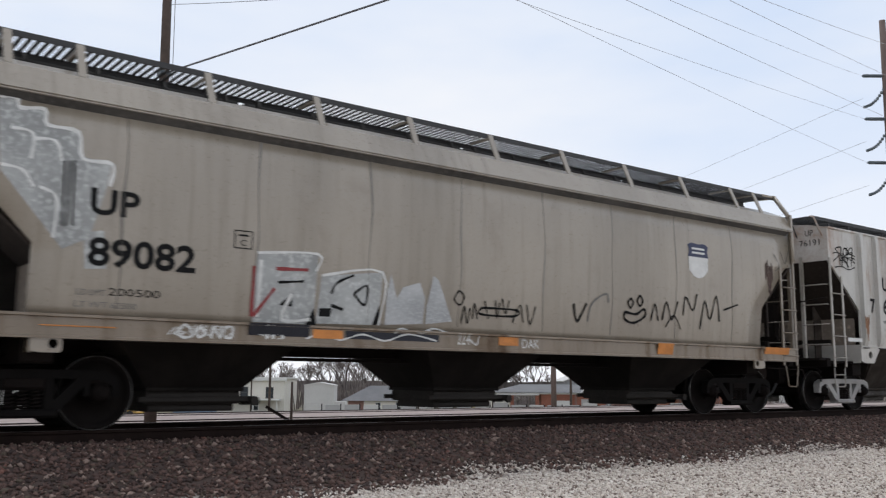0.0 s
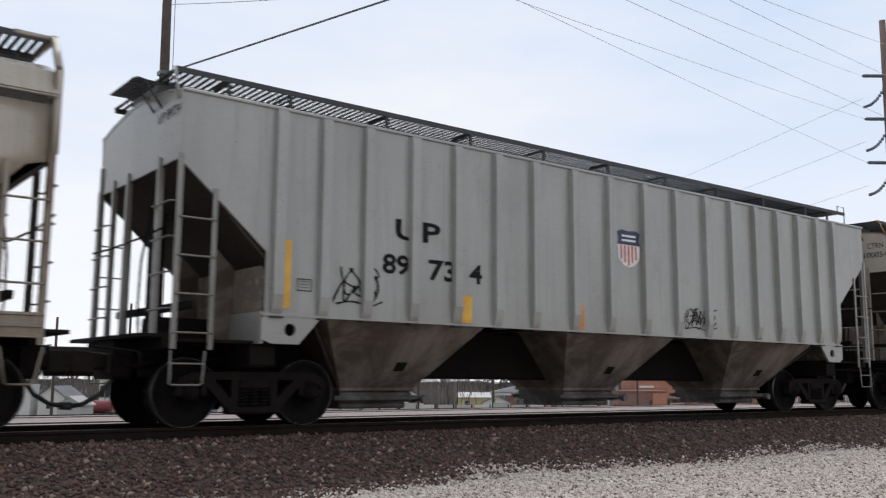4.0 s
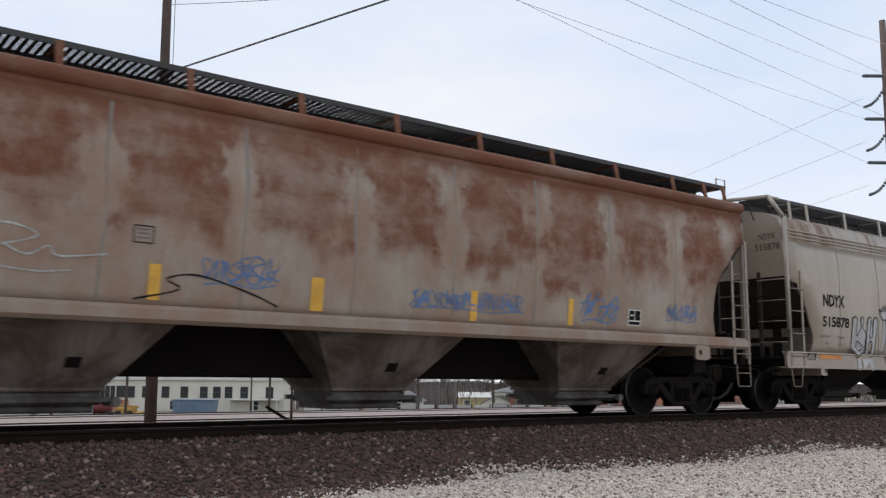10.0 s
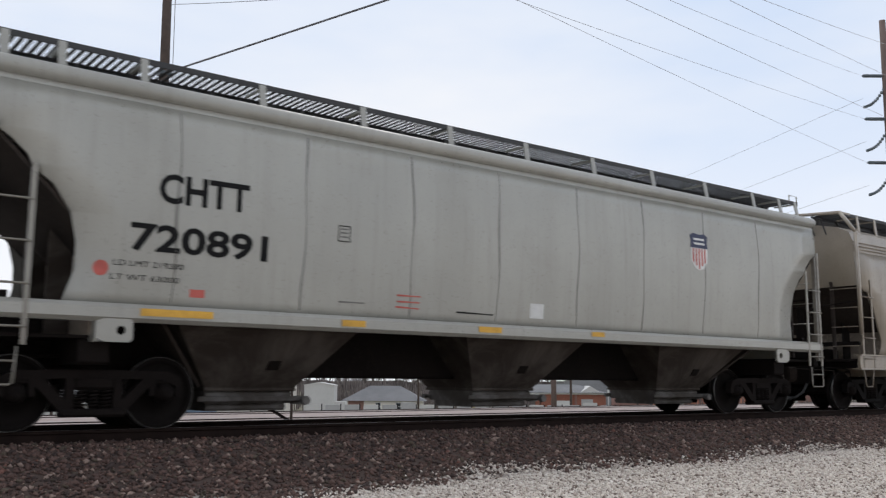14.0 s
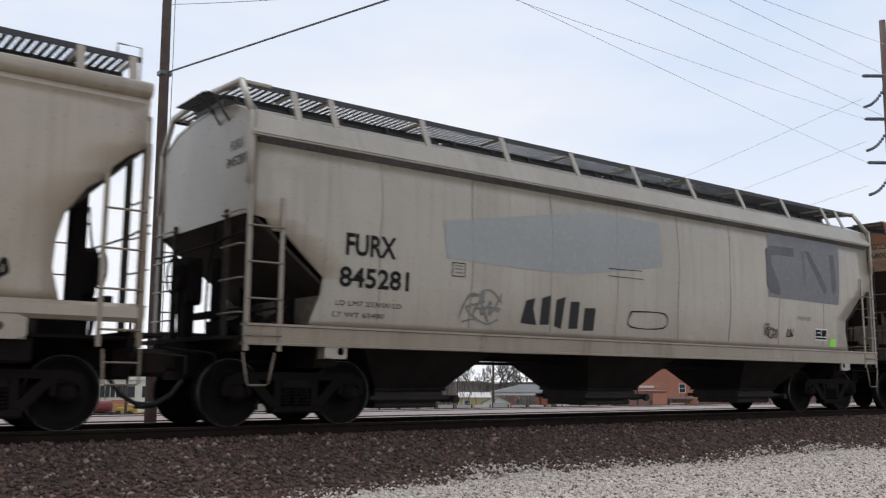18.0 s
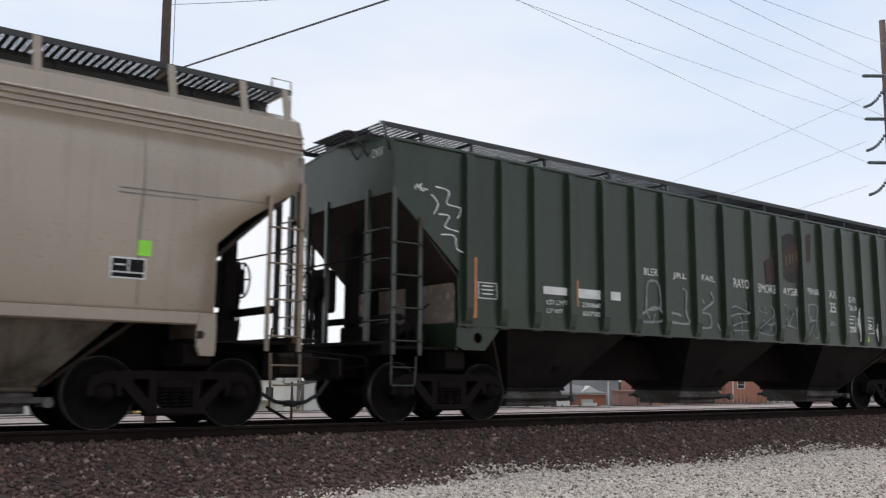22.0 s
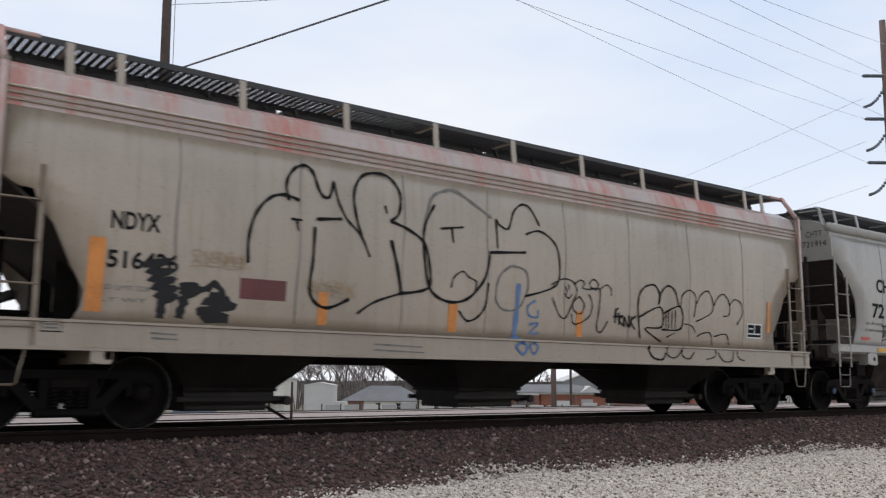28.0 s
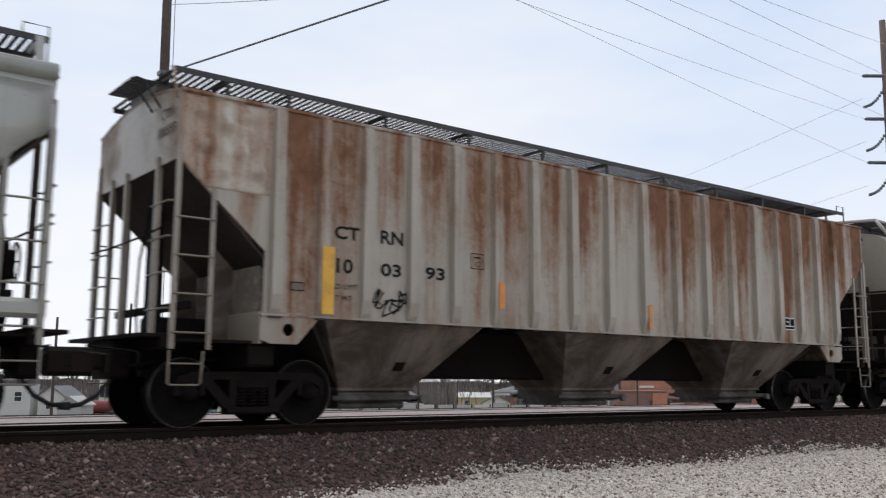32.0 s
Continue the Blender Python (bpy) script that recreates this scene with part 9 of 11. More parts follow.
stroke(16, [(10.99, 2.31), (11.20, 2.35), (11.38, 2.28), (11.30, 2.00), (11.38, 1.65), (11.23, 1.61)], "w", 0.026)
stroke(16, [(11.09, 2.04), (11.13, 2.09)], "w", 0.026)
stroke(16, [(10.86, 1.95), (11.35, 2.00)], "w", 0.026)
stroke(16, [(10.93, 1.60), (11.18, 1.89)], "w", 0.026)
stroke(16, [(11.55, 1.88), (11.89, 1.92), (12.12, 1.94)], "w", 0.026)
stroke(16, [(11.91, 2.04), (11.91, 1.93)], "w", 0.026)
stroke(16, [(11.89, 1.96), (12.03, 1.99), (12.12, 1.92)], "w", 0.026)
stroke(16, [(8.17, 1.97), (8.35, 2.07), (8.58, 2.05), (8.59, 1.83), (8.24, 1.84)], "c9", 0.09)
stroke(16, [(8.25, 1.64), (8.53, 1.73), (8.61, 1.61), (8.26, 1.58)], "c9", 0.09)
stroke(16, [(9.14, 1.74), (9.66, 1.95), (9.70, 1.88), (9.21, 1.70)], "c9", 0.09)
stroke(16, [(10.07, 2.13), (10.40, 2.10), (10.35, 1.84), (10.16, 1.86)], "c9", 0.09)
stroke(16, [(10.91, 1.59), (11.11, 1.83), (11.22, 1.88), (11.02, 1.59)], "c9", 0.09)
letters(17, "CEFX", 1.34, 2.33, 0.82, 0.27, "K", 0.026)
letters(17, "13023", 1.35, 1.89, 0.92, 0.22, "K", 0.026)
scribble(17, 2.31, 3.35, 1.99, 2.21, "K", 141)
stroke(17, [(2.22, 2.08), (2.12, 1.78), (2.32, 1.65), (2.67, 1.69), (2.82, 1.91), (2.72, 2.07)], "K", 0.022)
stroke(17, [(2.67, 1.57), (3.15, 1.02)], "K", 0.022)
stroke(17, [(2.78, 1.65), (2.85, 1.61)], "K", 0.066)
stroke(17, [(2.87, 2.00), (2.77, 1.78)], "K", 0.033)
shape(17, [(3.58, 1.41), (3.67, 1.53), (3.49, 1.72), (3.46, 1.96), (3.57, 2.10), (3.83, 2.21), (4.32, 2.33), (4.58, 2.35), (4.93, 2.21), (5.28, 2.35), (5.60, 2.38), (5.77, 2.31), (6.22, 2.34), (6.13, 1.69), (6.39, 1.72), (6.42, 1.56), (6.37, 1.45), (5.24, 1.42), (3.66, 1.37)], "k")
shape(17, [(3.72, 2.13), (4.01, 2.21), (4.38, 2.27), (4.46, 1.98), (4.16, 1.96), (3.89, 1.88), (3.88, 1.80), (4.24, 1.88), (4.49, 1.93), (4.58, 1.76), (4.57, 1.55), (4.51, 1.41), (3.76, 1.40), (3.87, 1.56), (3.98, 1.65), (3.71, 1.67), (3.59, 1.80), (3.61, 2.00)], "w7")
shape(17, [(4.44, 2.29), (4.66, 2.28), (4.93, 2.17), (5.20, 2.20), (5.18, 2.00), (4.96, 1.95), (4.78, 2.01), (4.72, 1.92), (4.86, 1.80), (4.78, 1.65), (4.76, 1.42), (4.62, 1.42), (4.64, 1.70), (4.57, 1.90), (4.49, 1.98)], "w7")
shape(17, [(4.99, 2.18), (5.28, 2.31), (5.60, 2.34), (5.74, 2.22), (5.72, 2.00), (5.53, 1.79), (5.76, 1.72), (5.78, 1.47), (5.51, 1.45), (5.43, 1.57), (5.30, 1.45), (4.89, 1.44), (4.86, 1.52), (5.16, 1.63), (5.04, 1.87), (5.24, 1.95), (5.27, 2.20)], "w7")
shape(17, [(5.89, 2.26), (6.17, 2.30), (6.03, 1.59), (6.14, 1.65), (6.35, 1.68), (6.37, 1.48), (5.86, 1.47)], "w7")
stroke(17, [(3.89, 1.84), (4.24, 1.92), (4.52, 1.97)], "K", 0.045)
stroke(17, [(3.80, 1.66), (4.03, 1.72), (4.18, 1.69), (4.14, 1.64)], "K", 0.050)
stroke(17, [(4.76, 1.98), (4.96, 1.90)], "K", 0.070)
stroke(17, [(4.79, 1.67), (4.89, 1.55), (5.01, 1.66)], "K", 0.100)
stroke(17, [(5.36, 1.97), (5.33, 1.82)], "K", 0.080)
stroke(17, [(5.39, 1.55), (5.33, 1.44)], "K", 0.080)
stroke(17, [(5.86, 2.28), (5.74, 1.76)], "K", 0.080)
stroke(17, [(6.08, 1.66), (6.04, 1.54)], "K", 0.050)
stroke(17, [(4.02, 1.30), (4.17, 1.18)], "K", 0.070)
stroke(17, [(4.52, 1.30), (4.77, 1.13)], "K", 0.070)
stroke(17, [(5.78, 1.33), (5.98, 1.22)], "K", 0.060)
disc(17, 0.99, 1.21, 1.77, 1.95, "x")
patch(17, 1.43, 2.33, 1.22, 1.30, "Y")
patch(17, 4.67, 5.20, 1.19, 1.30, "Y")
patch(17, 7.03, 7.46, 1.17, 1.30, "Y")
patch(17, 9.33, 9.70, 1.16, 1.29, "Y")
patch(17, 11.19, 11.62, 1.18, 1.31, "Y")
patch(17, 14.74, 15.57, 1.18, 1.29, "Y")
outline_box(17, 3.63, 3.86, 2.24, 2.40, "K", "C")
letters(17, "22", 1.79, 1.65, 0.11, 0.06, "K")
outline_box(17, 0.58, 0.87, 1.12, 1.30, "K")
shape(17, [(10.82, 1.81), (10.88, 1.98), (11.11, 2.15), (11.51, 2.28), (11.52, 2.02), (11.10, 1.88), (11.32, 1.83), (11.54, 1.82), (11.58, 1.60), (11.47, 1.44), (11.24, 1.36), (11.05, 1.41), (11.03, 1.53), (10.88, 1.48), (10.85, 1.63), (11.02, 1.70), (11.28, 1.58), (11.32, 1.63), (10.95, 1.72)], "k")
shape(17, [(11.58, 2.27), (11.77, 2.29), (11.72, 1.76), (11.89, 1.64), (11.93, 1.92), (11.99, 1.62), (11.82, 1.39), (11.64, 1.38), (11.54, 1.55)], "k")
shape(17, [(11.89, 1.94), (12.39, 2.34), (12.51, 2.08), (12.10, 1.93), (12.61, 1.92), (12.49, 1.58), (12.24, 1.38), (12.11, 1.56), (11.92, 1.55), (11.99, 1.70), (12.33, 1.72), (11.88, 1.80)], "k")
data_panel(17, 14.14, 14.70, 1.53, 1.82)
patch(17, 13.81, 14.08, 1.41, 1.58, "L")
stroke(17, [(9.98, 1.14), (10.62, 1.13)], "K", 0.022)
stroke(17, [(10.06, 1.23), (10.51, 1.22)], "K", 0.022)
stroke(17, [(10.06, 1.07), (10.57, 1.06)], "K", 0.022)
stroke(17, [(11.67, 1.09), (13.28, 1.11)], "K", 0.011)
letters(17, "HVN 863 V CC", 14.20, 2.24, 0.61, 0.05, "g")
shape(17, [(3.63, 1.27), (4.34, 1.21), (4.39, 1.13), (4.03, 1.14)], "S")
shape(17, [(4.66, 1.26), (5.27, 1.24), (5.10, 1.12), (4.77, 1.14)], "S")
shape(17, [(5.85, 1.26), (6.40, 1.26), (6.28, 1.15), (5.97, 1.16)], "S")
stroke(17, [(5.30, 1.89), (5.39, 2.03)], "K", 0.044)
stroke(17, [(6.06, 1.62), (6.01, 1.48)], "K", 0.033)
stroke(17, [(4.55, 1.68), (4.66, 1.47)], "K", 0.033)
letters(18, "CT", 2.45, 2.58, 0.38, 0.18, "g", 0.026)
letters(18, "RN", 3.21, 2.56, 0.40, 0.21, "g", 0.026)
letters(18, "10", 2.43, 2.07, 0.38, 0.23, "g", 0.026)
letters(18, "05", 3.18, 2.06, 0.40, 0.24, "g", 0.026)
letters(18, "85", 3.97, 2.07, 0.42, 0.23, "g", 0.026)
outline_box(18, 1.79, 2.02, 1.77, 1.97, "K")
letters(19, "UP", 1.52, 2.56, 0.61, 0.34, "K", 0.026)
letters(19, "88357", 1.46, 1.94, 1.41, 0.34, "K", 0.026)
letters(19, "LD LMT 223500", 1.42, 1.63, 0.80, 0.07, "K")
letters(19, "LT WT 62500", 1.40, 1.49, 0.72, 0.06, "K")
patch(19, 1.12, 1.37, 1.47, 2.34, "O")
patch(19, 4.09, 4.30, 1.43, 1.86, "O")
patch(19, 6.66, 6.86, 1.43, 1.85, "O")
patch(19, 9.17, 9.33, 1.41, 1.84, "O")
patch(19, 11.62, 11.73, 1.44, 1.88, "O")
patch(19, 14.79, 15.08, 1.49, 2.07, "O")
emblem(19, 12.83, 13.35, 2.65, 3.31, 0)
outline_box(19, 3.36, 3.63, 2.31, 2.56, "K", "C")
patch(19, 2.40, 2.57, 3.07, 3.09, "K")
stroke(19, [(2.26, 1.90), (2.54, 2.58)], "K", 0.033)
stroke(19, [(2.89, 1.51), (3.00, 1.81)], "K", 0.033)
stroke(19, [(7.88, 1.68), (8.14, 2.34)], "K", 0.06)
patch(19, 14.27, 14.57, 1.86, 2.01, "L")
data_panel(19, 14.06, 14.51, 1.58, 1.83)
stroke(19, [(7.66, 1.78), (8.50, 1.80), (8.49, 1.61), (7.64, 1.59), (7.66, 1.78)], "K", 0.022)
stroke(19, [(0.18, 3.77), (0.84, 3.83)], "g", 0.011)
stroke(19, [(0.20, 3.72), (0.91, 3.75)], "g", 0.011)
shape(19, [(3.47, 2.21), (3.61, 2.80), (3.75, 2.86), (3.95, 2.75), (4.01, 2.55), (4.31, 2.41), (4.44, 1.99), (4.43, 1.45), (4.03, 1.43), (3.58, 1.53), (3.44, 1.73), (3.53, 2.01), (3.38, 2.16)], "k")
shape(19, [(4.45, 1.45), (4.42, 2.33), (4.50, 2.59), (4.57, 2.73), (4.71, 2.66), (4.76, 2.36), (4.80, 1.46)], "k")
shape(19, [(4.80, 1.44), (4.84, 2.28), (5.00, 2.55), (5.19, 2.57), (5.26, 2.40), (5.34, 2.14), (5.40, 1.46)], "k")
shape(19, [(5.38, 1.49), (5.35, 2.23), (5.57, 2.47), (5.65, 2.25), (5.89, 2.54), (6.04, 2.19), (6.17, 1.84), (5.68, 1.74), (5.57, 1.45)], "k")
shape(19, [(3.59, 1.37), (5.63, 1.39), (5.88, 1.31), (5.57, 1.12), (5.23, 1.34), (4.69, 1.10), (4.38, 1.29), (4.13, 1.11), (3.64, 1.28)], "k")
shape(19, [(3.44, 1.65), (3.18, 1.50), (3.26, 1.48), (3.49, 1.53)], "k")
stroke(19, [(3.44, 1.73), (3.58, 1.82), (3.51, 2.09), (3.43, 2.21), (3.57, 2.30), (3.67, 2.27), (3.64, 2.68)], "W", 0.022)
stroke(19, [(3.84, 2.53), (4.11, 2.56), (4.31, 2.36), (4.42, 2.08), (4.45, 1.57), (4.41, 1.41)], "W", 0.022)
stroke(19, [(4.42, 2.08), (4.42, 2.33), (4.57, 2.67), (4.73, 2.53), (4.79, 2.40), (4.90, 2.44)], "W", 0.022)
stroke(19, [(4.63, 2.05), (4.72, 1.46)], "W", 0.022)
stroke(19, [(4.90, 1.44), (4.87, 1.94), (4.95, 2.03), (5.06, 1.86), (5.18, 1.71), (5.01, 1.43)], "W", 0.022)
stroke(19, [(5.20, 2.04), (5.31, 2.01), (5.40, 1.75), (5.46, 1.49)], "W", 0.022)
stroke(19, [(5.35, 2.06), (5.37, 2.32), (5.60, 2.52), (5.65, 2.25), (5.89, 2.56), (6.04, 2.19), (6.19, 1.84), (5.68, 1.74)], "W", 0.022)
stroke(19, [(4.95, 2.46), (5.01, 2.16), (5.15, 2.13), (5.19, 2.44)], "W", 0.022)
stroke(19, [(3.64, 1.30), (4.15, 1.10), (4.48, 1.33), (4.75, 1.11), (5.07, 1.35)], "W", 0.022)
stroke(19, [(5.57, 1.41), (5.29, 1.31), (5.63, 1.12), (5.88, 1.31)], "W", 0.022)
stroke(19, [(3.08, 1.38), (3.54, 1.43), (4.13, 1.43)], "W", 0.022)
stroke(19, [(3.57, 2.08), (3.70, 2.12), (3.67, 2.02), (3.57, 2.00)], "W", 0.022)
stroke(19, [(3.58, 1.90), (3.74, 1.91)], "W", 0.022)
letters(19, "W", 5.65, 1.38, 0.33, 0.32, "W")
disc(19, 3.44, 3.71, 1.52, 1.75, "k")
letters(19, "LIB", 3.50, 1.58, 0.17, 0.12, "W")
letters(19, "XCBIX", 4.77, 1.17, 0.86, 0.14, "W")
stroke(19, [(3.05, 2.22), (2.70, 2.11), (3.06, 1.98)], "w", 0.022)
stroke(19, [(3.15, 1.91), (3.06, 2.06), (3.34, 1.84)], "w", 0.022)
stroke(19, [(7.18, 2.33), (7.40, 2.10), (7.37, 1.65), (7.16, 1.42), (6.99, 1.68), (6.99, 2.08), (7.18, 2.33)], "K", 0.022)
stroke(19, [(7.10, 2.00), (7.28, 2.01), (7.25, 1.83), (7.11, 1.77)], "K", 0.022)
stroke(19, [(9.26, 1.88), (9.65, 2.47), (9.92, 2.90), (10.16, 3.04), (10.41, 2.91)], "K", 0.044)
stroke(19, [(10.12, 2.67), (9.89, 2.25)], "K", 0.033)
stroke(19, [(9.70, 2.15), (10.04, 2.05), (10.25, 1.95), (10.22, 1.70), (10.00, 1.37)], "K", 0.033)
stroke(19, [(9.80, 1.96), (9.51, 1.43)], "K", 0.033)
stroke(19, [(10.41, 2.91), (10.51, 2.84), (10.77, 2.91), (10.87, 2.67), (10.83, 2.32), (10.68, 1.73), (10.51, 1.39)], "K", 0.044)
stroke(19, [(10.69, 2.31), (10.22, 1.50)], "K", 0.033)
stroke(19, [(10.42, 2.62), (10.08, 2.02)], "K", 0.033)
stroke(19, [(10.87, 2.75), (11.03, 2.90), (11.46, 2.97), (11.60, 2.78), (11.52, 2.51), (11.25, 2.06)], "K", 0.044)
stroke(19, [(10.96, 2.06), (11.47, 1.90), (11.41, 1.72), (11.23, 1.42)], "K", 0.033)
stroke(19, [(11.24, 2.62), (11.09, 2.22)], "K", 0.033)
stroke(19, [(11.04, 1.83), (10.82, 1.40)], "K", 0.033)
stroke(19, [(11.57, 2.73), (11.85, 2.94), (12.14, 2.83), (12.14, 2.65), (11.74, 2.05)], "K", 0.044)
stroke(19, [(11.80, 1.92), (11.97, 1.71), (12.08, 1.37)], "K", 0.033)
stroke(19, [(11.80, 1.88), (12.02, 2.07), (12.55, 1.88)], "K", 0.033)
stroke(19, [(11.71, 1.83), (11.47, 1.47)], "K", 0.033)
stroke(19, [(12.08, 2.56), (12.37, 2.72), (12.55, 2.69), (12.49, 2.46), (12.16, 2.07)], "K", 0.044)
stroke(19, [(12.49, 1.78), (12.14, 1.41)], "K", 0.033)
stroke(19, [(12.55, 2.69), (12.79, 2.90), (13.04, 2.83), (12.98, 2.64), (12.64, 2.11)], "K", 0.044)
stroke(19, [(12.60, 1.55), (12.85, 1.67), (12.97, 2.04), (13.10, 2.32)], "K", 0.066)
stroke(19, [(13.04, 2.64), (13.42, 2.72), (13.42, 2.58), (13.03, 2.04)], "K", 0.033)
stroke(19, [(13.29, 2.71), (13.49, 3.02), (13.64, 2.94), (13.55, 2.50), (14.28, 2.56)], "K", 0.044)
stroke(19, [(13.50, 2.21), (13.41, 1.83), (13.21, 1.41)], "K", 0.033)
stroke(19, [(13.50, 2.16), (13.80, 1.85), (14.14, 2.11)], "K", 0.033)
stroke(19, [(13.67, 1.82), (13.82, 1.73), (13.66, 1.59), (13.51, 1.70), (13.67, 1.82)], "K", 0.033)
letters(19, "UE", 13.83, 1.52, 0.20, 0.17, "K")
stroke(19, [(9.16, 2.91), (9.12, 2.49), (9.21, 2.52)], "K", 0.055)
stroke(19, [(9.31, 2.79), (9.26, 2.51)], "K", 0.033)
stroke(19, [(9.40, 2.70), (9.53, 2.74), (9.51, 2.45), (9.38, 2.44), (9.40, 2.70)], "K", 0.044)
stroke(19, [(8.78, 2.38), (8.84, 2.51), (8.93, 2.48), (8.85, 2.24), (8.69, 2.07), (8.88, 2.10)], "K", 0.044)
stroke(19, [(8.98, 2.33), (9.07, 2.26), (9.03, 2.10), (8.93, 2.13), (8.98, 2.33)], "K", 0.044)
stroke(19, [(9.11, 2.26), (9.22, 2.25), (9.21, 2.07), (9.10, 2.10), (9.11, 2.26)], "K", 0.044)
stroke(19, [(9.17, 2.05), (9.30, 2.04), (9.27, 1.90), (9.14, 1.91), (9.17, 2.05)], "K", 0.044)
stroke(19, [(9.06, 2.41), (9.24, 2.44)], "K", 0.033)
stroke(19, [(8.82, 1.94), (8.95, 1.92)], "K", 0.033)
scribble(19, 14.42, 15.02, 2.29, 2.60, "K", 191)
scribble(19, 14.36, 14.87, 2.08, 2.24, "K", 192)
stroke(19, [(9.45, 1.33), (9.56, 1.20), (9.68, 1.29), (9.96, 1.35)], "K", 0.022)
stroke(19, [(10.79, 1.30), (10.89, 1.18), (11.26, 1.30)], "K", 0.022)
stroke(19, [(11.26, 1.32), (11.42, 1.20), (11.63, 1.33)], "K", 0.022)
stroke(19, [(11.74, 1.29), (11.91, 1.16), (12.14, 1.18)], "K", 0.022)
stroke(19, [(12.19, 1.26), (12.43, 1.10), (12.66, 1.28)], "K", 0.022)
stroke(19, [(12.78, 1.33), (13.03, 1.12), (13.28, 1.32)], "K", 0.022)
letters(20, "NDYX", 1.30, 2.41, 0.60, 0.22, "K", 0.026)
letters(20, "516426", 1.28, 1.94, 0.88, 0.22, "K", 0.026)
letters(20, "LD LMT 220", 1.23, 1.68, 0.59, 0.06, "g")
letters(20, "LT WT", 1.24, 1.54, 0.55, 0.05, "g")
patch(20, 1.06, 1.26, 1.41, 2.29, "O")
patch(20, 4.17, 4.32, 1.38, 1.83, "O")
patch(20, 6.44, 6.61, 1.37, 1.80, "O")
patch(20, 9.21, 9.36, 1.39, 1.83, "O")
patch(20, 14.83, 14.93, 1.66, 2.30, "O")
patch(20, 3.00, 3.67, 1.67, 1.94, "q")
patch(20, 1.06, 1.16, 1.59, 1.75, "W")
stroke(20, [(1.71, 2.00), (2.03, 2.09), (1.78, 1.93), (2.09, 1.96), (1.81, 1.83), (2.13, 1.85), (1.85, 1.73), (2.17, 1.74), (1.89, 1.63), (2.17, 1.65), (1.94, 1.55), (2.03, 1.53)], "k", 0.075)
stroke(20, [(1.99, 1.61), (1.98, 1.48), (1.97, 1.37)], "k", 0.110)
stroke(20, [(2.19, 1.77), (2.41, 1.81), (2.22, 1.70), (2.42, 1.71), (2.20, 1.60), (2.32, 1.59)], "k", 0.080)
stroke(20, [(2.27, 1.61), (2.23, 1.49), (2.21, 1.38)], "k", 0.110)
stroke(20, [(2.41, 1.74), (2.56, 1.77), (2.64, 1.84), (2.77, 1.72), (2.59, 1.68), (2.88, 1.63), (2.50, 1.60), (2.97, 1.56), (2.62, 1.52), (2.45, 1.46), (2.86, 1.43), (2.51, 1.39), (2.87, 1.38)], "k", 0.085)
stroke(20, [(7.86, 2.20), (7.83, 1.70), (7.80, 1.30)], "B2", 0.09)
stroke(20, [(8.25, 1.95), (8.08, 1.85), (8.10, 1.70), (8.30, 1.68), (8.30, 1.80)], "B2", 0.035)
stroke(20, [(8.12, 1.55), (8.32, 1.58), (8.15, 1.42), (8.35, 1.42)], "B2", 0.035)
stroke(20, [(7.75, 1.18), (7.88, 1.25), (8.00, 1.18), (7.90, 1.06), (7.75, 1.18)], "B2", 0.05)
stroke(20, [(8.05, 1.20), (8.15, 1.25), (8.24, 1.18), (8.14, 1.07), (8.05, 1.20)], "B2", 0.04)
scribble(20, 2.32, 3.10, 2.03, 2.26, "y2", 168)
scribble(20, 3.97, 4.75, 1.76, 2.02, "y2", 169)
data_panel(20, 14.14, 14.65, 1.53, 1.83)
stroke(20, [(1.83, 1.18), (2.16, 1.17)], "g", 0.022)
stroke(20, [(1.84, 1.12), (2.17, 1.11)], "g", 0.022)
stroke(20, [(5.05, 1.14), (5.89, 1.12)], "g", 0.022)
stroke(20, [(5.05, 1.06), (5.93, 1.04)], "g", 0.022)
outline_box(20, 0.57, 0.82, 1.15, 1.31, "K")
stroke(20, [(3.09, 2.14), (3.08, 2.48), (3.18, 2.83), (3.38, 3.05), (3.59, 3.11), (3.81, 3.06)], "K", 0.044)
stroke(20, [(3.65, 3.04), (3.61, 3.27), (3.71, 3.48), (3.88, 3.57), (4.02, 3.49), (4.11, 3.26), (4.21, 3.15), (4.30, 3.20), (4.35, 3.41)], "K", 0.044)
stroke(20, [(4.35, 3.41), (4.44, 3.10), (4.58, 2.87)], "K", 0.033)
stroke(20, [(4.08, 2.83), (4.49, 2.88)], "K", 0.044)
stroke(20, [(4.58, 2.87), (4.82, 2.66), (4.97, 2.38)], "K", 0.033)
stroke(20, [(3.69, 2.79), (3.86, 2.79)], "K", 0.033)
stroke(20, [(3.78, 2.78), (3.80, 2.64)], "K", 0.033)
stroke(20, [(4.06, 2.72), (4.05, 2.26), (4.02, 1.87), (4.12, 1.68), (4.34, 1.62), (4.66, 1.76)], "K", 0.044)
stroke(20, [(4.82, 2.66), (4.72, 2.97), (4.69, 3.30), (4.85, 3.57), (5.19, 3.63), (5.40, 3.52), (5.50, 3.32), (5.46, 3.06), (5.31, 2.94)], "K", 0.044)
stroke(20, [(5.31, 2.94), (5.61, 2.86), (5.93, 2.68), (6.04, 2.35), (6.06, 2.05), (5.88, 1.95), (5.50, 1.89)], "K", 0.044)
stroke(20, [(5.33, 2.66), (5.45, 2.30), (5.54, 1.89)], "K", 0.055)
stroke(20, [(4.80, 1.56), (5.08, 1.74), (5.52, 1.89)], "K", 0.033)
stroke(20, [(5.22, 3.16), (5.26, 3.05)], "K", 0.033)
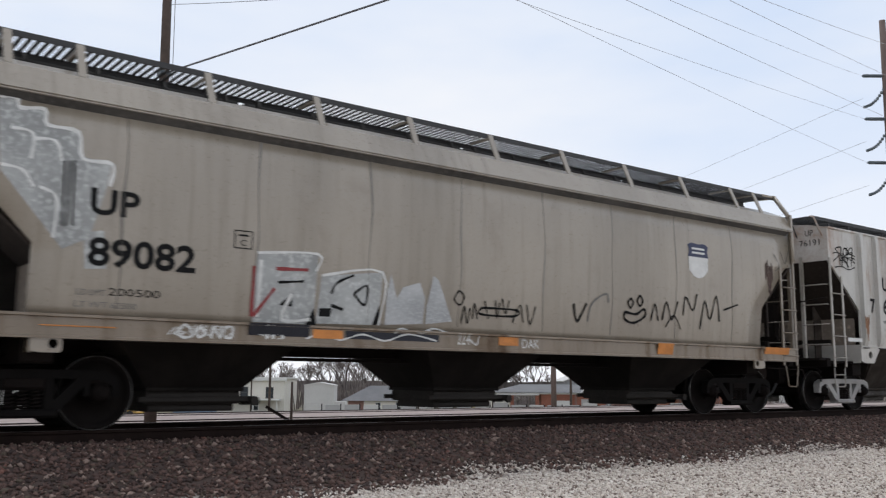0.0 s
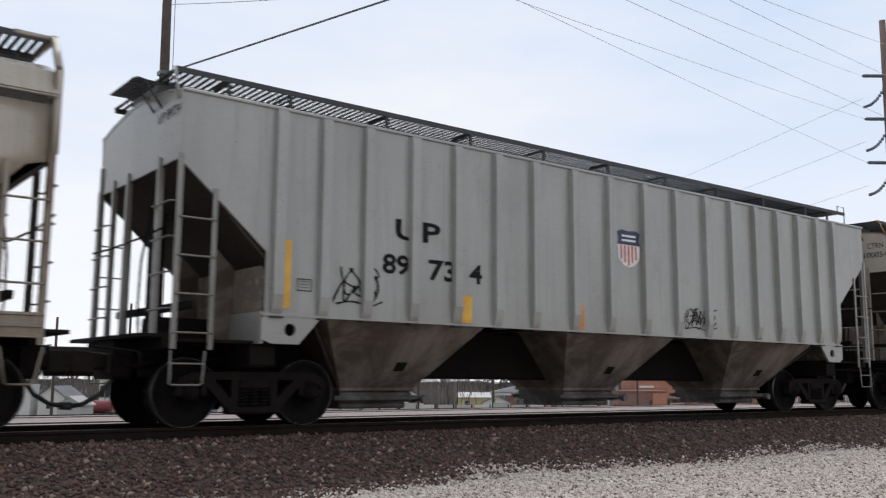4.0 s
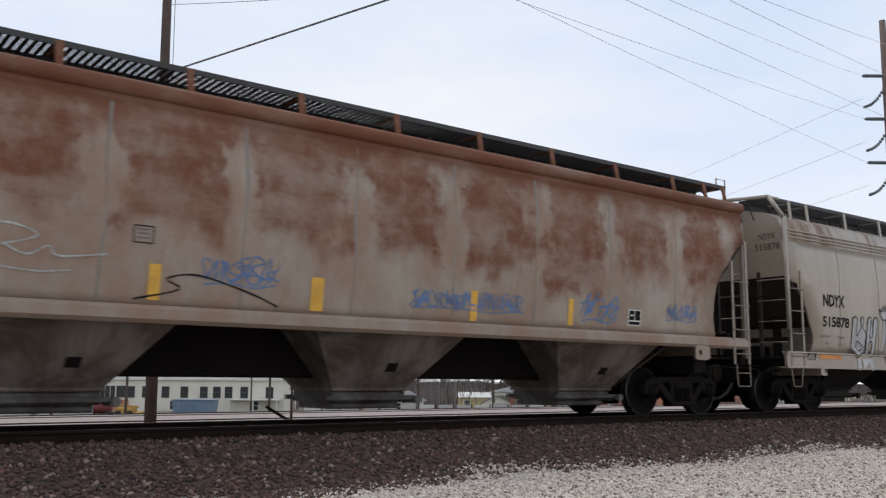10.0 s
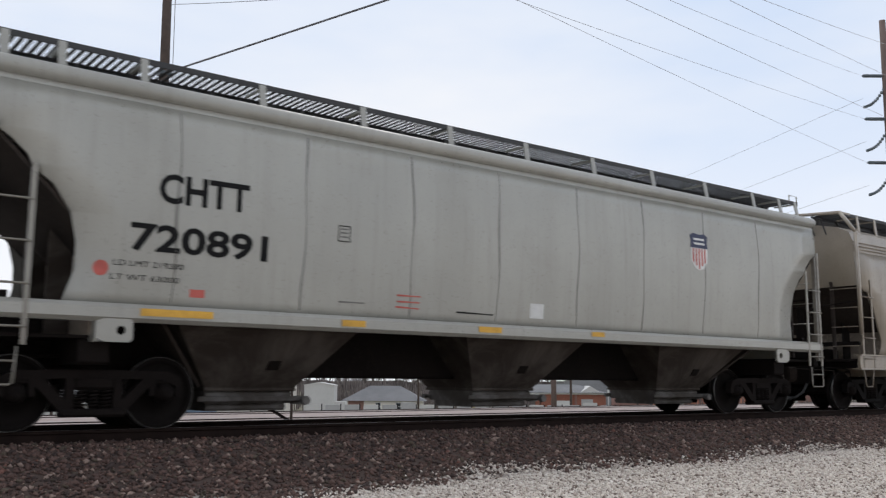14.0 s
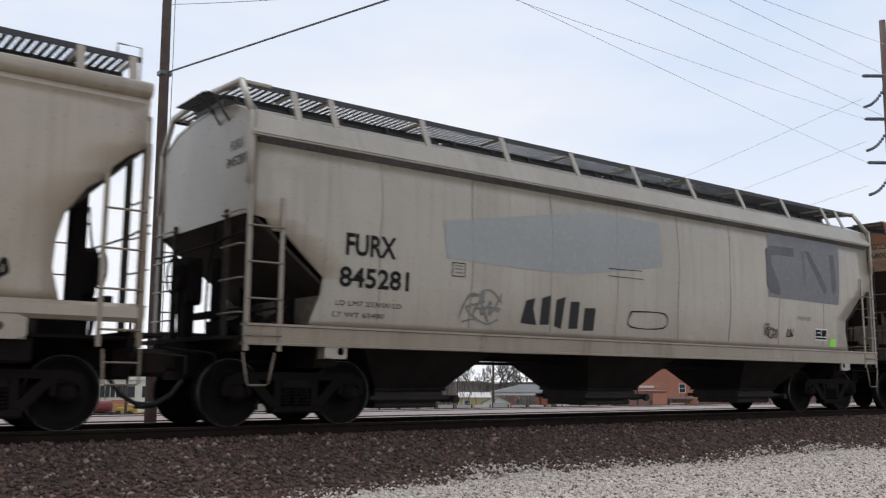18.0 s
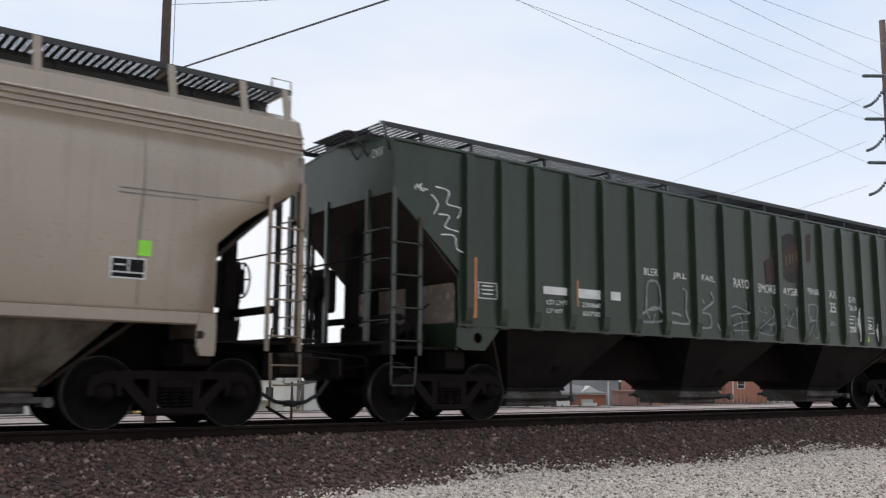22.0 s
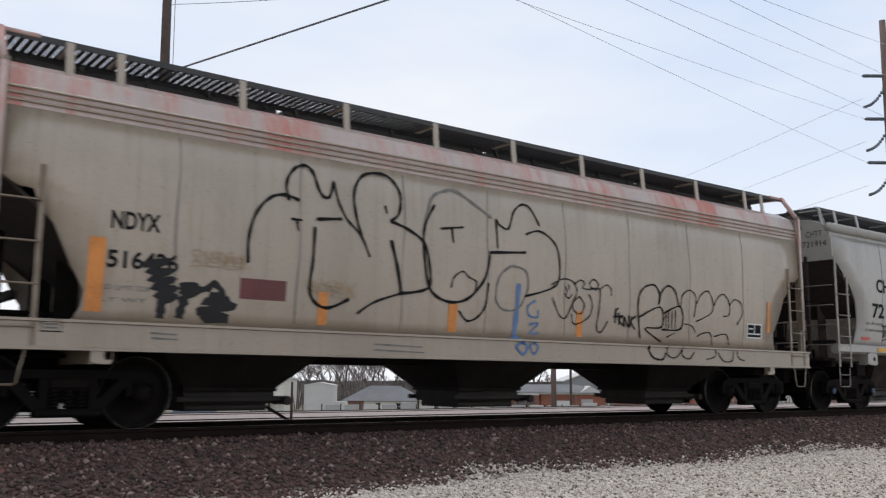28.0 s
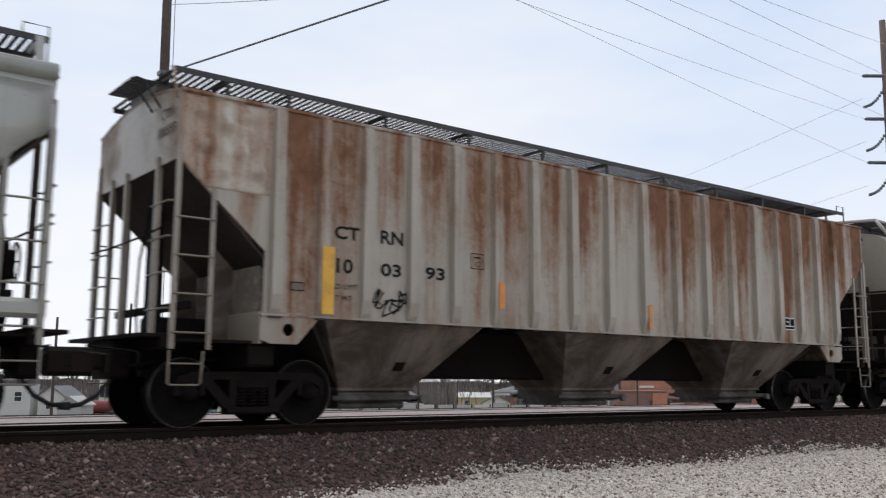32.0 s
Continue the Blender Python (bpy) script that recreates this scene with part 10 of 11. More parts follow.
stroke(20, [(6.13, 3.29), (5.94, 2.94), (5.93, 2.60), (6.02, 2.09), (6.20, 1.89), (6.53, 1.82), (6.86, 1.93), (7.15, 2.26), (7.23, 2.63)], "K", 0.044)
stroke(20, [(5.94, 2.94), (6.08, 3.39), (6.35, 3.54), (6.57, 3.56), (6.97, 3.37), (7.27, 3.22)], "g", 0.044)
stroke(20, [(6.24, 2.93), (6.69, 3.00)], "K", 0.033)
stroke(20, [(6.46, 2.95), (6.49, 2.74)], "K", 0.033)
stroke(20, [(7.36, 3.21), (7.45, 3.11), (7.63, 3.08), (7.75, 3.37), (7.94, 3.52), (8.13, 3.47), (8.32, 3.20)], "K", 0.033)
stroke(20, [(7.21, 2.65), (8.00, 2.72)], "K", 0.044)
stroke(20, [(7.36, 3.21), (7.39, 2.73)], "K", 0.033)
stroke(20, [(8.00, 3.02), (8.32, 3.11), (8.65, 2.95), (8.77, 2.67), (8.70, 2.23), (7.99, 2.00)], "K", 0.033)
stroke(20, [(6.47, 2.04), (6.52, 2.21), (6.69, 2.31), (6.80, 2.23), (6.97, 2.16), (6.92, 1.98)], "K", 0.022)
stroke(20, [(7.21, 2.17), (7.17, 1.82), (7.03, 1.63), (6.81, 1.55), (6.64, 1.70)], "K", 0.033)
stroke(20, [(7.69, 2.48), (8.00, 2.42), (8.06, 2.14), (7.87, 1.81), (7.56, 1.76), (7.38, 1.92), (7.44, 2.28), (7.69, 2.48)], "g", 0.033)
stroke(20, [(8.58, 2.23), (8.86, 2.35), (9.09, 2.32), (9.20, 2.18), (9.14, 2.03), (9.04, 1.84), (8.93, 1.69), (8.78, 1.75), (8.62, 2.03)], "K", 0.022)
stroke(20, [(8.92, 2.23), (8.96, 2.11)], "K", 0.022)
stroke(20, [(8.99, 2.27), (9.01, 2.17)], "K", 0.022)
stroke(20, [(8.90, 2.11), (8.99, 2.03), (9.08, 2.10)], "K", 0.022)
stroke(20, [(9.26, 2.08), (9.39, 1.94), (9.31, 1.79), (9.15, 1.82), (9.11, 1.96), (9.26, 2.08)], "K", 0.022)
stroke(20, [(9.13, 2.28), (9.28, 2.36), (9.38, 2.31), (9.33, 2.23), (9.48, 2.21)], "K", 0.022)
stroke(20, [(9.49, 2.13), (9.59, 1.96), (9.50, 1.73), (9.16, 1.60), (9.08, 1.77)], "K", 0.022)
stroke(20, [(9.60, 2.40), (9.72, 2.34), (9.68, 2.22), (9.56, 2.24), (9.50, 2.32), (9.60, 2.40)], "K", 0.022)
stroke(20, [(9.48, 2.21), (9.76, 2.23), (9.76, 1.89), (9.71, 1.56), (9.83, 1.49), (9.99, 1.69)], "K", 0.022)
stroke(20, [(9.76, 2.23), (9.93, 2.32), (10.05, 2.26), (10.06, 2.14)], "K", 0.022)
stroke(20, [(10.17, 1.89), (10.26, 1.93)], "K", 0.033)
stroke(20, [(10.19, 1.89), (10.18, 1.66)], "K", 0.033)
stroke(20, [(10.14, 1.77), (10.26, 1.79)], "K", 0.033)
stroke(20, [(10.26, 1.85), (10.29, 1.63)], "K", 0.033)
stroke(20, [(10.26, 1.78), (10.37, 1.80), (10.28, 1.72), (10.39, 1.63)], "K", 0.033)
stroke(20, [(10.42, 1.60), (10.41, 1.79), (10.53, 1.60), (10.54, 1.81)], "K", 0.033)
stroke(20, [(10.57, 1.60), (10.61, 1.80)], "K", 0.033)
stroke(20, [(10.73, 1.81), (10.60, 1.71), (10.72, 1.57)], "K", 0.033)
stroke(20, [(10.86, 1.42), (10.81, 1.73), (10.78, 2.05), (10.84, 2.25), (11.02, 2.38), (11.25, 2.40), (11.37, 2.25), (11.35, 2.05)], "K", 0.033)
stroke(20, [(10.82, 1.80), (11.40, 2.01), (11.46, 1.65), (10.99, 1.60), (11.46, 1.37)], "K", 0.033)
stroke(20, [(10.95, 1.30), (11.05, 1.12), (11.19, 1.05), (11.38, 1.05), (11.47, 1.17)], "K", 0.033)
stroke(20, [(11.37, 2.09), (11.44, 2.30), (11.63, 2.42), (11.83, 2.33), (11.94, 2.05)], "K", 0.033)
stroke(20, [(11.50, 1.90), (11.99, 2.05), (12.02, 1.64), (11.46, 1.60)], "K", 0.033)
stroke(20, [(11.57, 1.90), (11.57, 1.62)], "K", 0.022)
stroke(20, [(11.64, 1.93), (11.65, 1.62)], "K", 0.022)
stroke(20, [(11.74, 1.95), (11.75, 1.63)], "K", 0.022)
stroke(20, [(11.84, 1.98), (11.85, 1.63)], "K", 0.022)
stroke(20, [(11.51, 1.29), (11.52, 1.13), (11.71, 1.08), (11.90, 1.19), (11.95, 1.29)], "K", 0.022)
stroke(20, [(11.60, 1.46), (11.85, 1.55)], "K", 0.022)
stroke(20, [(11.99, 2.05), (12.05, 2.27), (12.24, 2.38), (12.43, 2.30), (12.45, 2.08), (12.40, 1.87)], "K", 0.022)
stroke(20, [(12.12, 1.73), (12.35, 1.70), (12.46, 1.58)], "K", 0.022)
stroke(20, [(11.95, 1.29), (11.95, 1.13), (12.15, 1.07), (12.30, 1.20)], "K", 0.022)
stroke(20, [(12.47, 2.13), (12.61, 2.31), (12.82, 2.40), (12.96, 2.25), (12.96, 1.99), (12.47, 1.79)], "K", 0.022)
stroke(20, [(12.51, 1.50), (12.67, 1.57), (12.93, 1.58), (12.99, 1.35)], "K", 0.022)
stroke(20, [(12.97, 1.26), (12.94, 1.13), (12.67, 1.07)], "K", 0.022)
stroke(20, [(13.01, 2.12), (13.15, 2.29), (13.32, 2.37), (13.49, 2.25), (13.53, 1.98), (13.32, 1.93)], "K", 0.022)
stroke(20, [(13.04, 1.52), (13.43, 1.58), (13.55, 1.37)], "K", 0.022)
stroke(20, [(13.55, 1.25), (13.49, 1.06), (13.21, 1.05), (13.05, 1.21)], "K", 0.022)
stroke(20, [(13.53, 2.16), (13.69, 2.28), (13.90, 2.23), (13.96, 2.01), (13.78, 1.78)], "K", 0.022)
stroke(20, [(13.66, 1.25), (13.72, 1.11), (13.90, 1.07)], "K", 0.022)
letters(21, "CHTT", 1.91, 2.79, 1.16, 0.33, "K", 0.026)
letters(21, "721914", 1.70, 2.17, 1.73, 0.36, "K", 0.026)
letters(21, "LD LMT 222700", 1.41, 2.01, 0.82, 0.06, "K")
letters(21, "LT WT 63000", 1.39, 1.85, 0.78, 0.06, "K")
patch(21, 1.72, 2.63, 1.37, 1.47, "Y")
patch(21, 4.51, 4.91, 1.38, 1.48, "Y")
patch(21, 6.97, 7.42, 1.38, 1.46, "Y")
patch(21, 9.59, 9.91, 1.38, 1.48, "Y")
patch(21, 11.95, 12.36, 1.39, 1.48, "Y")
patch(21, 14.16, 14.93, 1.39, 1.49, "Y")
scribble(21, 2.20, 3.19, 1.64, 2.13, "K", 171)
scribble(21, 3.24, 3.66, 1.62, 2.08, "g", 172)
scribble(21, 8.88, 8.98, 1.68, 1.76, "K", 174)
emblem(21, 12.33, 12.98, 2.82, 3.58, 2)
letters(21, "BUILDING", 13.19, 3.16, 0.98, 0.14, "K", 0.026)
letters(21, "AMERICA", 13.22, 2.94, 0.93, 0.14, "K", 0.026)
outline_box(21, 4.42, 4.66, 2.52, 2.77, "K")
patch(21, 13.69, 14.02, 1.95, 2.10, "L")
data_panel(21, 13.58, 13.99, 1.66, 1.93)
patch(21, 1.21, 1.63, 1.64, 1.72, "x")
patch(21, 8.30, 8.51, 1.64, 1.74, "W")
stroke(21, [(5.52, 1.85), (5.92, 1.85)], "x", 0.022)
stroke(21, [(5.52, 1.77), (5.92, 1.77)], "x", 0.022)
stroke(21, [(5.52, 1.68), (5.92, 1.67)], "x", 0.022)
stroke(21, [(4.63, 1.71), (5.07, 1.71)], "g", 0.022)
shape(21, [(6.47, 2.18), (6.55, 2.16), (6.70, 1.82), (6.63, 1.84)], "K")
shape(21, [(7.01, 2.12), (7.10, 2.34), (7.25, 2.36), (7.24, 2.21), (7.06, 2.14)], "K")
shape(21, [(7.01, 2.12), (7.06, 2.12), (7.04, 1.59), (7.00, 1.58)], "K")
shape(21, [(10.36, 2.11), (10.85, 2.15), (10.88, 1.89), (10.78, 1.76), (10.78, 2.01), (10.36, 2.05)], "K")
shape(21, [(11.60, 2.42), (11.75, 2.36), (11.74, 2.17), (11.64, 2.20)], "K")
stroke(21, [(6.70, 1.81), (6.73, 1.97), (6.78, 1.82), (6.82, 1.97), (6.88, 1.84)], "K", 0.055)
stroke(21, [(6.90, 1.89), (6.94, 1.97), (6.97, 1.84)], "K", 0.066)
stroke(21, [(7.10, 1.84), (7.07, 1.98), (7.17, 2.02), (7.21, 1.88), (7.10, 1.84)], "K", 0.077)
stroke(21, [(6.96, 2.10), (7.06, 2.12), (7.27, 2.18)], "K", 0.044)
stroke(21, [(7.04, 1.59), (7.16, 1.41), (7.34, 1.45), (7.44, 1.57), (7.41, 1.75)], "K", 0.044)
stroke(21, [(7.33, 1.82), (7.44, 1.88), (7.40, 1.93), (7.51, 2.05)], "K", 0.044)
stroke(21, [(7.63, 1.99), (7.72, 1.70), (7.83, 1.95), (7.94, 1.76), (8.04, 1.92), (8.12, 1.76), (8.20, 1.86)], "K", 0.044)
stroke(21, [(8.37, 2.00), (8.44, 1.63), (8.55, 1.67), (8.63, 1.88), (8.75, 1.70)], "K", 0.033)
stroke(21, [(9.59, 1.65), (9.48, 1.81), (9.44, 2.00), (9.58, 2.18), (9.87, 2.18), (10.28, 1.98), (10.64, 1.75)], "K", 0.066)
stroke(21, [(9.59, 1.65), (9.83, 1.70), (9.98, 1.94)], "K", 0.022)
stroke(21, [(10.85, 2.10), (11.07, 1.90), (11.23, 1.83), (11.46, 1.97)], "K", 0.033)
stroke(21, [(11.34, 2.09), (11.51, 1.97), (11.43, 1.84)], "K", 0.055)
stroke(21, [(11.64, 2.20), (11.80, 1.90), (11.71, 1.63)], "K", 0.055)
stroke(21, [(11.92, 1.91), (12.16, 2.20), (12.21, 1.66)], "K", 0.044)
stroke(21, [(11.89, 1.75), (11.96, 1.72)], "K", 0.066)
stroke(21, [(11.66, 2.40), (11.71, 2.00), (11.68, 1.55)], "K", 0.055)
stroke(21, [(11.90, 2.05), (12.00, 1.74), (12.15, 2.15)], "K", 0.066)
stroke(21, [(12.21, 1.62), (12.30, 2.04), (12.54, 1.95), (12.42, 1.71), (12.23, 1.77)], "K", 0.066)
stroke(21, [(12.68, 2.43), (12.75, 1.77), (13.03, 2.18)], "K", 0.066)
stroke(21, [(12.92, 2.05), (13.08, 1.71), (13.24, 1.64)], "K", 0.066)
stroke(21, [(13.32, 2.16), (13.41, 1.77), (13.54, 2.18)], "K", 0.044)
stroke(21, [(13.60, 2.51), (13.66, 1.86), (13.88, 2.29), (13.87, 1.96)], "K", 0.044)
letters(22, "CHTT", 1.90, 2.79, 1.18, 0.33, "K", 0.026)
letters(22, "721386", 1.67, 2.17, 1.79, 0.34, "K", 0.026)
letters(22, "LD LMT 222700", 1.42, 1.99, 0.82, 0.07, "K")
letters(22, "LT WT 63300", 1.40, 1.82, 0.82, 0.08, "K")
patch(22, 1.76, 2.70, 1.39, 1.48, "Y")
patch(22, 4.51, 4.94, 1.39, 1.50, "Y")
patch(22, 7.01, 7.44, 1.38, 1.48, "Y")
patch(22, 9.52, 9.87, 1.38, 1.48, "Y")
patch(22, 11.91, 12.32, 1.40, 1.49, "Y")
patch(22, 14.01, 14.96, 1.39, 1.48, "Y")
outline_box(22, 4.44, 4.67, 2.54, 2.78, "K")
patch(22, 2.45, 2.59, 1.66, 1.73, "x")
patch(22, 8.31, 8.53, 1.67, 1.76, "W")
letters(22, "CH-110-L10", 6.65, 1.64, 0.92, 0.10, "K", 0.03)
stroke(22, [(5.58, 1.91), (6.02, 1.90)], "x", 0.022)
stroke(22, [(5.58, 1.82), (6.02, 1.81)], "x", 0.022)
stroke(22, [(5.57, 1.73), (6.02, 1.73)], "x", 0.022)
stroke(22, [(4.63, 1.73), (5.05, 1.72)], "g", 0.022)
stroke(22, [(10.93, 1.89), (11.33, 1.89)], "g", 0.022)
stroke(22, [(14.60, 2.15), (15.30, 2.14)], "x", 0.022)
stroke(22, [(1.37, 1.75), (1.63, 1.75)], "g", 0.022)
stroke(22, [(1.37, 1.67), (1.63, 1.67)], "g", 0.022)
emblem(22, 12.33, 13.01, 2.85, 3.53, 2)
letters(22, "BUILDING", 13.23, 3.14, 0.99, 0.17, "K", 0.026)
letters(22, "AMERICA", 13.23, 2.93, 0.99, 0.16, "K", 0.026)
data_panel(22, 13.56, 14.03, 1.71, 1.98)
patch(22, 13.87, 13.99, 2.04, 2.13, "L")
letters(23, "CT", 2.30, 2.59, 0.41, 0.19, "K", 0.026)
letters(23, "RN", 3.07, 2.59, 0.40, 0.20, "K", 0.026)
letters(23, "10", 2.34, 2.11, 0.27, 0.21, "K", 0.026)
letters(23, "03", 3.08, 2.12, 0.36, 0.19, "K", 0.026)
letters(23, "93", 3.88, 2.13, 0.37, 0.19, "K", 0.026)
letters(23, "LD LMT", 2.28, 1.89, 0.41, 0.07, "K")
letters(23, "LT WT", 2.28, 1.73, 0.32, 0.07, "K")
patch(23, 2.06, 2.25, 1.52, 2.45, "Y")
patch(23, 5.26, 5.38, 1.76, 2.18, "O")
patch(23, 8.85, 8.94, 1.56, 2.02, "O")
scribble(23, 2.96, 3.56, 1.52, 1.94, "K", 181)
outline_box(23, 4.76, 5.02, 2.36, 2.61, "K", "C")
outline_box(23, 1.63, 1.84, 1.82, 1.94, "K")
data_panel(23, 13.36, 13.74, 1.75, 2.01)


# ---- loose stone ----
def stone_field(name, label, mat, n, x0, x1, y0, y1, size, seed, keep):
    """Many small broken stones scattered on the ground, joined into one mesh."""
    rng = np.random.default_rng(seed)
    # denser towards the camera's end of the strip
    x = x0 + (x1 - x0) * rng.random(n) ** 1.5
    y = rng.uniform(y0, y1, n)
    ok = keep(x, y, rng)
    x, y = x[ok], y[ok]
    n = len(x)
    z = np.array([lie(v) for v in y])
    base = np.array([(1, 0, 0), (0, 1, 0), (-1, 0, 0), (0, -1, 0), (0.2, 0.1, 1), (-0.1, 0, -1)], float)
    tri = np.array([(0, 1, 4), (1, 2, 4), (2, 3, 4), (3, 0, 4), (1, 0, 5), (2, 1, 5), (3, 2, 5), (0, 3, 5)])
    r = size * (0.42 + 1.15 * rng.random((n, 1, 1)) ** 2.2)
    v = base[None] * r * rng.uniform(0.55, 1.25, (n, 6, 3)) * np.array([1.1, 1.0, 0.75])
    ang = rng.uniform(0, 6.283, n)
    c, s = np.cos(ang)[:, None], np.sin(ang)[:, None]
    vx, vy = v[:, :, 0] * c - v[:, :, 1] * s, v[:, :, 0] * s + v[:, :, 1] * c
    tilt = rng.uniform(-0.6, 0.6, n)[:, None]
    vz = v[:, :, 2] * np.cos(tilt) + vx * np.sin(tilt)
    co = np.stack([vx + x[:, None], vy + y[:, None], vz + z[:, None] + size * 0.2], 2).reshape(-1, 3)
    idx = (tri[None] + (np.arange(n) * 6)[:, None, None]).reshape(-1, 3)
    me = bpy.data.meshes.new(name)
    me.vertices.add(len(co))
    me.vertices.foreach_set("co", co.ravel())
    me.loops.add(idx.size)
    me.loops.foreach_set("vertex_index", idx.ravel())
    me.polygons.add(len(idx))
    me.polygons.foreach_set("loop_start", np.arange(0, idx.size, 3))
    me.update(calc_edges=True)
    me.materials.append(None)
    tagged(part(name, me, mat), label, "gravel", kind="stuff")


M_BALLAST = stones("ballast_stone", [(0.0, (0.085, 0.042, 0.032)), (0.3, (0.122, 0.066, 0.051)), (0.52, (0.038, 0.020, 0.016)), (0.74, (0.172, 0.100, 0.077)), (0.87, (0.10, 0.074, 0.050)), (0.93, (0.33, 0.235, 0.19)), (0.985, (0.19, 0.080, 0.056))])
M_PALESTONE = stones("pale_gravel_stone", [(0.0, (0.68, 0.595, 0.515)), (0.33, (0.81, 0.725, 0.64)), (0.60, (0.50, 0.42, 0.36)), (0.76, (0.87, 0.80, 0.72)), (0.90, (0.22, 0.165, 0.135))])


def edge_line(x, rng):
    return -2.95 - 0.75 * np.clip((8.0 - x) / 5.0, 0, 1) + 0.16 * np.sin(x * 0.9) + 0.10 * np.sin(x * 2.3 + 1) + rng.normal(0, 0.13, len(x))


stone_field("ballast", "dark brown crushed ballast sloping from the track", M_BALLAST, 84000, -3.0, 62.0, -4.3, -0.9, 0.037, 3, lambda x, y, rng: y > edge_line(x, rng) - 0.12)
stone_field("ballast_bed", "dark ballast between and behind the rails", M_BALLAST, 12000, -3.0, 50.0, -0.65, 1.6, 0.034, 4, lambda x, y, rng: np.abs(y - 0.75) > 0.12)
stone_field("gravel", "pale limestone gravel spread in front of the ballast", M_PALESTONE, 120000, 1.0, 55.0, -7.2, -2.4, 0.026, 5, lambda x, y, rng: y < edge_line(x, rng) + 0.10)


# ---- utility poles and wires ----
def utility_pole(label, x, y, z0, height, r0, r1, mat, lean=(0.0, 0.0)):
    p = tagged(new("utility_pole"), label, "utility pole")
    p.location = (x, y, z0)
    pts = [(lean[0] * t, lean[1] * t, height * t - 0.15 * (t == 0)) for t in (0.0, 0.25, 0.5, 0.75, 1.0)]
    part("shaft", Mesh().tube(pts, [r0 + (r1 - r0) * t for t in (0.0, 0.25, 0.5, 0.75, 1.0)], 12), mat, p, smooth=True)
    return p


near_pole = utility_pole("dark wooden utility pole rising behind the train", 7.20, 7.17, -0.42, 11.2, 0.135, 0.10, M_POLE, (-0.13, 0.0))
part("guy_clamp", Mesh().box(-0.22, 0.04, -0.12, 0.12, 7.86, 7.96, 0.02), M_INSUL, near_pole)
part("ground_wire", Mesh().tube([(0.12, -0.10, 2.0), (0.07, -0.10, 6.0), (0.06, -0.10, 8.0), (0.03, -0.10, 10.6)], 0.008, 5), M_WIRE, near_pole)


def sag(p, q, drop, n=14):
    p, q = Vector(p), Vector(q)
    return [p.lerp(q, t / n) - Vector((0, 0, drop * 4 * (t / n) * (1 - t / n))) for t in range(n + 1)]


def wire(label, p, q, drop, r):
    return tagged(part("overhead_wire", Mesh().tube(sag(p, q, drop), r, 5), M_CONDUCTOR if "conductor" in label else M_WIRE, smooth=True), label, "wire", group="overhead wires")


wire("thick dark cable strung from the wooden pole", (7.12, 7.12, 7.50), (10.52, -0.46, 8.30), 0.0, 0.022)
wire("thin wire tied to the wooden pole", (7.10, 7.10, 9.12), (10.6, 2.95, 9.0), 0.05, 0.007)

# the tall steel pole that carries the power line
TX, TY = 57.75, 15.3
tower = utility_pole("tall brown steel power pole with stand-off insulators", TX, TY, -0.55, 24.85, 0.42, 0.20, M_STEELPOLE)
LEVELS = (20.5, 17.6, 14.7)
for z in LEVELS:
    ins = Mesh()
    d = Vector((-0.80, 0.60, 0)).normalized()
    a0, a1 = Vector((0, 0, z)) + d * 0.2, Vector((0, 0, z)) + d * 1.55
    ins.tube([a0, a1], 0.07, 8)
    for k in range(9):
        c = a0.lerp(a1, (k + 1) / 10)
        ins.tube([c - d * 0.03, c + d * 0.03], 0.12, 8)
    part("post_insulator", ins, M_INSUL, tower, at=pose(0, 0, 0.55))
    string = Mesh()
    b0, b1 = Vector((0, 0, z - 0.9)) + d * 0.2, Vector((0, 0, z - 2.1)) + d * 1.5
    for k in range(10):
        c = b0.lerp(b1, k / 9) - Vector((0, 0, 0.25 * math.sin(k / 9 * math.pi)))
        string.tube([c - d * 0.06, c + d * 0.06], 0.10, 8)
    part("strain_insulator", string, M_INSUL, tower, at=pose(0, 0, 0.55))
tip = Vector((TX, TY, 0)) + d * 1.55
for z, (px, py, pz) in zip(LEVELS, ((22.96, 5.81, 13.3), (18.83, 8.99, 13.3), (19.05, 8.82, 13.25))):
    far = (tip.x, tip.y, z)
    nearer = Vector(far) + (Vector((px, py, pz)) - Vector(far)) * 1.15
    wire("thin conductor running to the steel pole", far, nearer, 0.12, 0.009)
for z, (px, py, pz) in zip((17.2, 20.1, 22.5), ((22.0, 6.55, 13.2), (24.73, 4.45, 13.2), (25.61, 3.77, 13.2))):
    far = (TX + 2.0, TY - 0.6, z)
    nearer = Vector(far) + (Vector((px, py, pz)) - Vector(far)) * 1.15
    wire("dark conductor of the nearer circuit", far, nearer, 0.10, 0.010)
span = Vector((8.8, 37.8, -3.5))
for z in LEVELS:
    wire("thin conductor leading away from the steel pole", (tip.x, tip.y, z - 1.5), tuple(Vector((tip.x, tip.y, z - 1.5)) + span), 0.0, 0.011)
utility_pole("brown steel power pole farther along the line", tip.x + span.x, tip.y + span.y, -4.4, 21.6, 0.3, 0.16, M_STEELPOLE)
utility_pole("steel power pole of the nearer circuit", TX + 2.0, TY - 0.6, -0.55, 23.6, 0.12, 0.08, M_STEELPOLE)


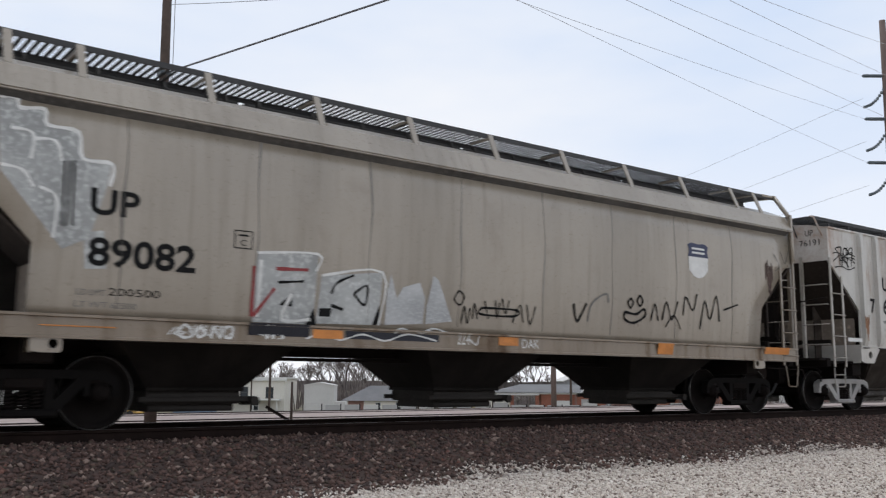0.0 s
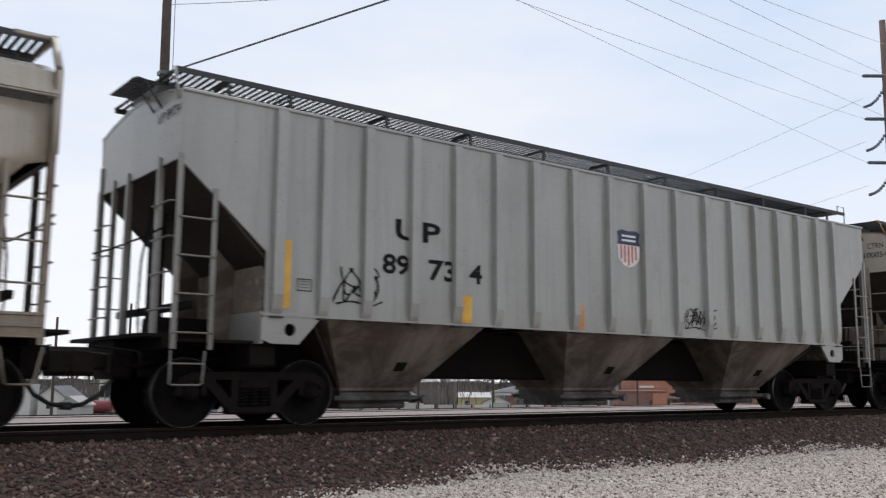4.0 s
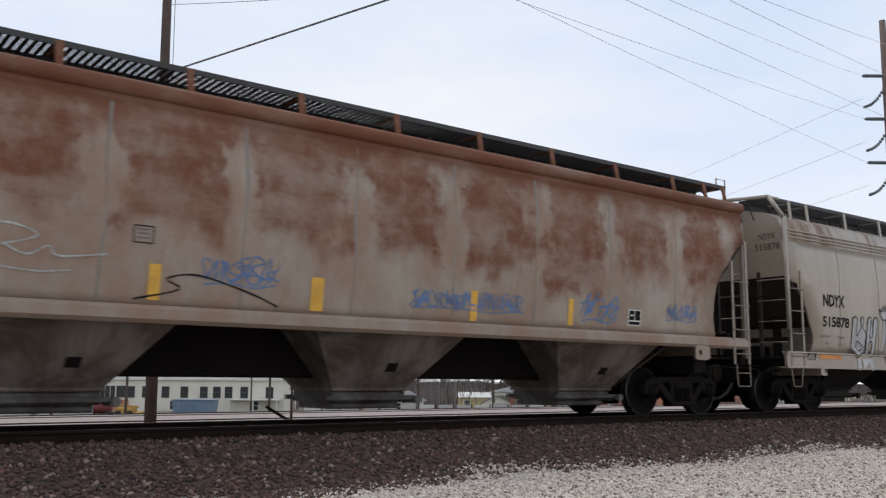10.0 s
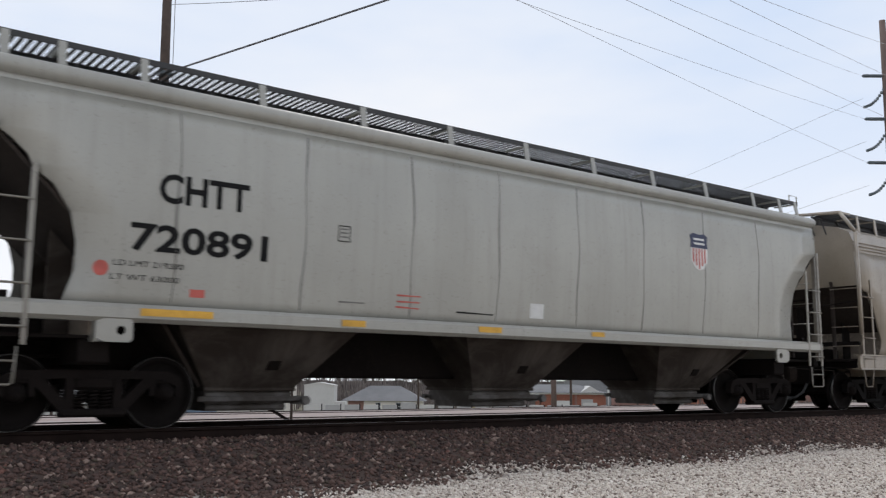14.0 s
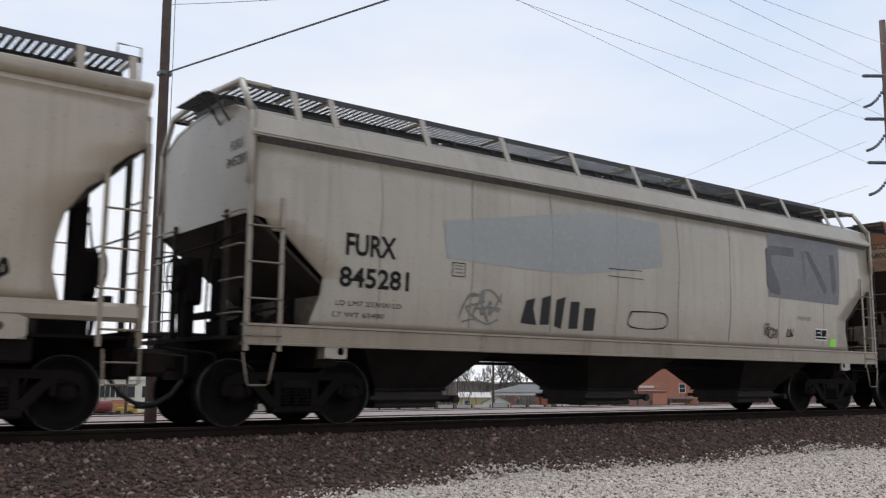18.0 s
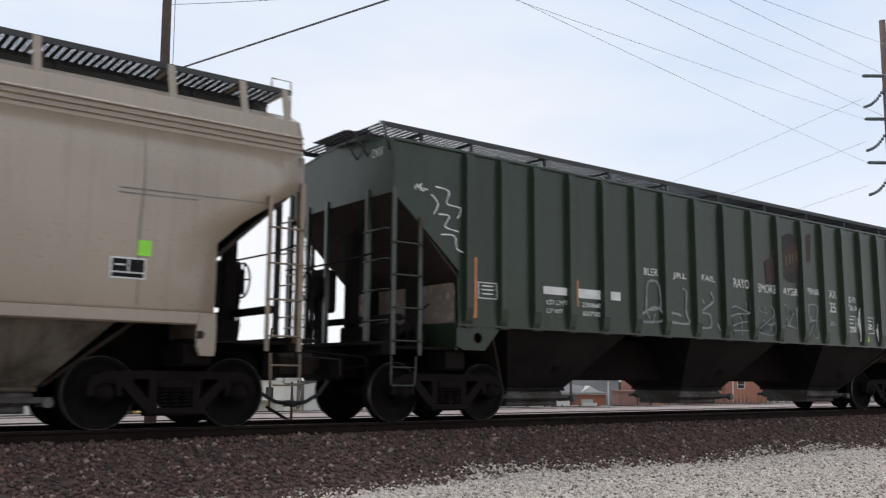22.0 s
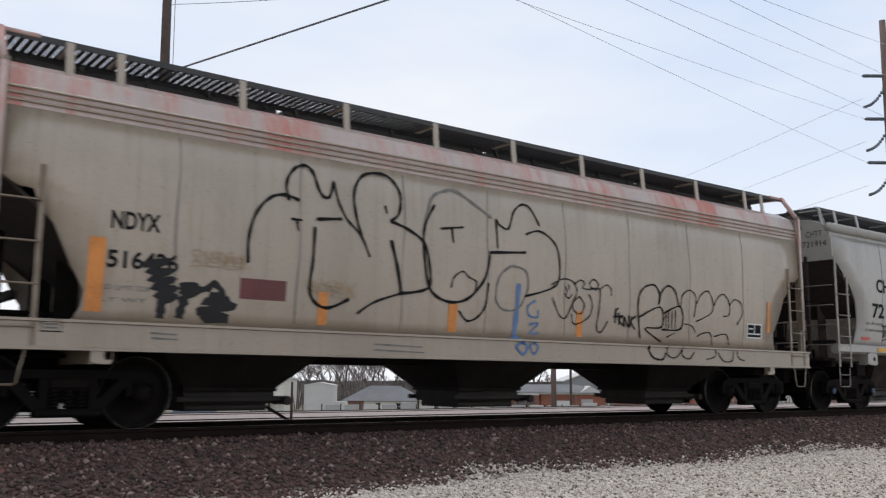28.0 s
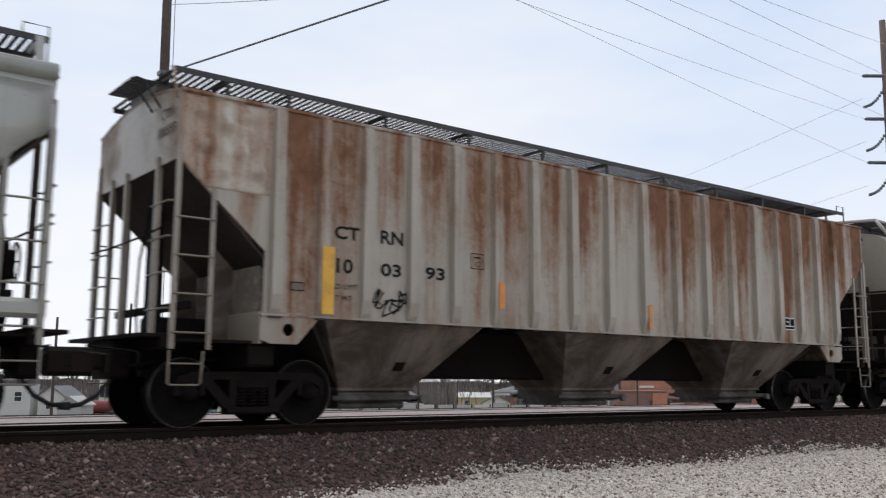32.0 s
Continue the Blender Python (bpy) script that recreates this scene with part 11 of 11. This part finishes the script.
# ---- town beyond the tracks ----
FAR = -4.3
M_SIDING = plain("white_clapboard", (0.70, 0.665, 0.59), 0.8, 0.12, 1.0)
M_METALWHITE = plain("white_sheet_metal", (0.56, 0.545, 0.52), 0.6, 0.12, 1.0)
M_ROOFGREY = plain("grey_shingle_roof", (0.17, 0.17, 0.175), 0.9, 0.2, 2.0)
M_BRICK = plain("red_brick", (0.30, 0.115, 0.075), 0.9, 0.3, 1.2)
M_ORANGEBRICK = plain("orange_brick", (0.46, 0.20, 0.13), 0.8, 0.25, 1.2)
M_GREYMETAL = plain("grey_sheet_metal", (0.27, 0.275, 0.28), 0.6, 0.2, 1.0)
M_PINKBRICK = plain("faded_red_brick", (0.27, 0.15, 0.125), 0.9, 0.3, 1.2)
M_YELLOWWALL = plain("yellow_siding", (0.56, 0.46, 0.24), 0.8, 0.15, 1.0)
M_GLASS = Nodes("window_glass").done((0.035, 0.04, 0.045), 0.12)
M_TRIM = plain("white_trim", (0.66, 0.65, 0.62), 0.7, 0.1, 2.0)
M_DARKTRIM = plain("dark_shutter", (0.08, 0.075, 0.07), 0.8, 0.2, 2.0)
M_DUMPBLUE = plain("blue_steel_container", (0.16, 0.225, 0.31), 0.6, 0.3, 1.0)
M_REDSTEEL = plain("red_steel", (0.20, 0.035, 0.035), 0.6, 0.3, 1.0)
M_YELSTEEL = plain("yellow_steel", (0.50, 0.30, 0.06), 0.6, 0.3, 1.0)
M_BARK = plain("winter_bark", (0.105, 0.090, 0.082), 0.95, 0.3, 2.0)
M_BARK2 = plain("pale_winter_twigs", (0.185, 0.155, 0.145), 0.95, 0.3, 2.0)
M_CONCRETE = plain("pale_concrete", (0.42, 0.41, 0.40), 0.9, 0.15, 1.0)
TURN = -37.5


def window(parent, x, z, w, h, y=0.0, dark=False):
    """A framed window standing a little proud of the wall."""
    f = Mesh()
    t = 0.09
    f.box(x - w / 2 - t, x + w / 2 + t, y - 0.07, y + 0.02, z + h, z + h + t)
    f.box(x - w / 2 - t, x + w / 2 + t, y - 0.10, y + 0.02, z - t, z)
    f.box(x - w / 2 - t, x - w / 2, y - 0.07, y + 0.02, z, z + h)
    f.box(x + w / 2, x + w / 2 + t, y - 0.07, y + 0.02, z, z + h)
    f.box(x - w / 2, x + w / 2, y - 0.05, y + 0.02, z + h / 2 - 0.03, z + h / 2 + 0.03)
    win = part("window", f, M_DARKTRIM if dark else M_TRIM, parent)
    part("pane", Mesh().box(x - w / 2, x + w / 2, y - 0.03, y - 0.004, z, z + h), M_GLASS, win)


def house(name, label, x, y, w, d, h, wall, roof, rise=0.0, style="flat", over=0.25, z=FAR, turn=TURN, category="building"):
    """Walls with a flat, gabled or hipped roof; the front runs along +x from its left corner."""
    b = tagged(new(name), label, category)
    b.matrix_basis = pose(x, y, z, 0, 0, turn)
    m = Mesh().box(0, w, 0, d, -0.3, h)
    if style == "gable_front":
        m.prism([(0, h), (w, h), (w / 2, h + rise)], 0, d)
    if style == "gable_side":
        m.add([(0, 0, h), (0, d, h), (0, d / 2, h + rise), (w, 0, h), (w, d, h), (w, d / 2, h + rise)], [(0, 1, 2), (3, 5, 4), (0, 2, 5, 3), (1, 4, 5, 2)])
    part("wall", m, wall, b)
    r = Mesh()
    o = over
    if style == "flat":
        r.box(-o, w + o, -o, d + o, h, h + 0.22, 0.03)
    elif style == "gable_front":
        for s in (0, 1):
            xe, xm = (-o, w / 2) if s == 0 else (w + o, w / 2)
            ze = h - rise * o / (w / 2)
            r.sheet([[(xe, -o, ze), (xm, -o, h + rise)], [(xe, d + o, ze), (xm, d + o, h + rise)]], (0, 0, 0.14))
    elif style == "gable_side":
        for s in (0, 1):
            ye = -o if s == 0 else d + o
            ze = h - rise * o / (d / 2)
            r.sheet([[(-o, ye, ze), (w + o, ye, ze)], [(-o, d / 2, h + rise), (w + o, d / 2, h + rise)]], (0, 0, 0.14))
    else:
        q = d / 2
        vs = [(-o, -o, h), (w + o, -o, h), (w + o, d + o, h), (-o, d + o, h), (q, d / 2, h + rise), (w - q, d / 2, h + rise)]
        r.add(vs, [(0, 1, 5, 4), (1, 2, 5), (2, 3, 4, 5), (3, 0, 4), (3, 2, 1, 0)])
    part("roof", r, roof, b)
    return b


# two-storey white building with two rows of windows
wb = house("white_building", "long white two-storey building with dark windows", 44.7, 132.1, 28.5, 12.0, 5.05, M_SIDING, M_TRIM, style="flat", over=0.3)
for x in (0.5, 1.3, 2.1, 3.0, 3.7):
    window(wb, x, 2.15, 0.50, 1.6, dark=True)
for x in (4.9, 7.2, 10.2, 13.1, 16.1, 18.1, 19.9, 22.3, 26.2):
    window(wb, x, 2.15, 1.0, 1.55, dark=True)
for x in (8.0, 11.5, 24.0):
    window(wb, x, 0.3, 1.0, 1.3)
part("awning", Mesh().box(20.0, 28.0, -1.6, 0.0, 1.75, 1.95, 0.03), M_TRIM, wb)
for x in (20.4, 24.0, 27.6):
    part("awning_post", Mesh().box(x - 0.08, x + 0.08, -1.5, -1.34, -0.2, 1.75), M_TRIM, wb)
part("storefront", Mesh().box(2.0, 4.6, -0.35, 0.0, -0.2, 1.7, 0.03), M_ORANGEBRICK, wb, "orange storefront boards")
part("cornice", Mesh().box(-0.35, 28.85, -0.35, 0.0, 4.7, 5.05, 0.05), M_TRIM, wb)

tr = house("storage_trailer", "white box trailer with a dark window", 27.2, 120.0, 5.0, 2.6, 3.9, M_METALWHITE, M_METALWHITE, style="flat", over=0.05, category="trailer")
window(tr, 3.4, 1.9, 0.9, 1.2)
sh = house("shed", "white gabled shed beside bare trees", 32.1, 116.7, 3.4, 6.0, 2.6, M_METALWHITE, M_ROOFGREY, 1.2, "gable_front")
window(sh, 1.4, 0.9, 0.6, 1.0)
house("metal_shed", "low cream shed with a shallow gable", 31.4, 104.9, 2.9, 4.0, 1.75, M_CONCRETE, M_CONCRETE, 0.9, "gable_front")
bx = house("white_silo_house", "tall white windowless block with a low lean-to", 59.7, 94.9, 3.9, 4.0, 4.15, M_METALWHITE, M_METALWHITE, 0.35, "gable_front", over=0.08)
part("lean_to", Mesh().box(3.9, 5.4, 0.4, 3.0, -0.3, 2.1, 0.03), M_METALWHITE, bx)
ho = house("bungalow", "low house with a grey hipped roof and white walls", 71.9, 104.7, 11.6, 7.0, 1.9, M_SIDING, M_ROOFGREY, 2.2, "hip", over=0.5)
part("brick_panel", Mesh().box(0.6, 2.9, -0.04, 0.0, -0.2, 1.9), M_PINKBRICK, ho)
for x in (5.0, 8.0):
    window(ho, x, 0.6, 0.7, 1.0)
yh = house("yellow_house", "low yellow house with a white roof edge", 94.7, 106.3, 5.2, 6.0, 2.2, M_YELLOWWALL, M_METALWHITE, 0.7, "gable_side")
window(yh, 1.5, 0.8, 0.9, 0.9)
house("garage", "small grey garage with a pitched roof", 97.2, 103.0, 4.6, 5.0, 1.4, M_SIDING, M_ROOFGREY, 1.1, "gable_front")

br = house("brick_shop", "long low red brick shop with pale doors and a white canopy", 88.9, 80.6, 9.0, 8.0, 3.15, M_BRICK, M_TRIM, style="flat", over=0.3)
part("shop_door", Mesh().box(1.9, 4.0, -0.06, 0.0, -0.2, 2.3), M_TRIM, br)
part("shop_door", Mesh().box(5.6, 7.2, -0.06, 0.0, -0.2, 2.5), M_CONCRETE, br)
part("pilaster", Mesh().box(4.7, 5.0, -0.12, 0.0, -0.2, 3.15), M_PINKBRICK, br)
part("canopy", Mesh().box(-6.4, -0.3, -0.4, 5.0, 3.0, 3.35, 0.04), M_TRIM, br)
for x in (-4.0, -0.5):
    part("canopy_post", Mesh().box(x - 0.22, x + 0.22, -0.2, 0.24, -0.3, 3.0), M_BRICK, br)
part("hipped_roof", Mesh().add([(-6.6, -0.6, 3.4), (9.3, -0.6, 3.4), (9.3, 8.0, 3.4), (-6.6, 8.0, 3.4), (-2.5, 3.8, 4.5), (5.5, 3.8, 4.5)], [(0, 1, 5, 4), (1, 2, 5), (2, 3, 4, 5), (3, 0, 4), (3, 2, 1, 0)]), M_ROOFGREY, br)
part("shop_gable", Mesh().prism([(5.4, 3.4), (8.2, 3.4), (6.8, 4.35)], -0.5, 4.0), M_METALWHITE, br)
gs = house("grey_shed", "tall grey metal shed with a pale gable behind the shop", 107.3, 94.2, 8.7, 14.0, 5.0, M_GREYMETAL, M_METALWHITE, 1.6, "gable_front", over=0.3)
for x in (1.6, 3.2, 4.8, 6.4):
    part("wall_rib", Mesh().box(x - 0.06, x + 0.06, -0.08, 0.0, 0.0, 5.0), M_GREYMETAL, gs)
part("downpipe", Mesh().box(6.9, 7.15, -0.14, 0.0, 0.0, 5.0), M_TRIM, gs)
lb = house("low_brick_building", "low brick building with a flat pale roof", 105.1, 80.8, 7.2, 6.0, 3.45, M_PINKBRICK, M_PINKBRICK, style="flat", over=0.15)
part("doorway", Mesh().box(4.6, 5.8, -0.06, 0.0, -0.2, 2.2), M_DARKTRIM, lb)
part("side_wall", Mesh().box(5.0, 7.19, -0.3, 0.0, -0.3, 3.3), M_ORANGEBRICK, lb)
bb = house("brick_warehouse", "tall orange brick warehouse with a front gable", 116.4, 87.2, 10.2, 12.0, 5.35, M_ORANGEBRICK, M_BRICK, 1.8, "gable_front", over=0.15)
part("sign_board", Mesh().box(0.6, 3.0, -0.12, 0.0, 4.0, 4.35), M_TRIM, bb)
part("porch_roof", Mesh().box(0.2, 9.2, -1.8, 0.0, 2.2, 2.4, 0.03), M_ROOFGREY, bb)
window(bb, 7.6, 3.3, 0.9, 1.3)
bc = house("brick_depot", "plain orange brick depot with a flat parapet", 128.7, 84.0, 11.8, 10.0, 6.9, M_ORANGEBRICK, M_PINKBRICK, style="flat", over=0.05)
part("downpipe", Mesh().box(5.6, 5.8, -0.14, 0.0, 0.0, 6.9), M_TRIM, bc)
window(bc, 7.1, 4.0, 1.1, 1.2)
for x in (2.0, 4.2):
    part("pilaster", Mesh().box(x - 0.2, x + 0.2, -0.1, 0.0, 0.0, 6.6), M_PINKBRICK, bc)
# pale parked vans and boxes along the street in front of the brick buildings
for x, y, w, h, mat, lab in ((97.0, 62.0, 3.6, 1.5, M_METALWHITE, "white van parked before the brick buildings"), (103.5, 57.0, 3.2, 1.2, M_PINKBRICK, "dull red pickup parked before the brick buildings"), (111.0, 51.5, 4.2, 1.5, M_METALWHITE, "white box van parked along the street")):
    v = tagged(new("parked_van"), lab, "vehicle")
    v.matrix_basis = pose(x, y, FAR, 0, 0, TURN)
    part("body", Mesh().prism([(0, 0.35), (w, 0.35), (w, h * 0.7), (w * 0.8, h * 0.75), (w * 0.68, h + 0.35), (0.05, h + 0.35)], 0, 1.8), mat, v)
    part("windscreen", Mesh().box(w * 0.45, w * 0.64, -0.02, 1.82, h * 0.8, h + 0.22), M_GLASS, v)
    for k in (0.2, 0.78):
        part("wheel", Mesh().lathe([(-0.03, 0.15), (-0.03, 0.34), (0.2, 0.34), (0.2, 0.15)], w * k, 0.34, 14), M_HOSE, v)
house("white_annex", "white rendered annex beside the brick depot", 135.8, 74.6, 4.0, 8.0, 4.4, M_METALWHITE, M_TRIM, style="flat", over=0.05)
house("pink_brick_building", "faded pink brick building with a flat roof", 148.1, 77.9, 7.0, 10.0, 4.6, M_PINKBRICK, M_PINKBRICK, style="flat", over=0.05)


def container(x, y, w, mat, label, h=2.25):
    c = tagged(new("waste_container"), label, "container")
    c.matrix_basis = pose(x, y, FAR, 0, 0, TURN)
    part("hull", Mesh().prism([(0.0, 0.15), (w, 0.15), (w + 0.25, h), (-0.25, h)], 0, 2.2), mat, c)
    for k in range(7):
        part("stiffener", Mesh().box(k * w / 6 - 0.06, k * w / 6 + 0.06, -0.1, 0.0, 0.2, h), mat, c)
    part("rim", Mesh().box(-0.3, w + 0.3, -0.12, 2.3, h - 0.06, h + 0.06, 0.02), mat, c)
    return c


container(45.4, 103.4, 5.0, M_DUMPBLUE, "blue steel waste container in front of the white building")
red = tagged(new("tank_truck"), "dark red tank on a small truck", "vehicle")
red.matrix_basis = pose(37.4, 112.1, FAR, 0, 0, TURN)
part("tank", Mesh().tube([(0, 0.8, 1.2), (0.15, 0.8, 1.2), (2.4, 0.8, 1.2), (2.6, 0.8, 1.2)], [0.5, 0.85, 0.85, 0.5], 14), M_REDSTEEL, red, smooth=True)
part("chassis", Mesh().box(-0.3, 3.0, 0.2, 1.4, 0.35, 0.5), M_TRUCK, red)
for x in (0.2, 2.4):
    part("wheel", Mesh().lathe([(0.0, 0.2), (0.0, 0.38), (0.25, 0.38), (0.25, 0.2)], x, 0.38, 14), M_HOSE, red)
yel = tagged(new("skid_loader"), "yellow skid loader parked before the white building", "vehicle")
yel.matrix_basis = pose(39.2, 108.2, FAR, 0, 0, TURN)
part("boom", Mesh().bar((0.0, 0.3, 1.5), (3.2, 0.3, 1.3), 0.3, 0.3), M_YELSTEEL, yel)
part("hull", Mesh().box(0.4, 2.6, 0.0, 1.6, 0.4, 1.2, 0.1), M_YELSTEEL, yel)
part("bucket", Mesh().box(3.0, 3.7, -0.2, 1.8, 0.1, 0.7, 0.1), M_YELSTEEL, yel)
for x in (0.7, 2.2):
    part("wheel", Mesh().lathe([(-0.1, 0.2), (-0.1, 0.42), (0.2, 0.42), (0.2, 0.2)], x, 0.42, 14), M_HOSE, yel)

# low white barrier and parked pale cars along the far side of the road
for k in range(26):
    t = k / 25
    bx0, by0 = 47.0 + 42.0 * t, 70.0 - 24.0 * t
    b = tagged(new("barrier_panel"), "low pale concrete barrier panel beside the road", "barrier", group="road barrier panels")
    b.matrix_basis = pose(bx0, by0, -1.9, 0, 0, TURN + 8)
    part("panel", Mesh().box(-0.75, 0.75, -0.1, 0.1, -2.6, 0.05 + 0.25 * ((k * 7) % 5 == 0), 0.02), M_CONCRETE if k % 3 else M_METALWHITE, b)
    part("post", Mesh().box(0.76, 0.86, -0.12, 0.12, -2.6, 0.12), M_TRUCK, b)

for x, y, z0, h, r in ((19.0, 60.0, -4.3, 9.5, 0.12), (25.2, 62.0, -4.3, 11.0, 0.12), (42.0, 70.0, -4.3, 10.0, 0.14), (10.65, 7.26, -0.42, 1.0, 0.035), (66.0, 78.0, -4.3, 10.0, 0.14), (71.5, 70.5, -4.3, 10.5, 0.16), (84.0, 70.0, -4.3, 9.0, 0.18), (92.0, 66.0, -4.3, 8.0, 0.13), (57.0, 105.0, -4.3, 10.0, 0.12), (80.0, 88.0, -4.3, 7.0, 0.10)):
    utility_pole("thin dark pole beyond the railway", x, y, z0, h, r, r * 0.75, M_POLE)
stop = tagged(new("leaning_post"), "short leaning steel post beside the second track", "post")
stop.location = (10.65, 7.26, -0.42)
part("strut", Mesh().bar((0, 0, 0.05), (-0.62, 0.1, 0.42), 0.06), M_TRUCK, stop)


# ---- bare winter trees ----
def m_tree(seed, height):
    """Trunk and forked limbs, tapering into twigs."""
    rnd = random.Random(seed)
    wood, twigs = Mesh(), Mesh()

    def grow(p, d, length, r, depth):
        bend = Vector((rnd.uniform(-1, 1), rnd.uniform(-1, 1), rnd.uniform(-0.2, 0.6))) * 0.22
        q = p + d * length * 0.5
        e = q + (d + bend).normalized() * length * 0.5
        (wood if depth < 3 else twigs).tube([p, q, e], [r, r * 0.85, r * 0.66], 5 if depth < 2 else 3)
        if depth >= 5:
            return
        for _ in range(3 if depth < 4 else 4):
            n = (d * 0.7 + Vector((rnd.uniform(-1, 1), rnd.uniform(-1, 1), rnd.uniform(-0.1, 0.9))) * 0.75).normalized()
            at = p.lerp(e, rnd.uniform(0.55, 1.0)) if depth else p.lerp(e, rnd.uniform(0.7, 1.0))
            grow(at, n, length * rnd.uniform(0.55, 0.78), max(r * 0.55, 0.022), depth + 1)
    grow(Vector((0, 0, -0.3)), Vector((0, 0, 1)), height * 0.36, height * 0.024, 0)
    return wood, twigs


trees = []
for k in range(4):
    wood, twigs = m_tree(k + 5, 9.0)
    t = tagged(new("bare_tree"), "leafless grey-brown tree behind the town", "tree", group="winter trees")
    part("trunk", wood, M_BARK, t)
    part("crown", twigs, M_BARK2, t)
    trees.append(t)
rnd = random.Random(11)
first = True
for k in range(150):
    b = -16 + 78 * (k + rnd.uniform(0.1, 0.9)) / 150
    dist = rnd.uniform(158, 235)
    x, y = dist * math.sin(radians(b + 14)), -12.5 + dist * math.cos(radians(b + 14))
    s = rnd.uniform(0.85, 1.5) * (0.6 if b > 30 else 1.0)
    src = trees[k % 4]
    m = pose(x, y, FAR, 0, 0, rnd.uniform(0, 360)) @ Matrix.Scale(s, 4)
    if k < 4:
        src.matrix_basis = m
    else:
        c = copy_thing(src, pose(x, y, FAR, 0, 0, rnd.uniform(0, 360)))
        c.scale = (s, s, s)
# thickets of bare brush between the houses and the trees
brush = Mesh()
for k in range(5200):
    b = rnd.uniform(-4, 58)
    dist = rnd.uniform(150, 200)
    x, y = dist * math.sin(radians(b + 6)), -12.5 + dist * math.cos(radians(b + 6))
    tall = (2.2 + 2.6 * (0.5 + 0.5 * math.sin(b * 0.9) * math.sin(b * 0.37 + 1.0)) + 2.5 * rnd.random() ** 2) * (1.0 if b < 34 else 0.55)
    lx, ly = rnd.uniform(-0.9, 0.9), rnd.uniform(-0.9, 0.9)
    brush.tube([(x, y, FAR - 0.1), (x + lx * 0.4, y + ly * 0.4, FAR + tall * 0.55), (x + lx, y + ly, FAR + tall)], [0.09, 0.07, 0.03], 3)
tagged(part("brush", brush, M_BARK2), "leafless brown brush behind the houses", "bushes", kind="stuff")
tagged(part("far_woods", Mesh().sheet([[(420 * math.sin(radians(a)), 420 * math.cos(radians(a)), FAR + z) for a in range(-20, 91, 2)] for z in (0, 3.0)]).add(
    [(425 * math.sin(radians(a)) , 425 * math.cos(radians(a)), FAR + (4.4 + 0.5 * math.sin(a * 1.3) + 0.4 * math.sin(a * 3.7)) * f) for f in (0.3, 1.0) for a in range(-20, 91)],
    [(k, k + 1, 111 + k + 1, 111 + k) for k in range(110)]), M_BARK), "distant grey-brown line of winter woods", "woods", kind="structure")


# ---- movement ----
def motions():
    """The train rolls past; every wheelset turns with the way it has run."""
    for car, x0 in TRAIN:
        walk(car, [(t, pose(x0 + run(t), 0, 0)) for t in [2.0 * i for i in range(17)]])
    for wheel, dx, car in WHEELS:
        x0 = dict((c, x) for c, x in TRAIN)[car]
        steps = [i for i in range(int(CLIP * FPS) + 1) if -16 < x0 + run(i / FPS) < 46]
        if not steps:
            continue
        rows = [(i / FPS, pose(dx, 0, 0.457, 0, math.degrees(run(i / FPS) / 0.457) % 360.0)) for i in steps]
        if steps[0] > 0:
            rows.insert(0, (0.0, rows[0][1]))
        if steps[-1] < CLIP * FPS:
            rows.append((CLIP, rows[-1][1]))
        walk(wheel, rows)


motions()
